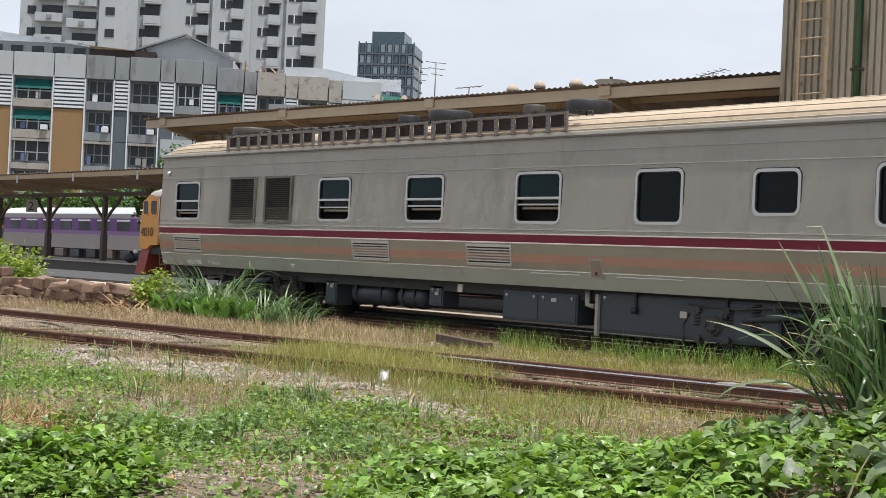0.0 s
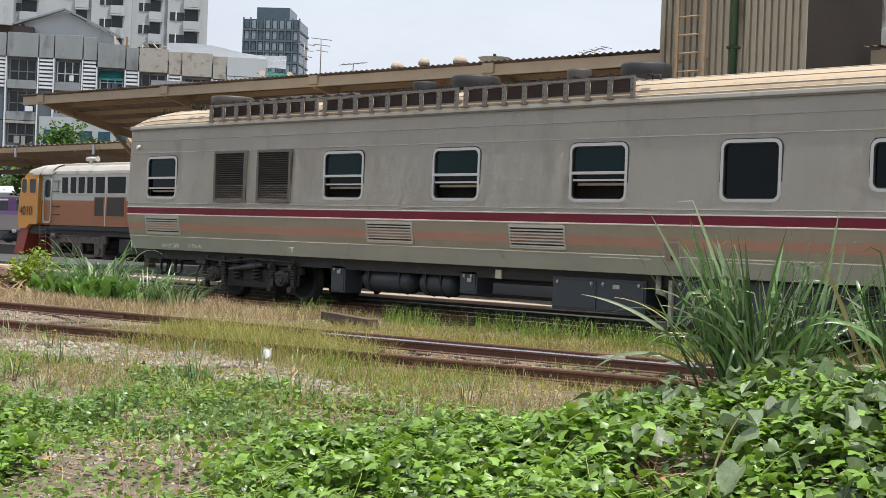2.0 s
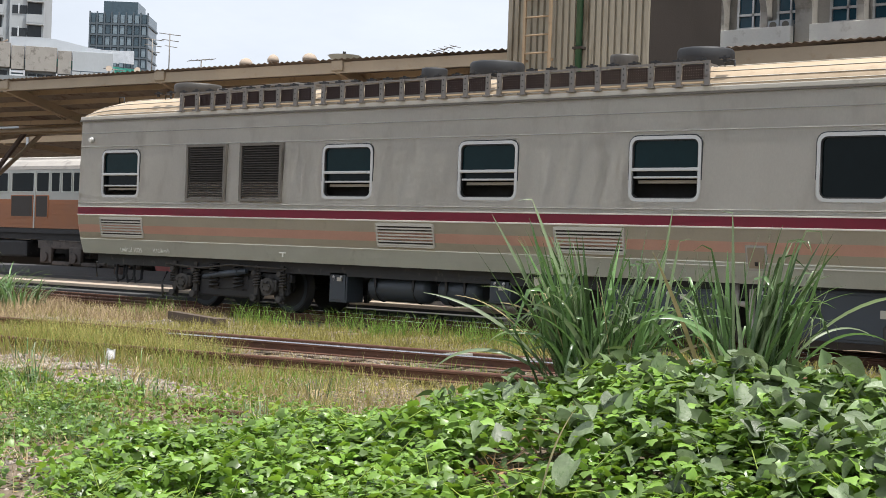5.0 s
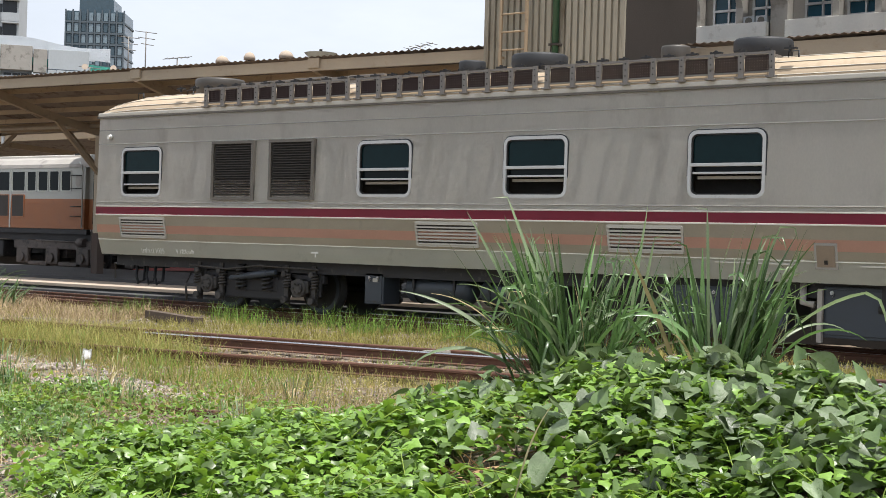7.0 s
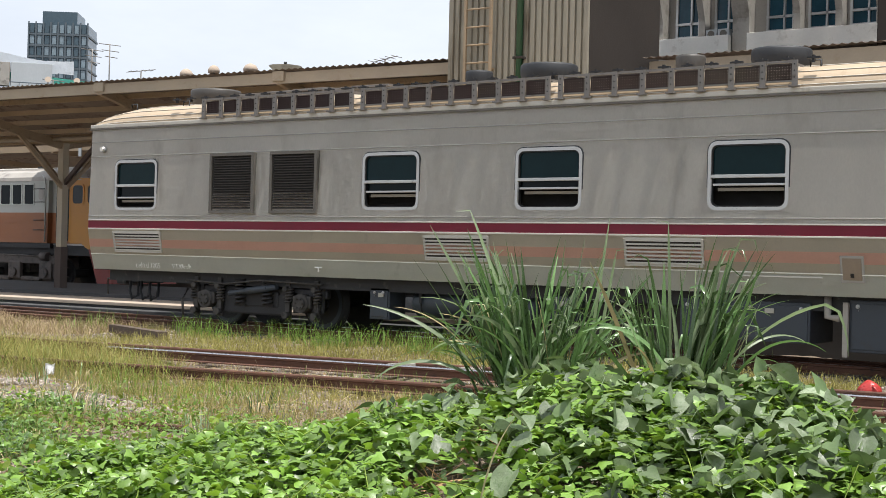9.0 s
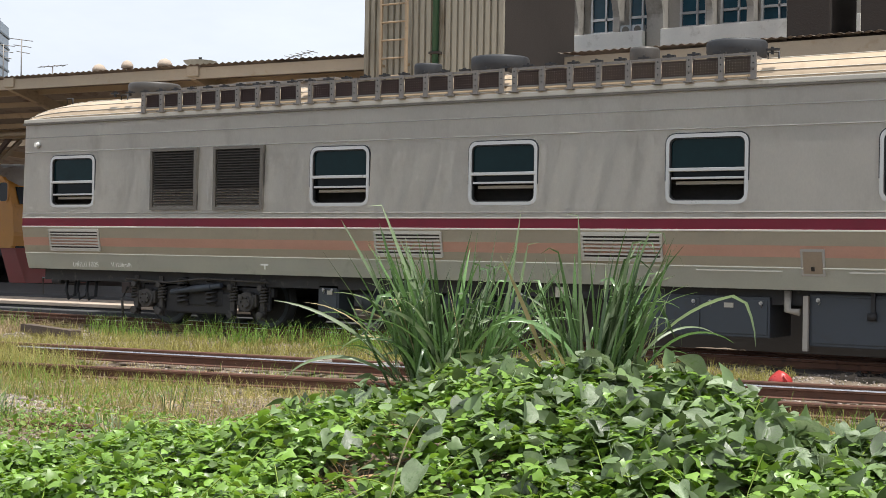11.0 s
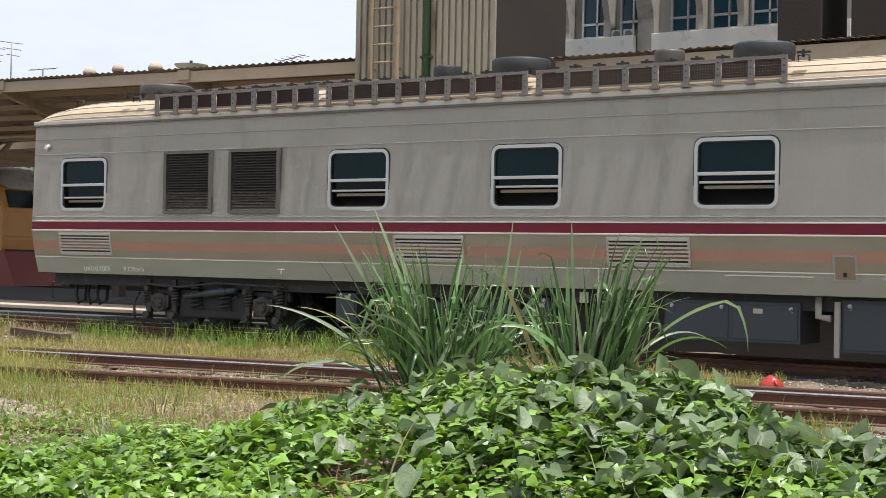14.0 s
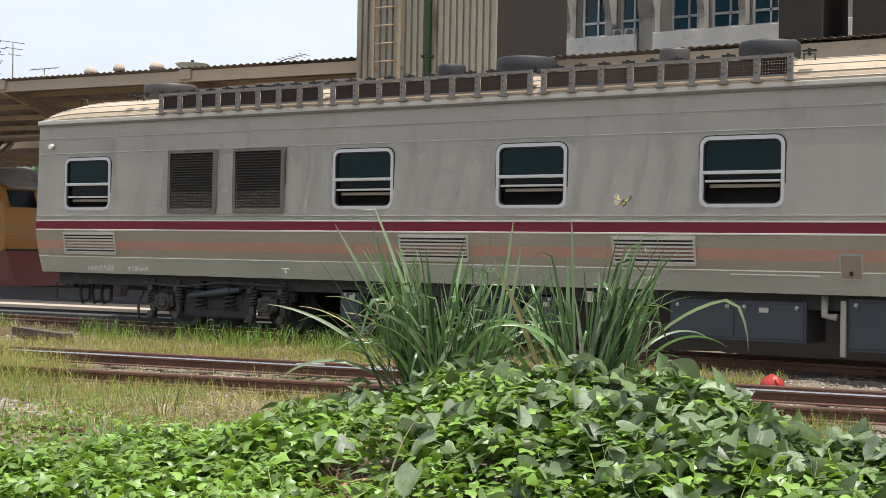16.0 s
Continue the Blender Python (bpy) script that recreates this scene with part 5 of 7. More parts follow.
box(bm, 5.05, 5.2, 0.55, 0.65, 3.6, 3.8)
part("siren", bm, M_LOCO_CREAM, loco, "white cylindrical siren")
bm = bmesh.new()
box(bm, 14.9, 15.3, 0.5, 0.7, 3.6, 3.72)
tube(bm, [(14.98, 0.6, 3.7), (14.98, 0.6, 3.84), (14.86, 0.6, 3.9)], 0.03, 6)
part("horn", bm, M_BLACK, loco)
for y in (27.85, 28.85):
    make_rail("rail", "steel rail under the orange locomotive", (-150, y, 0.0), (-10, y, 0.0))

# ---- far canopy with a numbered sign ----
fc = thing("far_canopy", "dark far platform canopy on braced posts", "canopy")
bm = bmesh.new()
sheet(bm, -140, -28, 30.4, 4.78, 37.0, 4.5, 0.4, 0.03)
bmesh.ops.solidify(bm, geom=bm.faces[:], thickness=0.01)
part("roof_sheet", bm, M_TIN_TOP, fc)
bm = bmesh.new()
box(bm, -140, -28, 30.45, 30.52, 4.5, 4.72)
part("eave_beam", bm, M_TIN_UNDER, fc)
bm = bmesh.new()
box(bm, -140, -28, 32.9, 33.1, 3.75, 3.95)
part("plate_beam", bm, M_POST_DARK, fc)
for k in range(18):
    x = -140 + 6.35 * k - 0.05
    bm = bmesh.new()
    box(bm, x - 0.12, x + 0.12, 32.9, 33.1, 1.8, 3.8)
    p = part("post", bm, M_POST_DARK, fc)
    bm = bmesh.new()
    box(bm, x - 0.15, x + 0.15, 32.87, 33.13, 0.48, 1.8)
    part("post_foot", bm, M_POST_DARK, p)
    for s in (-1, 1):
        bm = bmesh.new()
        beam(bm, (x, 33.0, 2.5), (x + s * 1.9, 33.0, 3.85), 0.1, 0.12)
        part("knee_brace", bm, M_POST_DARK, fc)
    bm = bmesh.new()
    beam(bm, (x, 30.5, 4.55), (x, 36.8, 4.3), 0.1, 0.2)
    part("rafter", bm, M_TIN_UNDER, fc)
    bm = bmesh.new()
    box(bm, x + 1.5, x + 1.62, 30.4, 30.46, 4.3, 4.7)
    part("downpipe_stub", bm, M_WHITEWALL, fc)
sg = thing("platform_sign", "square platform sign with a black number two", "sign", pose(-71.3, 32.5, 3.25, 0, 0, 55))
bm = bmesh.new()
box(bm, -0.3, 0.3, -0.04, 0.04, -0.34, 0.34, 0, 0.02)
part("panel", bm, M_CONC, sg)
lettering("number", "2", 0.66, pose(-0.2, -0.055, -0.24, 90), sg, M_BLACK)
bm = bmesh.new()
box(bm, -0.03, 0.03, -0.03, 0.03, 0.3, 0.62)
part("hanger", bm, M_POST_DARK, sg)
bd = thing("bundle", "dark bundle with a white sack on the far platform", "bundle", pose(-58.4, 31.6, 0.5, 0, 0, 40) @ Matrix.Scale(0.75, 4))
bm = bmesh.new()
bmesh.ops.create_icosphere(bm, subdivisions=2, radius=0.4, matrix=Matrix.Diagonal((1.1, 0.8, 0.75, 1)) @ Matrix.Translation((0, 0, 0.4)))
for v in bm.verts:
    v.co += 0.05 * noise.noise_vector(v.co * 3)
part("dark_sack", bm, M_TYRE, bd)
bm = bmesh.new()
bmesh.ops.create_icosphere(bm, subdivisions=2, radius=0.14, matrix=Matrix.Translation((0.3, 0, 0.72)))
part("white_sack", bm, M_WHITE, bd, "white sack")

# ---- purple passenger train ----
pt = thing("passenger_train", "purple and silver passenger coach at a far platform", "railway car", pose(-100.3, 43.6, 0))
PL = 58.0
for z0, z1, m, nm in ((1.03, 2.0, M_SILVER, "lower_side"), (2.0, 2.25, M_LILAC, "lilac_band"), (2.25, 3.1, M_PURPLE, "window_band"), (3.1, 3.4, M_SILVER, "upper_side")):
    bm = bmesh.new()
    box(bm, 0, PL, 0, 2.8, z0, z1)
    part(nm, bm, m, pt)
bm = bmesh.new()
a = [(0.0, 3.4), (0.1, 3.6), (0.5, 3.8), (1.4, 3.9), (2.3, 3.8), (2.7, 3.6), (2.8, 3.4)]
u = [bm.verts.new((0, y, z)) for y, z in a]
w = [bm.verts.new((PL, y, z)) for y, z in a]
for k in range(len(a) - 1):
    bm.faces.new((u[k], w[k], w[k + 1], u[k + 1])).smooth = True
bm.faces.new(u[::-1]), bm.faces.new(w)
part("roof", bm, M_SILVER_ROOF, pt, "bright silver roof")
bm = bmesh.new()
box(bm, 0.5, PL, 0.3, 2.5, 0.3, 1.03)
part("underframe", bm, M_UNDER, pt)
for k in range(20):
    x = 1.2 + 2.75 * k
    bm = bmesh.new()
    box(bm, x, x + 1.7, -0.02, 0.05, 2.3, 2.95, 0, 0.03)
    wv = part("window", bm, M_WINDOW, pt)
    bm = bmesh.new()
    box(bm, x, x + 1.7, -0.035, 0.05, 2.9, 3.0)
    part("window_head", bm, M_WHITE, wv)
for k in range(24):
    bm = bmesh.new()
    box(bm, 1.5 + 2.4 * k, 2.8 + 2.4 * k, -0.02, 0.4, 0.45, 0.98, 0, 0.05)
    part("underfloor_box", bm, M_BOX if k % 3 else M_RACK, pt)
bm = bmesh.new()
disc(bm, (22.0, -0.03, 2.75), 0.22, "y", 0.03, 16)
box(bm, 21.7, 22.3, -0.045, 0.0, 2.3, 2.4)
part("emblem", bm, M_WHITE, pt, "small white round mark")

# ---- many small leaves and stones ----
def turn_all(n, tilt, rg):
    """Random turns: n matrices that yaw freely and tip by up to about tilt."""
    yaw, tip, way = rg.uniform(0, 6.283, n), np.abs(rg.normal(0, tilt, n)), rg.uniform(0, 6.283, n)
    c, s = np.cos(yaw), np.sin(yaw)
    Z = np.zeros((n, 3, 3))
    Z[:, 0, 0], Z[:, 0, 1], Z[:, 1, 0], Z[:, 1, 1], Z[:, 2, 2] = c, -s, s, c, 1
    ax = np.stack([np.cos(way), np.sin(way), 0 * way], 1)
    K = np.zeros((n, 3, 3))
    K[:, 0, 1], K[:, 0, 2], K[:, 1, 0], K[:, 1, 2], K[:, 2, 0], K[:, 2, 1] = -ax[:, 2], ax[:, 1], ax[:, 2], -ax[:, 0], -ax[:, 1], ax[:, 0]
    st, ct = np.sin(tip)[:, None, None], np.cos(tip)[:, None, None]
    return (np.eye(3) + st * K + (1 - ct) * (K @ K)) @ Z


def scatter(name, tverts, tfaces, places, turns, sizes, material, label, category, parent=None):
    """Many copies of one small shape in one mesh of kind stuff."""
    tv = np.asarray(tverts, float)
    n, m = len(places), len(tv)
    v = np.einsum("nij,mj->nmi", turns, tv) * np.asarray(sizes).reshape(n, 1, -1) + np.asarray(places)[:, None, :]
    f = (np.arange(n)[:, None, None] * m + np.asarray(tfaces)[None]).reshape(-1, len(tfaces[0]))
    me = bpy.data.meshes.new(name)
    me.from_pydata(v.reshape(-1, 3).tolist(), [], f.tolist())
    me.shade_smooth()
    me.materials.append(material)
    ob = new(name, me)
    if parent:
        ob.parent = parent
        ob["kind"] = "stuff"
        return ob
    return tagged(ob, label, category, kind="stuff")



# ---- the town behind: each house turned towards the yard ----
def facing(x, y, yaw=48.9):
    """A pose at x to the right and y ahead, seen along the first view's heading."""
    m = pose(0, 0, 0, 0, 0, 48.9)
    p = m @ Vector((x, y, 0))
    return pose(p.x, p.y, 0, 0, 0, yaw)


# four-storey shop houses with striped sun-breakers
flats = thing("apartment_block", "weathered four-storey apartment block with striped balconies and awnings", "building", facing(-27.0, 141.0, 51.5) @ pose(0, 0, 2.6))
bm = bmesh.new()
box(bm, -26.0, 6.2, 0.6, 12.0, -3, 17.4)
part("wall", bm, M_GREYWALL, flats, "stained grey wall")
STOREY = (17.1, 13.95, 10.8, 7.65, 4.5, 1.35)
bays = [(-20.2, -17.3, "o"), (-17.3, -13.2, "a"), (-13.2, -10.0, "o"), (-10.0, -7.1, "w"), (-7.1, -5.6, "s"), (-5.6, -2.5, "w"), (-2.5, -1.0, "s"), (-1.0, 1.8, "t"), (1.8, 3.2, "s"), (3.2, 6.0, "a"), (6.0, 7.3, "s"), (7.3, 10.2, "w"), (10.2, 11.5, "s"), (11.5, 14.6, "w"), (14.6, 16.0, "s"), (16.0, 20.0, "p")]
bm = bmesh.new()
box(bm, 6.2, 20.5, 0.6, 12.0, -3, 15.6)
part("wall", bm, M_GREYWALL, flats)
for x0, x1, kind in bays:
    young = x1 <= -9.9
    drop = 0.0 if x0 < 3 else 0.5 + 0.05 * x0
    # parapet over the top floor
    bm = bmesh.new()
    box(bm, x0 + 0.06, x1 - 0.06, -0.25, 0.6, 15.6 - drop, 18.0 - drop if kind != "s" or young else 17.9 - drop, 0, 0.03)
    part("parapet_panel", bm, M_WHITEWALL if young or x0 > 15.9 else (M_GREYWALL if x0 < 7 else M_CONC), flats)
    for k, zt in enumerate(STOREY[1:]):
        z1, z0 = zt + 1.6 - drop, zt - 1.5 - drop
        if z0 < 0:
            continue
        if kind in "so" and k < 1 + (kind == "o"):
            if kind == "o" and k == 1:
                bm = bmesh.new()
                box(bm, x0, x1, -0.1, 0.6, 0, z1)
                part("pier", bm, M_BROWNWALL, flats, "ochre pier")
                continue
            for j in range(8):
                bm = bmesh.new()
                box(bm, x0 + 0.1, x1 - 0.1, -0.2, 0.05, z0 + 0.1 + 0.39 * j, z0 + 0.32 + 0.39 * j)
                part("slat", bm, M_SLAT, flats)
            bm = bmesh.new()
            box(bm, x0 + 0.1, x1 - 0.1, 0.05, 0.62, z0, z1)
            part("slat_backing", bm, M_TOWER_FRAME, flats)
        elif kind == "o":
            continue
        elif kind == "s":
            bm = bmesh.new()
            box(bm, x0 + 0.1, x1 - 0.1, -0.05, 0.62, z0, z1)
            part("pier_panel", bm, M_TOWER_FRAME if x0 < 0 else M_GREYWALL, flats)
        else:
            top = z1 - 0.2
            bm = bmesh.new()
            plate(bm, [(x0 + 0.25, z0 + 0.95), (x1 - 0.25, z0 + 0.95), (x1 - 0.25, top), (x0 + 0.25, top)], 0.5)
            w = part("window", bm, M_WINDOW, flats)
            bm = bmesh.new()
            for u in range(4):
                xx = x0 + 0.3 + (x1 - x0 - 0.6) * u / 3
                box(bm, xx - 0.05, xx + 0.05, 0.4, 0.52, z0 + 0.95, top)
            box(bm, x0 + 0.2, x1 - 0.2, 0.4, 0.52, z0 + 1.7, z0 + 1.8)
            part("window_frame", bm, M_SLAT if kind != "w" else M_GREYWALL, w)
            if (kind == "a" and k < 2) or (kind == "t" and k == 0 and x0 > 2.5):
                bm = bmesh.new()
                v = [bm.verts.new(p) for p in ((x0 + 0.2, 0.35, top), (x1 - 0.2, 0.35, top), (x1 - 0.2, -0.15, top - 1.0), (x0 + 0.2, -0.15, top - 1.0))]
                bm.faces.new(v)
                bmesh.ops.solidify(bm, geom=bm.faces[:], thickness=0.04)
                part("awning", bm, M_AWNING, w, "teal cloth awning")
            bm = bmesh.new()
            box(bm, x0 + 0.1, x1 - 0.1, -0.15, 0.6, z0, z0 + (0.85 if k != 2 else 0.6), 0, 0.02)
            part("balustrade", bm, M_GREYWALL if kind != "a" else M_CONC, flats)
            if k in (1, 3):
                bm = bmesh.new()
                box(bm, x1 - 1.1, x1 - 0.4, -0.4, -0.02, z0 + 0.9, z0 + 1.4, 0, 0.02)
                part("air_conditioner", bm, M_SLAT, flats)
    bm = bmesh.new()
    box(bm, x0 - 0.06, x0 + 0.06, -0.3, 0.6, 0, 15.6 - drop)
    part("mullion", bm, M_SLAT, flats)
# sheds and a gable on the flat roof
bm = bmesh.new()
box(bm, -20.5, -10.0, 1.0, 8.0, 17.4, 19.2)
part("roof_shed", bm, M_GREYWALL, flats)
bm = bmesh.new()
v = [bm.verts.new(p) for p in ((-21, 0.4, 20.3), (-9.6, 0.4, 18.9), (-9.6, 9, 18.9), (-21, 9, 20.3))]
bm.faces.new(v)
bmesh.ops.solidify(bm, geom=bm.faces[:], thickness=0.12)
part("shed_roof", bm, M_SILVER_ROOF, flats)
for k in range(5):
    bm = bmesh.new()
    box(bm, -20 + 2.1 * k, -18.8 + 2.1 * k, 0.9, 1.05, 17.9, 18.8)
    part("shed_window", bm, M_WINDOW, flats)
bm = bmesh.new()
box(bm, -9.8, -3.2, 0.3, 6, 17.5, 18.7)
part("roof_lean_to", bm, M_DARKWALL, flats, "broken dark lean-to")
bm = bmesh.new()
v = [bm.verts.new(p) for p in ((-9.9, 0.0, 19.0), (-5.2, 0.0, 18.7), (-5.2, 6, 18.4), (-9.9, 6, 18.9))]
bm.faces.new(v)
bmesh.ops.solidify(bm, geom=bm.faces[:], thickness=0.1)
part("lean_to_roof", bm, M_FASCIA, flats)
bm = bmesh.new()
v = [(-3.6, 18.0), (4.6, 16.6), (4.6, 18.4), (-0.3, 20.6), (-4.4, 19.2)]
a = [bm.verts.new((x, 1.5, z)) for x, z in v]
b = [bm.verts.new((x, 8, z)) for x, z in v]
bm.faces.new(a), bm.faces.new(b[::-1])
for k in range(5):
    bm.faces.new((a[k], b[k], b[(k + 1) % 5], a[(k + 1) % 5]))
bmesh.ops.recalc_face_normals(bm, faces=bm.faces[:])
part("gable", bm, M_WHITEWALL, flats, "white gabled roof house")
for p, q in (((-5.4, 18.9), (-0.3, 20.75)), ((-0.3, 20.75), (5.2, 18.3))):
    bm = bmesh.new()
    beam(bm, (p[0], 1.2, p[1]), (q[0], 1.2, q[1]), 0.8, 0.16)
    part("gable_verge", bm, M_GREYWALL, flats)
# scaffold netting and rails on the right roof
bm = bmesh.new()
for k in range(8):
    x = 10.0 + 1.5 * k
    v = [bm.verts.new(p) for p in ((x, 0.3, 15.9), (x + 1.5, 0.3, 15.8), (x + 1.5, 0.5, 17.9 - 0.12 * k + 0.2 * math.sin(k)), (x, 0.5, 18.0 - 0.12 * k + 0.2 * math.sin(k - 1)))]
    bm.faces.new(v)
bmesh.ops.solidify(bm, geom=bm.faces[:], thickness=0.03)
part("netting", bm, M_SLAT, flats, "pale green builder's netting")
bm = bmesh.new()
for k in range(7):
    x = 13.0 + 1.5 * k
    v = [bm.verts.new(p) for p in ((x, 0.0, 15.2 - 0.1 * k), (x + 1.5, 0.0, 15.1 - 0.1 * k), (x + 1.5, 0.1, 15.9 - 0.12 * k), (x, 0.1, 16.0 - 0.12 * k))]
    bm.faces.new(v)
bmesh.ops.solidify(bm, geom=bm.faces[:], thickness=0.03)
part("netting", bm, M_NET, flats, "green builder's netting")
for k in range(9):
    bm = bmesh.new()
    tube(bm, [(16.0 + 0.9 * k, -1.5, 12.0), (16.0 + 0.9 * k, -1.5, 14.6)], 0.05, 5)
    part("roof_rail", bm, M_TOWER_FRAME, flats)
bm = bmesh.new()
tube(bm, [(16.0, -1.5, 14.6), (23.2, -1.5, 14.6)], 0.05, 5)
part("roof_rail", bm, M_TOWER_FRAME, flats)
bm = bmesh.new()
box(bm, 15.0, 24.0, -2.0, 10.0, -3.0, 12.2)
part("lower_block", bm, M_WHITEWALL, flats)

# broken boards on the flat roof, washing on the balconies
rgf = random.Random(12)
for k in range(16):
    bm = bmesh.new()
    x = 4.5 + 0.5 * k
    beam(bm, (x, 0.2 + rgf.uniform(0, 1.5), 17.0 - 0.06 * k), (x + rgf.uniform(-1.6, 2.0), rgf.uniform(0.0, 2.0), 17.6 - 0.06 * k + rgf.uniform(-0.2, 0.9)), 0.16, 0.1)
    part("loose_board", bm, M_CONC_LIGHT if k % 3 else M_BROWNWALL, flats)
CLOTHS = [mat("washing_" + n, c, 0.85, 0, 0.1, 2, 20, 0.1) for n, c in (("white", (0.6, 0.6, 0.6)), ("red", (0.16, 0.09, 0.09)), ("blue", (0.1, 0.14, 0.25)), ("grey", (0.25, 0.25, 0.25)))]
for x0, x1, kind in bays:
    if kind not in "wat":
        continue
    drop = 0.0 if x0 < 3 else 0.5 + 0.05 * x0
    for k in range(3):
        z = STOREY[k + 1] - 0.1 - drop
        for j in range(rgf.randint(0, 3)):
            x = rgf.uniform(x0 + 0.4, x1 - 0.9)
            bm = bmesh.new()
            box(bm, x, x + rgf.uniform(0.25, 0.6), 0.1, 0.14, z - rgf.uniform(0.4, 0.8), z + 0.2)
            part("washing", bm, rgf.choice(CLOTHS), flats)
    bm = bmesh.new()
    box(bm, x0 + 0.1, x1 - 0.1, -0.16, 0.55, 9.0 - drop, 9.25 - drop)
    part("floor_band", bm, M_CONC if x0 < 0 else M_BRICKRED, flats)

# white tower block
wt = thing("tower_block", "tall white apartment tower with staggered balconies", "building", facing(-40.2, 196.0, 50.0))
bm = bmesh.new()
for x0, x1, y in ((-21.2, -9.8, 0.5), (-9.8, -4.4, -0.6), (-4.4, 6.0, 1.0), (6.0, 11.5, 0.2), (11.5, 16.5, 0.8), (16.5, 21.0, 0.0)):
    box(bm, x0, x1, y, 14.0, 0, 62.0)
bmesh.ops.remove_doubles(bm, verts=bm.verts[:], dist=0.0001)
part("wall", bm, M_WHITEWALL, wt, "white rendered wall")
cols = [(-19.6, 0.5, 1.3, 0), (-16.8, 0.5, 3.2, 1), (-12.2, 0.5, 3.6, 1), (-8.3, -0.6, 1.4, 0), (-3.9, 1.0, 4.6, 2), (3.6, 1.0, 3.4, 2), (8.6, 0.2, 3.4, 2), (13.8, 0.8, 3.2, 2), (18.6, 0.0, 4.2, 2)]
for k in range(14):
    z = 15.2 + 3.1 * k
    for j, (x, y, w, kind) in enumerate(cols):
        zz = z + (0.0, 0.2, -0.5, 0.1, 0.6, -0.4, -1.1, -1.6, 0.3)[j]
        bm = bmesh.new()
        box(bm, x - w / 2 * 0.85, x + w / 2 * (0.1 if kind == 2 else 1), y - 0.06, y + 0.1, zz, zz + 1.15)
        win = part("window", bm, M_WINDOW, wt)
        if kind == 2:
            bm = bmesh.new()
            box(bm, x + w * 0.06, x + w / 2, y - 0.05, y + 0.1, zz - 0.25, zz + 1.6)
            part("balcony_opening", bm, M_WINDOW, win)
            bm = bmesh.new()
            box(bm, x + w * 0.04, x + w / 2 + 0.3, y - 0.9, y - 0.75, zz - 1.25, zz - 0.1)
            part("balcony", bm, M_WHITEWALL, wt)
            bm = bmesh.new()
            box(bm, x + w * 0.04, x + w / 2 + 0.3, y - 0.9, y + 0.05, zz + 1.6, zz + 1.78)
            part("canopy_slab", bm, M_WHITEWALL, wt)
            bm = bmesh.new()
            box(bm, x - w * 0.24, x - w * 0.2, y - 0.1, y, zz, zz + 1.35)
            part("mullion", bm, M_SLAT, win)
        elif kind == 1:
            bm = bmesh.new()
            box(bm, x - w / 2 - 0.4, x + w / 2 + 0.2, y - 1.2, y + 0.05, zz - 1.35, zz - 0.1, 0, 0.05)
            part("balcony", bm, M_WHITEWALL, wt)
            bm = bmesh.new()
            box(bm, x - 0.35, x + 0.35, y - 1.5, y - 1.2, zz - 1.0, zz - 0.45)
            part("air_conditioner", bm, M_GREYWALL, wt)

# dark glass tower far off
dt = thing("glass_tower", "far dark blue glass tower with pale panes", "building", facing(-18.9, 400.0, 40.0) @ Matrix.Diagonal((0.9, 0.9, 1.01, 1)))
bm = bmesh.new()
box(bm, -8.8, 9.0, 0, 16, 0, 63.0)
box(bm, -5.0, 5.6, 1.0, 14, 63.0, 66.5)
part("core", bm, M_TOWER_GLASS, dt)
for k in range(12):
    z = 26.0 + 3.1 * k
    bm = bmesh.new()
    box(bm, -9.1, 9.3, -0.4, 16.4, z - 0.35, z + 0.15)
    part("floor_edge", bm, M_TOWER_FRAME, dt)
    for j in range(8):
        x = -8.4 + 2.25 * j
        bm = bmesh.new()
        box(bm, x, x + 1.2, -0.25, 0.0, z + 0.3, z + 2.5)
        part("pane", bm, M_TOWER_PALE if (j * 5 + k * 3) % 7 in (0, 2, 3) or j in (3, 4) else M_TOWER_GLASS, dt)
for j in range(9):
    bm = bmesh.new()
    box(bm, -9.1 + 2.25 * j, -8.7 + 2.25 * j, -0.5, 0.0, 0, 63.4)
    part("pier", bm, M_TOWER_FRAME, dt)

# small white house and low sheds between
wh = thing("white_house", "small white house with a row of windows", "building", facing(-20.5, 118.0, 48.0))
bm = bmesh.new()
box(bm, -4.0, 5.5, 0, 8, 0, 10.6)
part("wall", bm, M_WHITEWALL, wh)
for k in range(6):
    bm = bmesh.new()
    box(bm, -3.6 + 1.5 * k, -2.6 + 1.5 * k, -0.05, 0.1, 8.2, 9.5)
    part("window", bm, M_WINDOW_BLUE, wh)
# antennas and dishes on a roof beyond the canopy
roof = thing("low_building", "low grey building beyond the canopy", "building", facing(-6.0, 92.0))
bm = bmesh.new()
box(bm, -6, 9, 0, 8, 0, 11.2)
part("wall", bm, M_GREYWALL, roof)
for x, h in ((3.9, 3.0), (5.0, 3.4), (1.5, 0.9)):
    a = thing("roof_antenna", "thin roof antenna on a mast", "antenna", facing(-6.0 + x, 92.5) @ pose(0, 0, 11.15))
    bm = bmesh.new()
    tube(bm, [(0, 0, 0), (0, 0, h)], 0.04, 5)
    part("mast", bm, M_RACK, a)
    bm = bmesh.new()
    for k in range(3):
        tube(bm, [(-0.7 + 0.2 * k, 0, h - 0.4 * k), (0.7 - 0.1 * k, 0, h - 0.1 - 0.4 * k)], 0.025, 4)
    part("elements", bm, M_RACK, a)
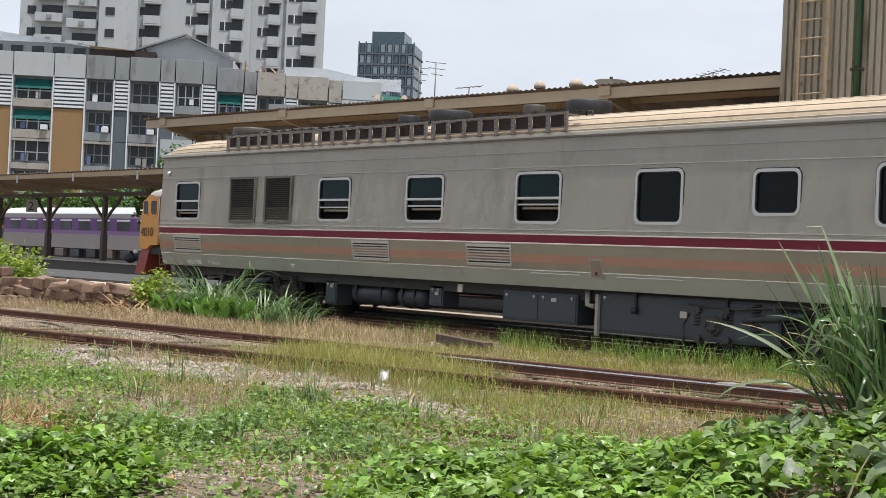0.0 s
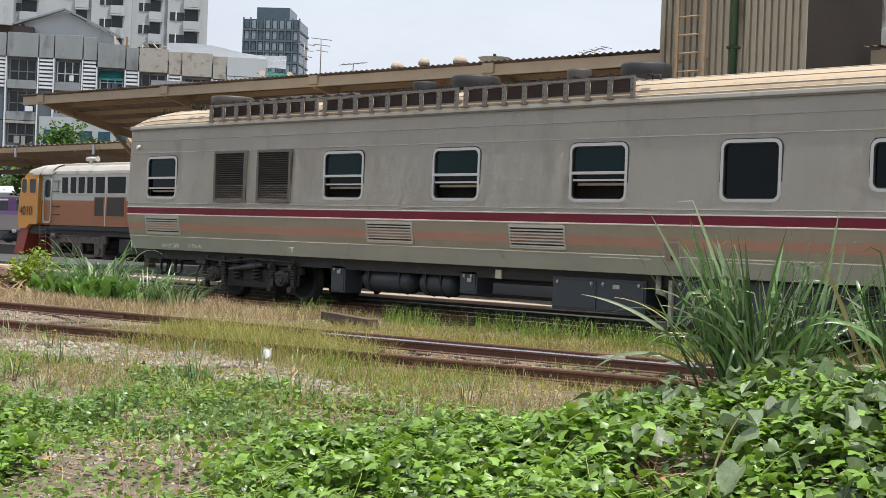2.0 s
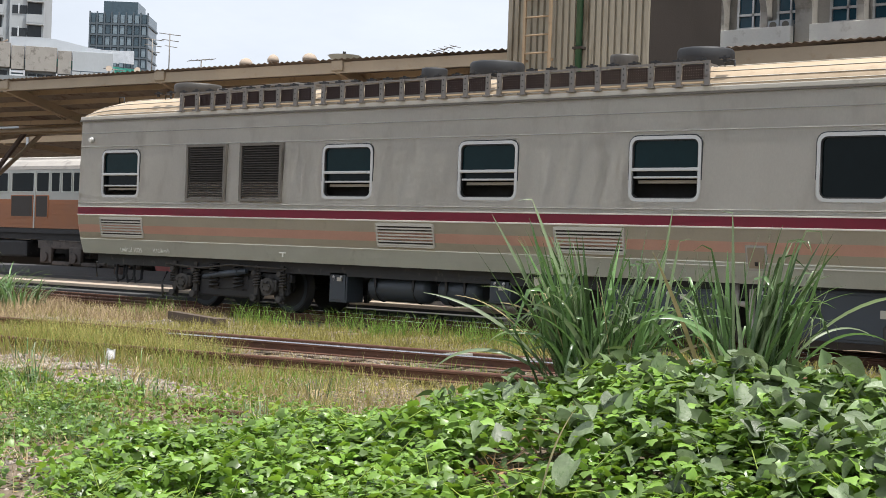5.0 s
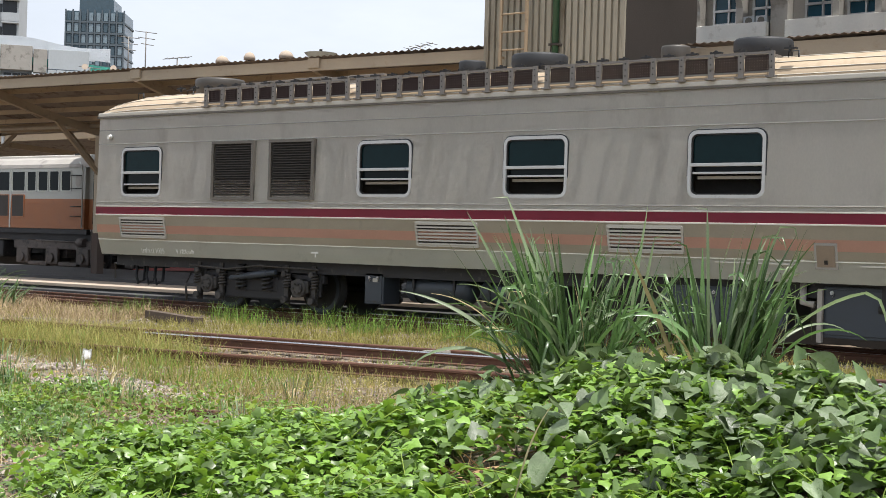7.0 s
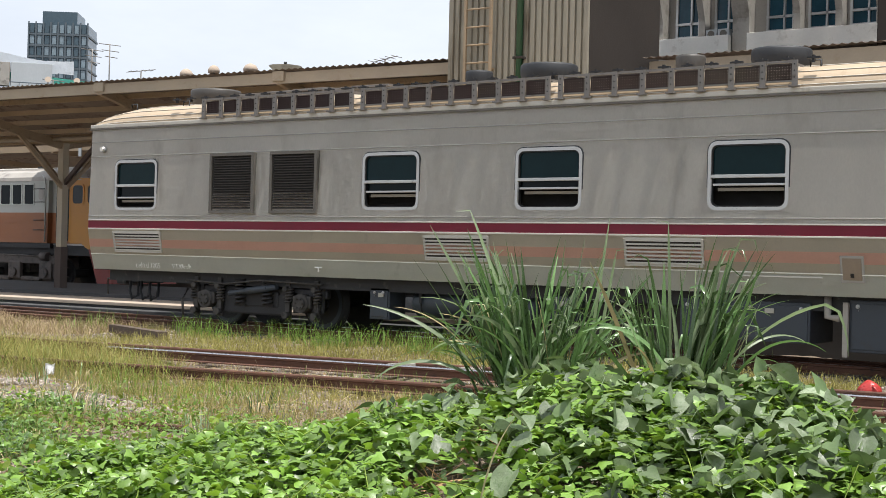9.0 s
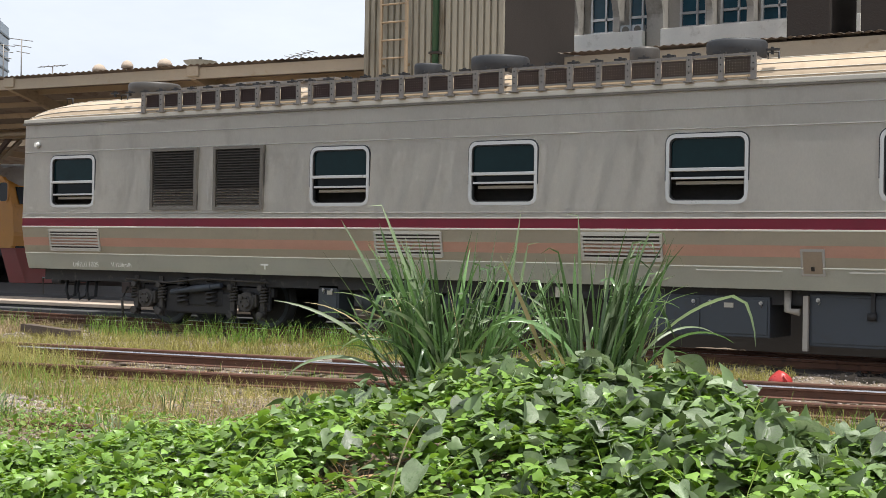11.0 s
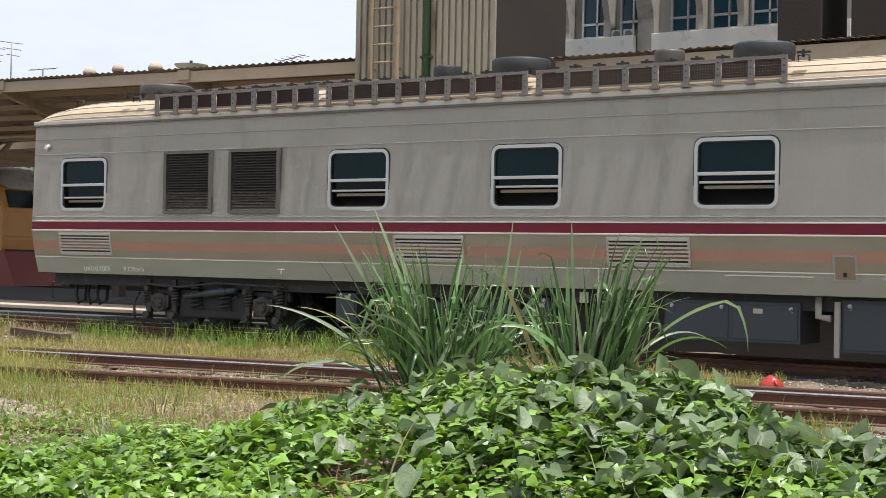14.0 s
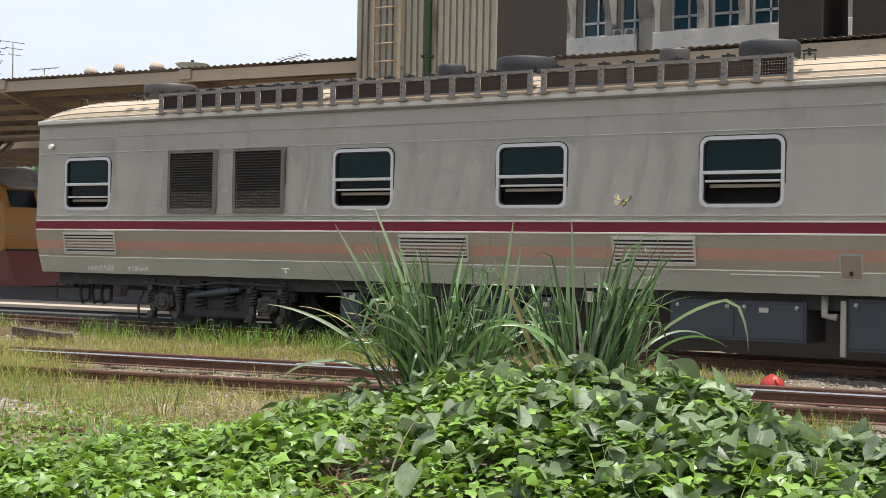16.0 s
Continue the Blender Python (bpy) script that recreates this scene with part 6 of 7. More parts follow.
for x, r in ((1.2, 0.2), (3.0, 0.2)):
    d = thing("satellite_dish", "white satellite dish on a low roof", "satellite dish", facing(-6.0 + x, 92.3) @ pose(0, 0, 11.15))
    bm = bmesh.new()
    tube(bm, [(0, -0.05, 0.8), (0, -0.1, 0.82), (0, -0.2, 0.85)], [0.1, r * 0.7, r], 16)
    part("reflector", bm, M_CONC_LIGHT, d)
    bm = bmesh.new()
    tube(bm, [(0, 0, 0), (0, 0, 0.8)], 0.05, 6)
    part("mast", bm, M_RACK, d)


def tree(x, y, z0, trunk_h, rx, rz, n, size, seed, yaw=0):
    rg = np.random.default_rng(seed)
    p = thing("tree", "leafy green tree behind the platforms", "tree", facing(x, y))
    bm = bmesh.new()
    tube(bm, [(0, 0, z0), (0.1, 0, trunk_h * 0.6), (0, 0.1, trunk_h)], [0.28, 0.22, 0.14], 8)
    for k in range(7):
        a = 0.9 * k
        tube(bm, [(0, 0, trunk_h * (0.7 + 0.04 * k)), (rx * 0.4 * math.cos(a), rx * 0.4 * math.sin(a), trunk_h + rz * 0.3), (rx * 0.75 * math.cos(a), rx * 0.75 * math.sin(a), trunk_h + rz * (0.5 + 0.1 * (k % 3)))], [0.1, 0.07, 0.02], 5)
    part("trunk", bm, M_SLEEPER, p)
    c = rg.normal(0, 1, (40, 3))
    c = c / np.linalg.norm(c, axis=1)[:, None] * rg.uniform(0.25, 1, (40, 1)) ** 0.5 * (rx, rx, rz)
    pts = c[rg.integers(0, 40, n)] + rg.normal(0, 0.17, (n, 3)) * (rx, rx, rz)
    pts[:, 2] += trunk_h + rz * 0.6
    scatter("crown", OVAL, OVAL_F, pts, turn_all(n, 0.9, rg), rg.uniform(size * 0.6, size, n), M_TREE, "", "", p)


OVAL = [(0, 0, 0), (0.26, 0.3, 0.02), (0.3, 0.6, 0.0), (0, 1.0, -0.1), (-0.3, 0.6, 0.0), (-0.26, 0.3, 0.02), (0, 0.5, -0.05)]
OVAL_F = [(6, 0, 1), (6, 1, 2), (6, 2, 3), (6, 3, 4), (6, 4, 5), (6, 5, 0)]
M_TREE = mat("tree_leaf", (0.07, 0.14, 0.03), 0.55, 0, 0.15, 2, 30, 0, island=0.4, trans=0.25, spec=0.3)
tree(-18.6, 100.0, 0, 5.4, 2.0, 1.9, 3500, 0.4, 5)
tree(-16.6, 103.0, 0, 5.0, 1.8, 1.6, 2500, 0.4, 6)
for k in range(9):
    tree(-36.0 + 3.4 * k, 112.0 + 2 * (k % 3), 0, 3.2, 2.4, 1.7 + 0.3 * (k % 2), 1500, 0.45, 20 + k)
for k in range(5):
    tree(-14.0 + 5.0 * k, 74.0 + 2 * (k % 2), 0, 3.0, 2.4, 1.6, 1300, 0.4, 40 + k)

# ---- plants and stones ----
rng = np.random.default_rng(11)
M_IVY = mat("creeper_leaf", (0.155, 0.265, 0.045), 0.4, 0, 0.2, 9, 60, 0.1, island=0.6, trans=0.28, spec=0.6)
M_IVY_DARK = mat("creeper_leaf_dark", (0.11, 0.19, 0.05), 0.36, 0, 0.2, 9, 60, 0.1, island=0.55, trans=0.2, spec=0.6)
M_BIGLEAF = mat("broad_leaf", (0.2, 0.255, 0.145), 0.4, 0, 0.25, 3, 14, 0.3, random=0.45, trans=0.2, spec=0.6, stain=(0.1, 0.165, 0.055), stain_at=0.52)
M_MIDLEAF = mat("vine_leaf", (0.125, 0.185, 0.072), 0.42, 0, 0.25, 9, 40, 0.2, island=0.55, trans=0.22, spec=0.6)
M_BLADE = mat("tall_grass_blade", (0.105, 0.185, 0.066), 0.3, 0, 0.2, 5, 60, 0.1, random=0.6, trans=0.22, spec=0.6)
M_BLADE_PALE = mat("pale_grass_blade", (0.21, 0.27, 0.15), 0.4, 0, 0.2, 5, 60, 0.1, random=0.3, trans=0.3, spec=0.5)
M_BLADE_DRY = mat("dry_blade", (0.36, 0.3, 0.16), 0.7, 0, 0.15, 5, 60, 0.1, random=0.2, trans=0.2)
M_GRASS = mat("short_grass", (0.28, 0.26, 0.085), 0.6, 0, 0.2, 2, 60, 0, island=0.4, trans=0.3, spec=0.25)
M_GRASS_GREEN = mat("green_grass", (0.15, 0.25, 0.05), 0.6, 0, 0.2, 2, 60, 0, island=0.4, trans=0.3, spec=0.25)
M_STRAW = mat("dry_grass", (0.5, 0.41, 0.25), 0.8, 0, 0.15, 2, 60, 0, island=0.35, trans=0.2)
M_WEED = mat("weed_leaf", (0.14, 0.24, 0.05), 0.55, 0, 0.2, 4, 60, 0, island=0.35, trans=0.3, spec=0.3)
M_STONES = mat("ballast_stone", (0.3, 0.255, 0.22), 0.9, 0, 0.25, 15, 90, 0.4, island=0.5)
M_DEAD = mat("dead_leaves", (0.34, 0.22, 0.11), 0.85, 0, 0.2, 6, 60, 0.2, island=0.3, trans=0.1)
M_CANNA = mat("canna_leaf", (0.115, 0.23, 0.05), 0.45, 0, 0.15, 4, 50, 0.1, random=0.25, trans=0.3, spec=0.4)
M_YELLOWGREEN = mat("young_leaf", (0.22, 0.3, 0.05), 0.5, 0, 0.15, 4, 50, 0.05, island=0.35, trans=0.35)


LOBED = [(0, 0.0, 0.0), (0.42, -0.12, -0.05), (0.55, 0.28, -0.1), (0.3, 0.52, -0.03), (0, 1.0, -0.16), (-0.3, 0.52, -0.03), (-0.55, 0.28, -0.1), (-0.42, -0.12, -0.05), (0, 0.35, 0.07)]
LOBED_F = [(8, 0, 1), (8, 1, 2), (8, 2, 3), (8, 3, 4), (8, 4, 5), (8, 5, 6), (8, 6, 7), (8, 7, 0)]
BLADE = [(-0.5, 0, 0), (0.5, 0, 0), (-0.38, 0.1, 0.45), (0.38, 0.1, 0.45), (-0.2, 0.42, 0.82), (0.2, 0.42, 0.82), (0, 0.85, 0.98)]
BLADE_F = [(0, 1, 3), (0, 3, 2), (2, 3, 5), (2, 5, 4), (4, 5, 6)]

def patchy(x, y, scale, seed):
    """Smooth noise in 0..1, for patches."""
    x, y = np.asarray(x) * scale + seed * 17.3, np.asarray(y) * scale - seed * 9.1
    v = np.sin(x * 1.7 + 1.3 * np.sin(y * 1.1)) + np.sin(y * 2.1 + 1.7 * np.sin(x * 0.9 + seed)) + 0.6 * np.sin(2.9 * x + 2.3 * y) + 0.5 * np.sin(4.7 * y - 3.9 * x + seed)
    return 0.5 + v / 5.0


def sown(n, x0, x1, y0, y1, keep, lift=0.0, rg=rng):
    x, y = rg.uniform(x0, x1, n), rg.uniform(y0, y1, n)
    k = rg.uniform(0, 1, n) < keep(x, y)
    x, y = x[k], y[k]
    return np.stack([x, y, ground_z(x, y) + lift], 1)


# creeper: small lobed leaves in layers over the mound and in the lower corner
def ivy_at(x, y):
    m = smoothstep(0.035, 0.12, mound(x, y)) * (0.55 + 0.6 * patchy(x, y, 1.3, 2))
    corner = smoothstep(1.1, 0.6, ((x + 7.25) / 1.0) ** 2 + ((y - 3.12 - 0.35 * (x + 7.25)) / 0.66) ** 2)
    strip = 0.04 * smoothstep(0.5, 0.62, patchy(x, y, 0.9, 5)) * smoothstep(-13, -9, x) * smoothstep(8.3, 6.8, y)
    bare = np.minimum(np.hypot((x + 3.42) / 1.4, y - 5.42) - 0.1, np.hypot((x + 3.4) / 1.6, y - 4.95) - 0.04)
    return np.clip(np.maximum(np.maximum(m, corner), strip), 0, 1) * np.clip(smoothstep(0.0, 0.2, bare), 0.04, 1)


def heaped(x, y):
    """How far the creeper stands above the soil: hummocks with deep pockets between."""
    return 0.02 + 0.1 * smoothstep(0.3, 0.72, patchy(x, y, 3.1, 31)) + 0.05 * smoothstep(0.35, 0.65, patchy(x, y, 8.0, 33))


# three layers from low to high, the lowest in the darker green
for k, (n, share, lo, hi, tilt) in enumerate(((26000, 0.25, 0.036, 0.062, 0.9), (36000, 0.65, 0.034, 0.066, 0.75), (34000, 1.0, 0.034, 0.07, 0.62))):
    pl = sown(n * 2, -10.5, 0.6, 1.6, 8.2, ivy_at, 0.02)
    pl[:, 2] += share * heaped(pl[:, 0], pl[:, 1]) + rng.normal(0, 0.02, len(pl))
    scatter("creeper_leaves", LOBED, LOBED_F, pl, turn_all(len(pl), tilt, rng), rng.uniform(lo, hi, len(pl)), (M_IVY_DARK, M_IVY, M_IVY)[k], "dense green creeper with small lobed leaves", "creeper")
# dry straw showing through where the creeper is thin
pl = sown(5000, -4.6, -2.2, 4.3, 6.1, lambda x, y: smoothstep(0.28, 0.0, np.minimum(np.hypot((x + 3.42) / 1.4, y - 5.42), np.hypot((x + 3.4) / 1.6, y - 4.95) + 0.06)), 0.04)
scatter("dry_straw", [(-0.02, 0, 0), (0.02, 0, 0), (0.02, 0.6, 0.05), (-0.02, 0.6, 0.05), (0, 1.0, 0.0)], [(0, 1, 2), (0, 2, 3), (3, 2, 4)], pl, turn_all(len(pl), 1.3, rng), rng.uniform(0.06, 0.2, len(pl)), M_DEAD, "patch of dry brown straw between creepers", "straw")
# thin wandering stems
bm = bmesh.new()
for k in range(170):
    x, y = rng.uniform(-6, 0), rng.uniform(3.6, 7.2)
    if ivy_at(np.array(x), np.array(y)) < 0.4:
        continue
    a, pts = rng.uniform(0, 6.28), []
    for i in range(7):
        pts.append((x, y, float(ground_z(x, y)) + float(heaped(x, y)) + rng.uniform(0.0, 0.07)))
        a += rng.normal(0, 0.5)
        x, y = x + 0.13 * math.cos(a), y + 0.13 * math.sin(a)
    tube(bm, pts, 0.0035, 3, 0, False)
tagged(part("creeper_stems", bm, M_YELLOWGREEN), "thin pale creeper stems over the leaves", "creeper", kind="stuff")


# broad heart-shaped leaves on the upper mound, each on its stalk
def heart_mesh(fold, droop, wave):
    """A broad heart-shaped leaf: blade folded along its midrib and cupped, tip drooping, wavy edge, thin stalk."""
    bm = bmesh.new()
    n, rows_ = 9, []
    for i in range(n + 1):
        u = i / n
        y = 1.15 * u - 0.12
        half = 0.52 * math.sin(math.pi * min(1.0, 0.16 + 0.84 * u)) ** 0.75 * (1 - 0.25 * u) + 0.004
        row = []
        for j in range(-3, 4):
            v = j / 3
            back = -0.16 * (1 - u) ** 3 * abs(v) * (1 if abs(v) < 0.9 else 0.6)
            z = fold * abs(v) ** 1.4 * half - droop * max(0.0, y) ** 2 + wave * math.sin(6.5 * u + 2.4 * v) * abs(v)
            row.append(bm.verts.new((v * half, y + back, z)))
        rows_.append(row)
    for p, q in zip(rows_, rows_[1:]):
        for j in range(6):
            bm.faces.new((p[j], p[j + 1], q[j + 1], q[j]))
    tube(bm, [(0, -0.05, -0.01), (0, -0.3, -0.3), (0, -0.38, -0.95)], 0.018, 3, 0, False)
    me = bpy.data.meshes.new("leaf")
    bm.to_mesh(me)
    bm.free()
    me.shade_smooth()
    me.materials.append(M_BIGLEAF)
    return me


hearts = [heart_mesh(*q) for q in ((0.35, 0.25, 0.05), (0.6, 0.5, 0.08), (0.15, 0.42, 0.1), (0.75, 0.2, 0.06), (-0.25, 0.5, 0.09))]
vine = thing("broad_leaf_vine", "broad heart-shaped vine leaves over a green mound", "vine", kind="")
cnt = 0
while cnt < 295:
    x, y = rng.uniform(-5.0, 0.2), rng.uniform(4.4, 7.2)
    w = mound(x, y)
    want = smoothstep(0.3, 0.5, w) * (0.1 + 0.9 * smoothstep(-3.6, -2.2, x)) * smoothstep(4.4, 5.4, y) + 0.7 * smoothstep(5.7, 6.2, y) * smoothstep(0.3, 0.5, w)
    if rng.uniform() > want:
        continue
    cnt += 1
    lf = new("leaf", hearts[rng.integers(5)])
    lf.parent = vine
    s = rng.uniform(0.075, 0.135)
    # most blades hang outwards and down on the side towards the light
    lf.matrix_basis = pose(x, y, float(ground_z(x, y)) + float(heaped(x, y)) + rng.uniform(0.03, 0.1), rng.normal(-30, 24), rng.normal(0, 24), rng.uniform(0, 360) if cnt % 3 else rng.normal(205, 45)) @ Matrix.Scale(s, 4)


HEART = [(0, 0, 0), (0.24, -0.2, 0.06), (0.46, -0.08, 0.1), (0.48, 0.22, 0.08), (0.34, 0.45, 0.04), (0, 1.02, -0.25), (-0.34, 0.45, 0.04), (-0.48, 0.22, 0.08), (-0.46, -0.08, 0.1), (-0.24, -0.2, 0.06), (0, 0.35, -0.06)]
HEART_F = [(10, k, (k + 1) % 10) for k in range(10)]
pl = sown(12000, -5.2, 0.6, 4.0, 7.4, lambda x, y: 0.36 * smoothstep(0.22, 0.45, mound(x, y)) * (0.2 + 0.8 * smoothstep(-3.8, -2.2, x)) * smoothstep(4.2, 5.4, y) + 0.25 * smoothstep(5.6, 6.2, y) * smoothstep(0.3, 0.5, mound(x, y)), 0.04)
pl[:, 2] += heaped(pl[:, 0], pl[:, 1]) + rng.normal(0, 0.03, len(pl))
scatter("vine_leaves", HEART, HEART_F, pl, turn_all(len(pl), 0.75, rng), rng.uniform(0.05, 0.105, len(pl)), M_MIDLEAF, "mid-sized heart-shaped leaves over the mound", "creeper")


# tall grass clumps
def blade_mesh(height, bend, width, seed, kink=0.0):
    """One long leaf: tapered, folded along the middle, arching over; kink bends the tip sharply down."""
    rg = random.Random(seed)
    bm = bmesh.new()
    n, rows_ = 11, []
    x = z = 0.0
    a = rg.uniform(0.02, 0.16)
    for i in range(n + 1):
        u = i / n
        w = width * (0.55 + 0.45 * min(1, u * 3)) * (1 - u ** 2.2) + 0.0008
        c, s = math.cos(a), math.sin(a)
        rows_.append([bm.verts.new((x + dx * 0, yy, z + dz)) for yy, dx, dz in ((-w, 0, 0.25 * w), (0, 0, -0.15 * w), (w, 0, 0.25 * w))])
        step = height / n
        x, z = x + step * math.sin(a), z + step * math.cos(a)
        a += bend / n * (0.4 + 1.6 * u) + (kink if kink and abs(u - 0.74) < 0.05 else 0)
    for p, q in zip(rows_, rows_[1:]):
        bm.faces.new((p[0], p[1], q[1], q[0])), bm.faces.new((p[1], p[2], q[2], q[1]))
    me = bpy.data.meshes.new("blade")
    bm.to_mesh(me)
    bm.free()
    me.shade_smooth()
    return me


def grass_clump(name, label, x, y, n, height, spread, seed, width=0.011, mats=(M_BLADE, M_BLADE_DRY), dry=0.08, base=None, bends=(0.1, 0.25, 0.4, 0.7, 1.2, 1.9, 2.4)):
    rg = random.Random(seed)
    z = float(ground_z(x, y)) - 0.03 if base is None else base
    c = thing(name, label, "grass", pose(x, y, z))
    shapes = []
    for k in range(26):
        me = blade_mesh(height * rg.uniform(0.55, 1.0), rg.choice(bends), width * rg.uniform(0.7, 1.25), seed * 31 + k, rg.choice((0, 0, 0, 1.6, 2.2)))
        me.materials.append(mats[1] if rg.random() < dry else (mats[0] if rg.random() < 0.82 else M_BLADE_PALE))
        shapes.append(me)
    for k in range(n):
        b = new("blade", rg.choice(shapes))
        b.parent = c
        yaw = rg.uniform(0, 360)
        r = spread * math.sqrt(rg.random())
        s = rg.uniform(0.75, 1.05)
        b.matrix_basis = pose(r * math.cos(radians(yaw)), r * math.sin(radians(yaw)), 0, 0, rg.uniform(0, 16), yaw + rg.uniform(-40, 40)) @ Matrix.Scale(s, 4)
    return c


def reed_mesh(length, lean, bend, width, twist, kink_at, kink):
    """A stiff strap leaf: it leans, arches a little, turns on itself, and its tip may be snapped and hang down."""
    bm = bmesh.new()
    n, rows_ = 16, []
    p, a = Vector((0, 0, 0)), lean
    for i in range(n + 1):
        u = i / n
        w = width * (0.6 + 0.4 * min(1, u * 3)) * (1 - max(0.0, (u - 0.6) / 0.4) ** 1.6) + 0.001
        w = max(w, 0.001)
        d, up = Vector((math.sin(a), 0, math.cos(a))), Vector((math.cos(a), 0, -math.sin(a)))
        tw = twist * (0.35 + u)
        side = math.cos(tw) * Vector((0, 1, 0)) + math.sin(tw) * up
        keel = d.cross(side)
        rows_.append([bm.verts.new(q) for q in (p - w * side + 0.3 * w * keel, p, p + w * side + 0.3 * w * keel)])
        p = p + d * (length / n)
        a += bend / n * (0.3 + 1.4 * u)
        if kink and kink_at <= u < kink_at + 2.2 / n:
            a += kink / 2
    for r, q in zip(rows_, rows_[1:]):
        bm.faces.new((r[0], r[1], q[1], q[0])), bm.faces.new((r[1], r[2], q[2], q[1]))
    me = bpy.data.meshes.new("blade")
    bm.to_mesh(me)
    bm.free()
    me.shade_smooth()
    return me


def reed_clump(x, y, n, height, spread, seed, drift, heroes):
    """A clump of stiff blades, many with snapped tips. drift: degrees by which it fans out along u, to which side more."""
    rg = random.Random(seed)
    c = thing("tall_grass", "tall clump of stiff green grass with snapped tips", "grass", pose(x, y, float(ground_z(x, y)) - 0.02, 0, 0, 32))
    for k in range(n):
        off = rg.gauss(0, 0.5)
        lean = abs(rg.gauss(0, 13)) + 2
        yaw = rg.choice((0, 180, 180 if drift < 0 else 0)) + rg.gauss(0, 38)
        out = 1 if abs((yaw + 90) % 360 - 90) < 90 else -1
        snapped, arching = rg.random() < 0.5, rg.random() < 0.17
        ln = height * rg.uniform(0.55, 1.0) * (0.95 if arching else 1)
        me = reed_mesh(ln, radians(lean + (5 if arching else 0)), (rg.uniform(1.0, 2.1) if arching else rg.uniform(0.0, 0.45)), rg.uniform(0.006, 0.0145), rg.uniform(-1.1, 1.1), rg.uniform(0.55, 0.8), rg.uniform(1.7, 2.8) if snapped and not arching else 0)
        me.materials.append(M_BLADE_DRY if rg.random() < 0.05 else M_BLADE_PALE if rg.random() < 0.22 else M_BLADE)
        b = new("blade", me)
        b.parent = c
        b.matrix_basis = pose(spread * (0.6 * out * rg.random() + off * 0.6), rg.gauss(0, 0.09), 0, 0, 0, yaw)
    for u, side, lean, ln, bend, at, kink in heroes:
        me = reed_mesh(ln, radians(lean), bend, 0.0125, 0.8, at, kink)
        me.materials.append(M_BLADE if ln < 0.8 else M_BLADE_PALE)
        b = new("blade", me)
        b.parent = c
        b.matrix_basis = pose(u, -0.05, 0, 0, 0, 0 if side > 0 else 180)
    return c


# the long single leaves: place along the clump, side, lean, length, arch, place and angle of the snap
reed_clump(-3.92, 6.6, 250, 1.08, 0.27, 3, -1, ((0.02, -1, 18, 1.3, 0.1, 0.82, 2.5), (-0.1, -1, 38, 1.1, 0.9, 0, 0), (-0.1, -1, 42, 0.95, 1.9, 0, 0), (0.24, 1, 7, 1.14, 0.0, 0.88, 2.6), (0.27, 1, 9, 1.02, 0.0, 0.84, 2.4), (-0.05, -1, 26, 1.2, 0.1, 0, 0)))
reed_clump(-3.1, 6.68, 120, 1.03, 0.19, 8, 1, ((-0.04, -1, 2, 1.1, 0.0, 0.86, 2.8), (0.0, 1, 16, 1.14, 0.1, 0.76, 2.5), (0.08, 1, 28, 1.25, 1.6, 0.66, 1.2), (0.02, 1, 12, 1.04, 0.0, 0.8, 2.2)))
dry = new("dry_stalk", blade_mesh(0.4, 0.4, 0.03, 77))
dry.data.materials.append(M_BLADE_DRY)
dry.matrix_basis = pose(-2.95, 4.62, 0.22, 0, 4, 40)
tagged(dry, "single dry brown leaf standing in the creeper", "leaf")

# short grass, straw and weeds over the yard
def gravel(x, y):
    """Two patches where the ballast lies bare."""
    a = ((x + 14.4 + 0.6 * np.sin(2 * y)) / 3.6) ** 2 + ((y - 8.5 - 0.1 * (x + 14.4)) / 0.85) ** 2
    b = ((x + 9.9) / 1.2) ** 2 + ((y - 8.35) / 0.6) ** 2
    c = ((x + 24.0) / 4.0) ** 2 + ((y - 9.0) / 0.6) ** 2
    return np.maximum(np.maximum(smoothstep(1.3, 0.6, a), smoothstep(1.3, 0.6, b)), smoothstep(1.3, 0.6, c))


def lawn(x, y):
    """Yellow-green grass: thick before and between the rails, bare where stones lie."""
    near = smoothstep(7.2, 8.6, y) * smoothstep(11.6, 10.6, y - 0.18 * (x + 10)) * smoothstep(-13.5, -11.0, x) * (0.35 + 0.8 * patchy(x, y, 0.55, 1))
    far = smoothstep(13.6, 14.0, y - 0.16 * (x + 9)) * smoothstep(16.3, 15.9, y) * smoothstep(-18.5, -14.5, x) * (0.6 + 0.5 * patchy(x, y, 0.5, 7))
    left = 0.45 * smoothstep(0.45, 0.6, patchy(x, y, 0.5, 3)) * smoothstep(3.0, 5.0, y)
    return np.clip(np.maximum(np.maximum(near, far), left), 0, 1) * (1 - smoothstep(0.05, 0.2, mound(x, y))) * (1 - 0.85 * gravel(x, y))


def blades(name, label, n, x0, x1, y0, y1, keep, lo, hi, width, material, tilt=0.35, lean=0.5):
    pl = sown(n, x0, x1, y0, y1, keep, -0.01)
    h = rng.uniform(lo, hi, len(pl))
    size = np.stack([np.full(len(pl), width), h * lean, h], 1)
    T = turn_all(len(pl), tilt, rng)
    tv = np.asarray(BLADE)
    v = np.einsum("nij,nmj->nmi", T, tv[None] * size[:, None, :]) + pl[:, None, :]
    f = (np.arange(len(pl))[:, None, None] * len(tv) + np.asarray(BLADE_F)[None]).reshape(-1, 3)
    me = bpy.data.meshes.new(name)
    me.from_pydata(v.reshape(-1, 3).tolist(), [], f.tolist())
    me.shade_smooth()
    me.materials.append(material)
    return tagged(new(name, me), label, "grass", kind="stuff")


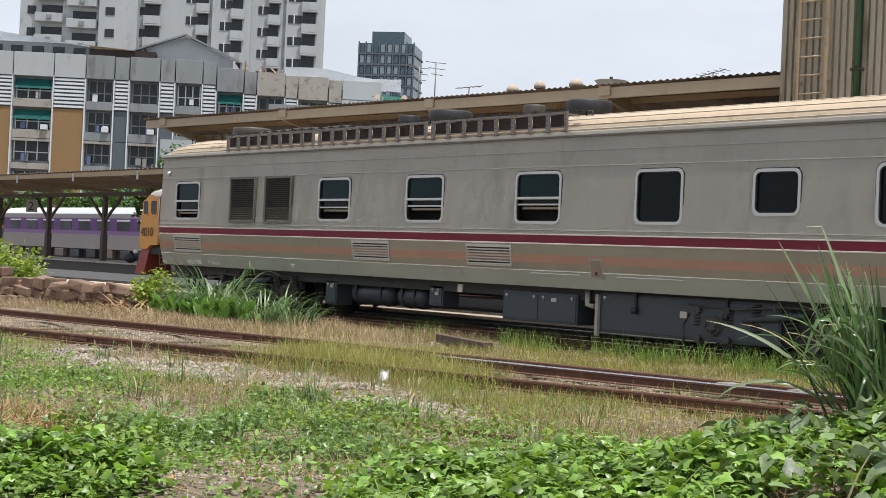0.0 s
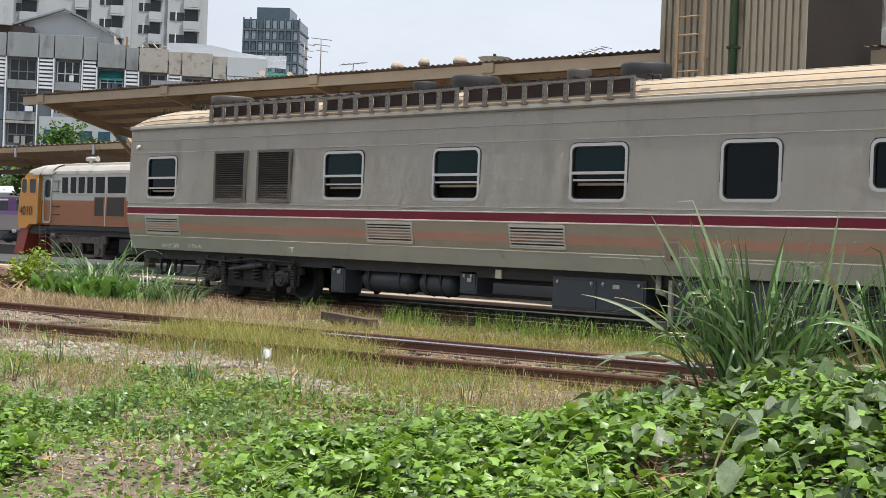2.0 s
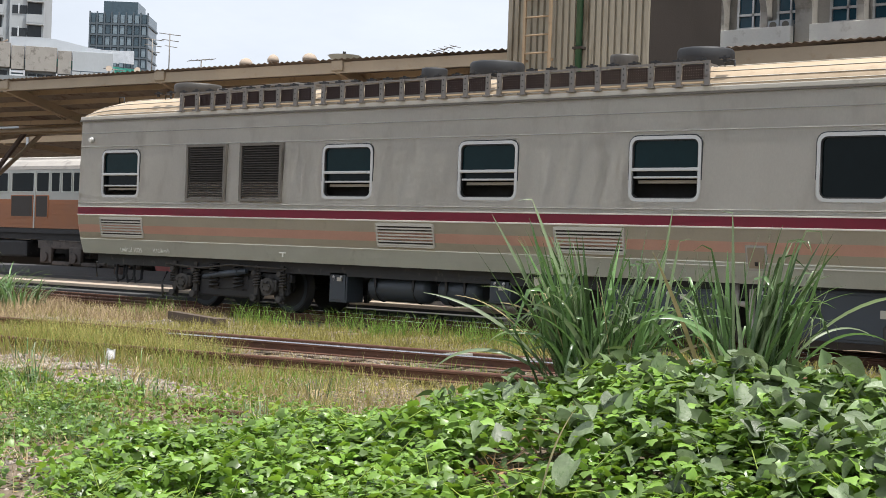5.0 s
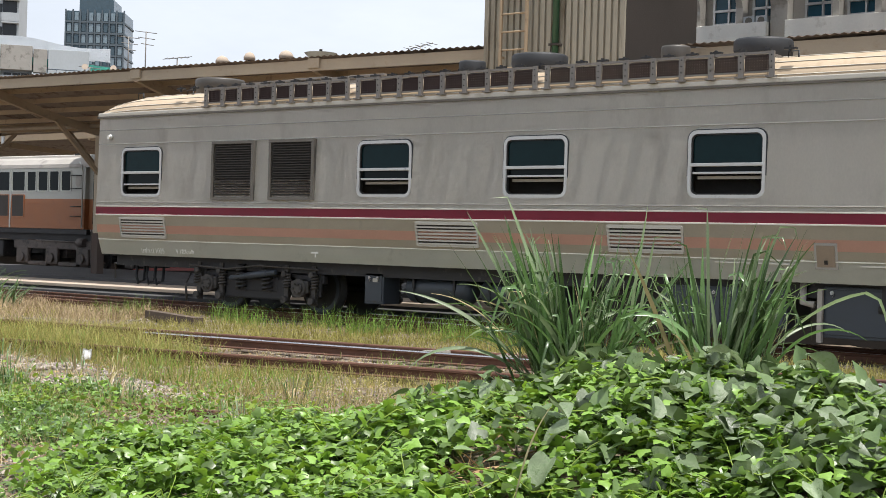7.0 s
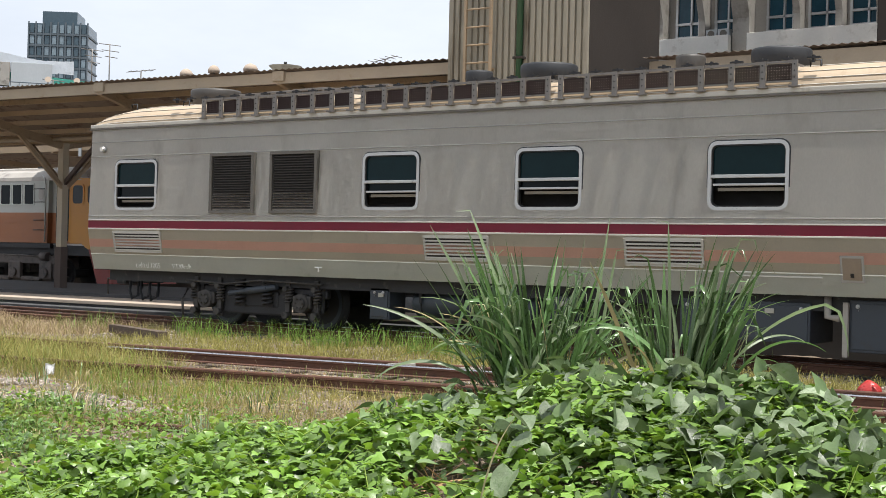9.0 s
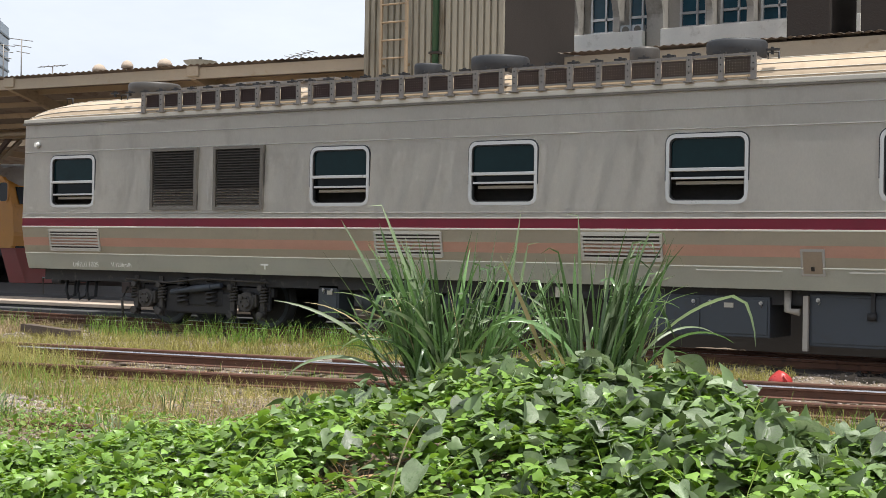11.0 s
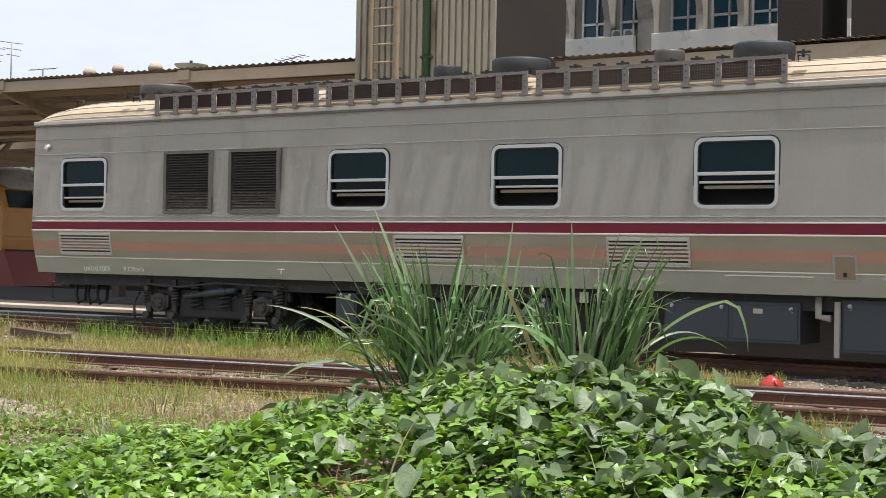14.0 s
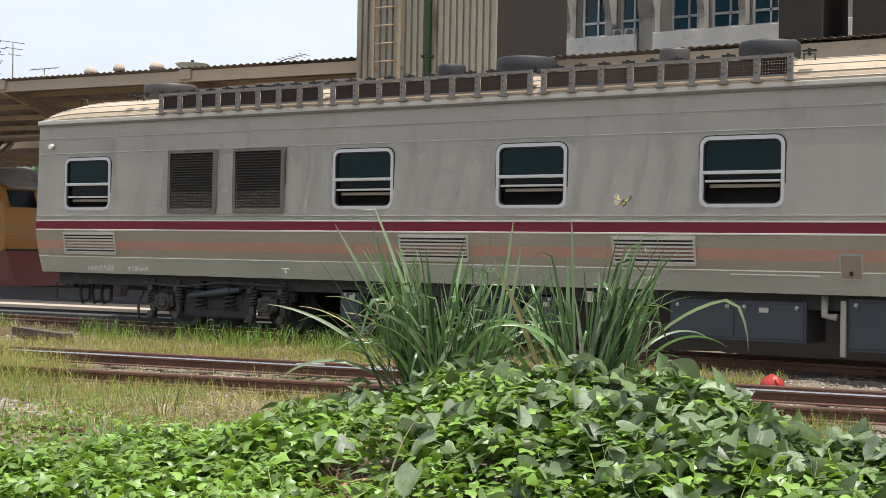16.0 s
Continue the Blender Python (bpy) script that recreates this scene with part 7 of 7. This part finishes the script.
blades("yard_grass", "yellow-green grass between the rails", 95000, -20, -3, 6.6, 12.2, lawn, 0.04, 0.19, 0.006, M_GRASS, 0.55)
blades("yard_grass", "fresh green grass tufts in the yard", 26000, -20, -3, 5.0, 12.2, lambda x, y: lawn(x, y) * smoothstep(0.5, 0.65, patchy(x, y, 1.1, 9)), 0.08, 0.3, 0.007, M_GRASS_GREEN)
blades("dry_grass", "straw-coloured dry grass in the yard", 34000, -24, -3, 3.0, 12.6, lambda x, y: 0.4 * (1 - smoothstep(0.1, 0.3, mound(x, y))) + 0.5 * lawn(x, y), 0.04, 0.16, 0.004, M_STRAW, 0.7)
blades("trackside_grass", "yellow-green grass along the train's track", 60000, -32, -5, 13.0, 16.4, lawn, 0.05, 0.2, 0.009, M_GRASS, 0.55)
blades("trackside_grass", "tall seeding grass along the train's track", 3500, -20, -7, 15.3, 16.3, lambda x, y: smoothstep(0.4, 0.55, patchy(x, y, 0.8, 4)) * smoothstep(-20, -17, x), 0.2, 0.42, 0.009, M_GRASS_GREEN, 0.3, 0.7)
blades("trackside_grass", "dry grass beside the far left tracks", 22000, -34, -18, 8.0, 16.0, lambda x, y: 0.5 * smoothstep(0.42, 0.6, patchy(x, y, 0.45, 6)), 0.05, 0.2, 0.008, M_STRAW, 0.6)
blades("trackside_grass", "green tufts among the stones by the right rails", 5000, -8, 1, 9.0, 15.5, lambda x, y: 0.3 * smoothstep(0.55, 0.7, patchy(x, y, 0.9, 8)), 0.05, 0.18, 0.006, M_GRASS)


M_DRYWEED = mat("brown_dry_weed", (0.36, 0.28, 0.175), 0.8, 0, 0.25, 2, 60, 0, island=0.45, trans=0.2, spec=0.2)


def burnt(x, y):
    """Brown withered growth between the tracks."""
    return smoothstep(-16.5, -19.5, x) * smoothstep(12.4, 13.0, y) * (0.25 + 0.75 * smoothstep(0.35, 0.6, patchy(x, y, 0.9, 61)))


blades("dry_weeds", "withered brown weeds between the tracks", 52000, -30, -16, 12.3, 16.2, burnt, 0.06, 0.26, 0.009, M_DRYWEED, 0.7, 0.8)
blades("dry_weeds", "withered brown weeds in the stony yard", 30000, -18, -6.5, 3.4, 9.5, lambda x, y: 0.55 * smoothstep(0.42, 0.6, patchy(x, y, 1.0, 71)) * (1 - smoothstep(0.05, 0.15, mound(x, y))), 0.05, 0.22, 0.005, M_DRYWEED, 0.9, 0.8)


def tall_patch(x, y):
    """The hummock of long grass that grows over the rails."""
    return smoothstep(1.15, 0.4, ((x + 13.4 + 0.5 * np.sin(2.3 * y)) / 2.2) ** 2 + ((y - 10.6) / 1.3) ** 2) * (0.4 + 0.8 * patchy(x, y, 1.4, 17))


blades("long_grass", "long yellow-green seeding grass over the rails", 26000, -17, -10.5, 8.8, 12.4, tall_patch, 0.14, 0.42, 0.006, M_GRASS, 0.42, 0.6)
blades("long_grass", "long fresh green grass over the rails", 9000, -17, -10.5, 8.8, 12.4, lambda x, y: 0.7 * tall_patch(x, y), 0.12, 0.36, 0.006, M_GRASS_GREEN, 0.5, 0.6)


def green_patch(x, y):
    """Dense knee-low weeds: a band before the creeper, and one by the gravel."""
    a = smoothstep(1.2, 0.5, ((x + 8.75 + 0.4 * np.sin(3 * y)) / 1.5) ** 2 + ((y - 5.65 - 0.25 * (x + 8.7)) / 1.15) ** 2)
    b = smoothstep(1.2, 0.5, ((x + 13.2) / 1.6) ** 2 + ((y - 6.2) / 0.8) ** 2)
    c = smoothstep(1.2, 0.5, ((x + 10.1) / 1.0) ** 2 + ((y - 7.45) / 0.5) ** 2)
    return np.maximum(np.maximum(a, 0.4 * b), c) * smoothstep(0.36, 0.6, patchy(x, y, 2.2, 41))


def weeds(x, y):
    a = (0.1 + 0.3 * smoothstep(6.2, 5.0, y) + smoothstep(0.5, 0.66, patchy(x, y, 0.8, 12))) * smoothstep(9.6, 7.5, y - 0.1 * (x + 12))
    dead = smoothstep(1.0, 0.4, ((x + 9.9) / 0.9) ** 2 + ((y - 4.7) / 0.45) ** 2)
    return np.clip(a + green_patch(x, y), 0, 1) * (1 - smoothstep(0.05, 0.15, mound(x, y))) * (1 - 0.85 * gravel(x, y)) * (1 - 0.85 * dead)


blades("yard_grass", "fresh green grass among the leafy weeds", 42000, -16, -6.5, 4.0, 8.6, lambda x, y: 0.75 * green_patch(x, y), 0.06, 0.26, 0.006, M_GRASS_GREEN, 0.6, 0.7)
pl = sown(60000, -16, -6.5, 4.0, 8.6, lambda x, y: green_patch(x, y), 0.02)
pl[:, 2] += np.abs(rng.normal(0, 0.06, len(pl)))
scatter("weeds", LOBED, LOBED_F, pl, turn_all(len(pl), 0.8, rng), rng.uniform(0.02, 0.055, len(pl)), M_IVY_DARK, "dense dark green weeds with lobed leaves", "weeds")
pl = sown(9000, -11.2, -8.6, 4.0, 5.4, lambda x, y: smoothstep(1.1, 0.5, ((x + 9.9) / 1.0) ** 2 + ((y - 4.7) / 0.5) ** 2), 0.03)
scatter("dry_straw", [(-0.02, 0, 0), (0.02, 0, 0), (0.02, 0.6, 0.05), (-0.02, 0.6, 0.05), (0, 1.0, 0.0)], [(0, 1, 2), (0, 2, 3), (3, 2, 4)], pl, turn_all(len(pl), 1.0, rng), rng.uniform(0.06, 0.24, len(pl)), M_DEAD, "heap of dry reddish-brown straw", "straw")
pl = sown(80000, -19, -3.5, 2.0, 9.5, weeds, 0.04)
pl[:, 2] += np.abs(rng.normal(0, 0.05, len(pl)))
scatter("weeds", OVAL, OVAL_F, pl, turn_all(len(pl), 0.7, rng), rng.uniform(0.018, 0.05, len(pl)), M_WEED, "low leafy green weeds in the yard", "weeds")
pl = sown(9000, -19, -4.5, 3.0, 8.5, lambda x, y: weeds(x, y) * smoothstep(0.5, 0.6, patchy(x, y, 1.6, 3)), 0.05)
pl[:, 2] += np.abs(rng.normal(0, 0.1, len(pl)))
scatter("weeds", OVAL, OVAL_F, pl, turn_all(len(pl), 0.9, rng), rng.uniform(0.025, 0.07, len(pl)), M_YELLOWGREEN, "pale young weeds in the yard", "weeds")
for k, (x, y, n, h) in enumerate(((-10.4, 7.6, 46, 0.5), (-9.7, 8.0, 40, 0.45), (-12.6, 7.4, 34, 0.4), (-14.2, 7.9, 30, 0.35), (-8.9, 7.6, 34, 0.4), (-15.8, 6.9, 34, 0.45), (-11.6, 6.4, 26, 0.35))):
    grass_clump("grass_tuft", "green tuft of coarse grass in the stony yard", x, y, n, h, 0.22, 40 + k, 0.008, (M_BLADE, M_BLADE_DRY), 0.25)
for k in range(34):
    gx_, gy_ = rng.uniform(-18, -6.8), rng.uniform(5.2, 10.2)
    if mound(np.array(gx_), np.array(gy_)) > 0.05:
        continue
    grass_clump("grass_tuft", "tuft of coarse grass in the stony yard", gx_, gy_, 20 + k % 14, rng.uniform(0.18, 0.42), 0.16, 140 + k, 0.006, (M_BLADE if k % 3 else M_BLADE_PALE, M_BLADE_DRY), 0.4)
# twigs and litter on the soil
bm = bmesh.new()
for k in range(1500):
    x, y = rng.uniform(-16, -3), rng.uniform(3, 12)
    a, ln = rng.uniform(0, 6.28), rng.uniform(0.06, 0.3)
    z = float(ground_z(x, y))
    tube(bm, [(x, y, z + 0.01), (x + ln * math.cos(a), y + ln * math.sin(a), z + rng.uniform(0.01, 0.06))], 0.003, 3, 0, False)
tagged(part("twigs", bm, M_STRAW), "dry twigs and straw lying on the soil", "twigs", kind="stuff")
pl = sown(26000, -17, -2, 3, 12.5, lambda x, y: 0.5 * (1 - smoothstep(0.3, 0.5, mound(x, y))), 0.012)
scatter("dead_leaves", OVAL, OVAL_F, pl, turn_all(len(pl), 0.5, rng), rng.uniform(0.02, 0.06, len(pl)), M_DEAD, "dry brown leaves on the soil", "dead leaves")

# ballast stones
STONE = [(0.5, 0.1, 0.0), (0.1, 0.5, 0.05), (-0.45, 0.2, -0.05), (-0.3, -0.4, 0.0), (0.3, -0.42, 0.04), (0.05, 0.0, 0.38), (-0.2, 0.15, 0.3), (0.0, 0.0, -0.3)]
STONE_F = [(0, 1, 5), (1, 6, 5), (1, 2, 6), (2, 3, 6), (3, 5, 6), (3, 4, 5), (4, 0, 5), (1, 0, 7), (2, 1, 7), (3, 2, 7), (4, 3, 7), (0, 4, 7)]


def stony(x, y):
    a = smoothstep(0.48, 0.62, patchy(x, y, 0.42, 21)) * (1 - 0.8 * lawn(x, y)) + 0.45
    return np.clip(a, 0, 1) * (1 - smoothstep(0.04, 0.12, mound(x, y)))


pl = sown(120000, -24, 0.5, 3.5, 16.5, stony, 0.0)
sz = rng.uniform(0.012, 0.06, len(pl)) * (0.7 + 0.6 * rng.uniform(0, 1, len(pl)) ** 3)
scatter("ballast", STONE, STONE_F, pl, turn_all(len(pl), 0.5, rng), sz, M_STONES, "loose grey ballast stones", "stones")
pl = sown(60000, -29, -6, 6.3, 11.0, lambda x, y: gravel(x, y) * smoothstep(0.2, 0.42, patchy(x, y, 1.3, 51)), 0.01)
scatter("ballast", STONE, STONE_F, pl, turn_all(len(pl), 0.7, rng), rng.uniform(0.025, 0.085, len(pl)), M_STONES, "bare patch of pale grey ballast", "stones")
# these stones share the bed's darkened colour, shade included
pl = sown(16000, -60, 8, 16.5, 19.2, lambda x, y: 0 * x + 0.9, 0.0)
scatter("ballast", STONE, STONE_F, pl, turn_all(len(pl), 0.5, rng), rng.uniform(0.04, 0.09, len(pl)), M_BED, "dark ballast under the train", "stones")

# ---- stone blocks piled beside the track ----
for k in range(64):
    course, i = divmod(k, 19)
    if course > 3:
        break
    u = (i + 0.5 * (course % 2) + rng.uniform(-0.12, 0.12)) / 18.5
    if course == 3 and 4 < i:
        continue
    w, d, h = rng.uniform(0.26, 0.56), rng.uniform(0.25, 0.45), rng.uniform(0.16, 0.25)
    bm = bmesh.new()
    box(bm, -w / 2, w / 2, -d / 2, d / 2, 0, h, 0, 0.035)
    for v in bm.verts:
        v.co += 0.05 * noise.noise_vector(v.co * 5 + Vector((k * 3.1, 0, 0)))
    x, y = -32.4 + 5.6 * u, 12.9 + 2.0 * u
    b = tagged(part("stone_block", bm, M_BRICK), "weathered brown stone block in a loose pile", "stone block", "pile of stone blocks")
    b.matrix_basis = pose(x, y + rng.uniform(-0.08, 0.08), -0.2 + 0.2 * course * (1 if u < 0.75 or course < 2 else 0.95), rng.normal(0, 3), rng.normal(0, 3 + 5 * (u > 0.4)), 19 + rng.normal(0, 7))


def leafy(name, label, category, x, y, z, rx, ry, rz, n, material, lo, hi, shape=(OVAL, OVAL_F), tilt=0.8, stems=14, seed=1):
    """A shrub: stems from the ground and a ragged crown of leaves."""
    rg = np.random.default_rng(seed)
    p = thing(name, label, category, pose(x, y, z))
    bm = bmesh.new()
    for k in range(stems):
        a, r = rg.uniform(0, 6.28), rg.uniform(0.3, 0.9)
        tube(bm, [(0, 0, -0.05), (rx * r * 0.4 * math.cos(a), ry * r * 0.4 * math.sin(a), rz * 0.5), (rx * r * math.cos(a), ry * r * math.sin(a), rz * rg.uniform(0.7, 1.3))], [0.012 * rz, 0.009 * rz, 0.003 * rz], 5)
    part("stems", bm, M_SLEEPER, p)
    clumps = rg.normal(0, 1, (26, 3))
    clumps = clumps / np.linalg.norm(clumps, axis=1)[:, None] * rg.uniform(0.3, 1.0, (26, 1)) ** 0.5 * (rx, ry, rz)
    pts = clumps[rg.integers(0, 26, n)] + rg.normal(0, 0.24, (n, 3)) * (rx, ry, rz)
    pts[:, 2] += rz
    pts = pts[pts[:, 2] > 0.02]
    scatter("foliage", shape[0], shape[1], pts, turn_all(len(pts), tilt, rg), rg.uniform(lo, hi, len(pts)), material, "", "", p)
    return p


leafy("shrub", "bright green leafy shrub beside the stones", "shrub", -26.3, 14.9, -0.2, 0.62, 0.5, 0.42, 1500, M_YELLOWGREEN, 0.05, 0.12, seed=3)
leafy("shrub", "low yellow-green bush behind the stone blocks", "shrub", -35.5, 15.4, -0.2, 1.6, 0.7, 0.62, 2200, M_YELLOWGREEN, 0.08, 0.18, seed=4)
# broad upright leaves beside the shrub
canna = thing("broad_leaf_plant", "clump of broad upright green leaves by the track", "plant", pose(-24.2, 14.9, -0.2))
def paddle(seed):
    rg = random.Random(seed)
    bm = bmesh.new()
    rows_, a, x, z = [], rg.uniform(0.05, 0.25), 0.0, 0.0
    for i in range(9):
        u = i / 8
        w = 0.115 * max(0.04, math.sin(math.pi * min(1, max(0, (u - 0.25) / 0.75)) ** 0.8)) if u > 0.25 else 0.012
        rows_.append([bm.verts.new((x, yy, z + dz)) for yy, dz in ((-w, 0.25 * w), (0, 0), (w, 0.25 * w))])
        x, z = x + 0.1 * math.sin(a), z + 0.1 * math.cos(a)
        a += rg.uniform(0.02, 0.14)
    for p, q in zip(rows_, rows_[1:]):
        bm.faces.new((p[0], p[1], q[1], q[0])), bm.faces.new((p[1], p[2], q[2], q[1]))
    me = bpy.data.meshes.new("leaf")
    bm.to_mesh(me)
    bm.free()
    me.shade_smooth()
    me.materials.append(M_CANNA)
    return me


paddles = [paddle(s) for s in range(6)]
for k in range(105):
    lf = new("leaf", paddles[k % 6])
    lf.parent = canna
    lf.matrix_basis = pose(rng.uniform(-1.2, 2.0), rng.uniform(-0.75, -0.1), 0, 0, rng.uniform(-4, 22), rng.uniform(0, 360)) @ Matrix.Scale(rng.uniform(0.5, 0.9), 4)
grass_clump("tall_grass", "arching green grass behind broad leaves", -24.4, 15.2, 160, 1.9, 0.6, 21, 0.022, dry=0, base=-0.2, bends=(1.2, 1.9, 2.4, 2.9))
grass_clump("tall_grass", "arching green grass by the track", -22.4, 15.0, 110, 1.35, 0.6, 22, 0.018, dry=0, base=-0.2, bends=(1.2, 1.9, 2.4, 2.9))
grass_clump("tall_grass", "arching green grass by the track", -21.2, 14.9, 80, 1.0, 0.5, 23, 0.016, dry=0, base=-0.2, bends=(0.8, 1.6, 2.4))
hay = thing("dead_fronds", "fan of dead straw-brown leaves on the ground", "dead leaves", pose(-25.6, 13.9, -0.18))
fronds = [blade_mesh(0.95, b, 0.02, 300 + i) for i, b in enumerate((0.3, 0.6, 0.9))]
for me in fronds:
    me.materials.append(M_DEAD)
for k in range(60):
    f = new("frond", fronds[k % 3])
    f.parent = hay
    f.matrix_basis = pose(rng.uniform(-0.6, 0.7), rng.uniform(-0.3, 0.3), 0.05, 0, rng.uniform(50, 80), rng.uniform(120, 330))

# ---- litter ----
bag = thing("red_bag", "crumpled red plastic bag lying beside the rail", "bag", pose(-4.62, 14.2, -0.17))
bm = bmesh.new()
bmesh.ops.create_icosphere(bm, subdivisions=3, radius=0.115, matrix=Matrix.Translation((0, 0, 0.13)))
for v in bm.verts:
    v.co += 0.025 * noise.noise_vector(v.co * 9)
    v.co.z = max(v.co.z * 0.95, -0.02)
part("bag_body", bm, M_BALL, bag, smooth=True)
bm = bmesh.new()
tube(bm, [(0.06, -0.09, 0.2), (0.1, -0.1, 0.15), (0.12, -0.09, 0.1)], [0.006, 0.012, 0.005], 6)
part("fold", bm, M_BALL, bag)
grass_clump("grass_tuft", "small green tuft beside the red bag", -4.55, 14.05, 22, 0.16, 0.06, 61, 0.006)
pp = thing("paper_scrap", "scrap of white paper caught in the grass", "paper", pose(-11.6, 9.35, -0.1, -35, 0, 35))
bm = bmesh.new()
v = [[bm.verts.new((0.025 * i - 0.05, 0.02 * math.sin(i * 1.7 + j), 0.033 * j)) for j in range(5)] for i in range(5)]
for i in range(4):
    for j in range(4):
        bm.faces.new((v[i][j], v[i + 1][j], v[i + 1][j + 1], v[i][j + 1]))
bmesh.ops.solidify(bm, geom=bm.faces[:], thickness=0.002)
part("sheet", bm, M_WHITE, pp, smooth=True)

# ---- a butterfly that crosses twice ----
M_WING = mat("butterfly_wing", (0.7, 0.58, 0.2), 0.6, 0, 0.12, 60, 300, 0, trans=0.25)
fly = thing("butterfly", "yellow and black patterned butterfly in flight", "butterfly", pose(-3.6, 6.75, 0.75))
bm = bmesh.new()
tube(bm, [(0, -0.016, 0), (0, -0.008, 0), (0, 0.006, 0), (0, 0.02, 0)], [0.001, 0.003, 0.0035, 0.002], 7)
part("body", bm, M_BLACK, fly)
WINGS = []
for s in (-1, 1):
    for nm, out in (("forewing", [(0, 0.004), (0.028, 0.03), (0.036, 0.022), (0.032, 0.002), (0.016, -0.002)]), ("hindwing", [(0, 0.0), (0.022, -0.002), (0.027, -0.016), (0.016, -0.026), (0.005, -0.016)])):
        bm = bmesh.new()
        bm.faces.new([bm.verts.new((s * x, y, 0)) for x, y in out])
        bmesh.ops.solidify(bm, geom=bm.faces[:], thickness=0.0006)
        w = part(nm, bm, M_WING, fly)
        bm = bmesh.new()
        for (x0, y0), (x1, y1) in zip(out[1:3], out[2:4]):
            beam(bm, (s * x0, y0, 0.0004), (s * x1, y1, 0.0004), 0.008, 0.0014)
        part("wing_edge", bm, M_BLACK, w)
        bm = bmesh.new()
        for (x0, y0), (x1, y1) in zip([out[0]] * 3 + [out[4]], out[1:4] + [out[2]]):
            beam(bm, (s * x0, y0, 0.0003), (s * x1, y1, 0.0003), 0.002, 0.0014)
        part("wing_veins", bm, M_BLACK, w)
        WINGS.append((w, s))
FLY = [(-2.29, 5.0, 1.39), (-1.83, 4.87, 1.48), (-1.2, 4.87, 1.55), (-2.62, 5.41, 1.4), (-2.19, 5.17, 1.46)]


def motions():
    """The car rolls in and slows to a stop; its wheels turn with it."""
    ts = np.array([r[0] for r in CAR_ROWS])
    xs_ = np.array([r[1] for r in CAR_ROWS])
    walk(car, [(t, pose(x, CAR_Y, 0)) for t, x in CAR_ROWS])
    slope = np.gradient(xs_, ts)
    for w, wx in WHEELS:
        rows = []
        for t in np.arange(0, 16.01, 0.2):
            k = min(len(ts) - 2, int(np.searchsorted(ts, t, "right") - 1))
            hgap = ts[k + 1] - ts[k]
            u = (t - ts[k]) / hgap
            x = (1 + 2 * u) * (1 - u) ** 2 * xs_[k] + u * (1 - u) ** 2 * hgap * slope[k] + u * u * (3 - 2 * u) * xs_[k + 1] + u * u * (u - 1) * hgap * slope[k + 1]
            rows.append((float(t), pose(wx, 0, 0.43, 0, math.degrees((x - xs_[0]) / 0.43), 0)))
        walk(w, rows)
    # the butterfly rests in the tall grass, flies past to the right, comes round behind the camera and crosses again
    path = [(0.0, -3.6, 6.75, 0.75, 0), (7.3, -3.6, 6.75, 0.75, 0), (7.5, *FLY[0], 60), (7.6, *FLY[1], 80), (7.8, *FLY[2], 70), (8.6, 2.0, 3.0, 1.9, 130), (10.0, 1.0, -2.0, 1.8, 180), (12.0, 2.5, 6.0, 1.2, 240), (14.0, -1.0, 8.6, 0.4, 280), (15.7, -3.3, 6.9, 0.8, 300), (15.8, -3.3, 6.8, 0.85, 320), (15.9, *FLY[3], 350), (16.0, *FLY[4], 355)]
    walk(fly, [(t, pose(x, y, z, 50, 10, -a)) for t, x, y, z, a in path])
    for w, side in WINGS:
        walk(w, [(t, pose(0, 0, 0, 0, side * a, 0)) for t, a in ((0.0, -70), (7.3, -70), (7.4, -10), (7.5, -55), (7.6, 15), (7.7, -50), (7.8, 0), (15.7, -60), (15.8, 0), (15.9, -50), (16.0, -20))])


motions()
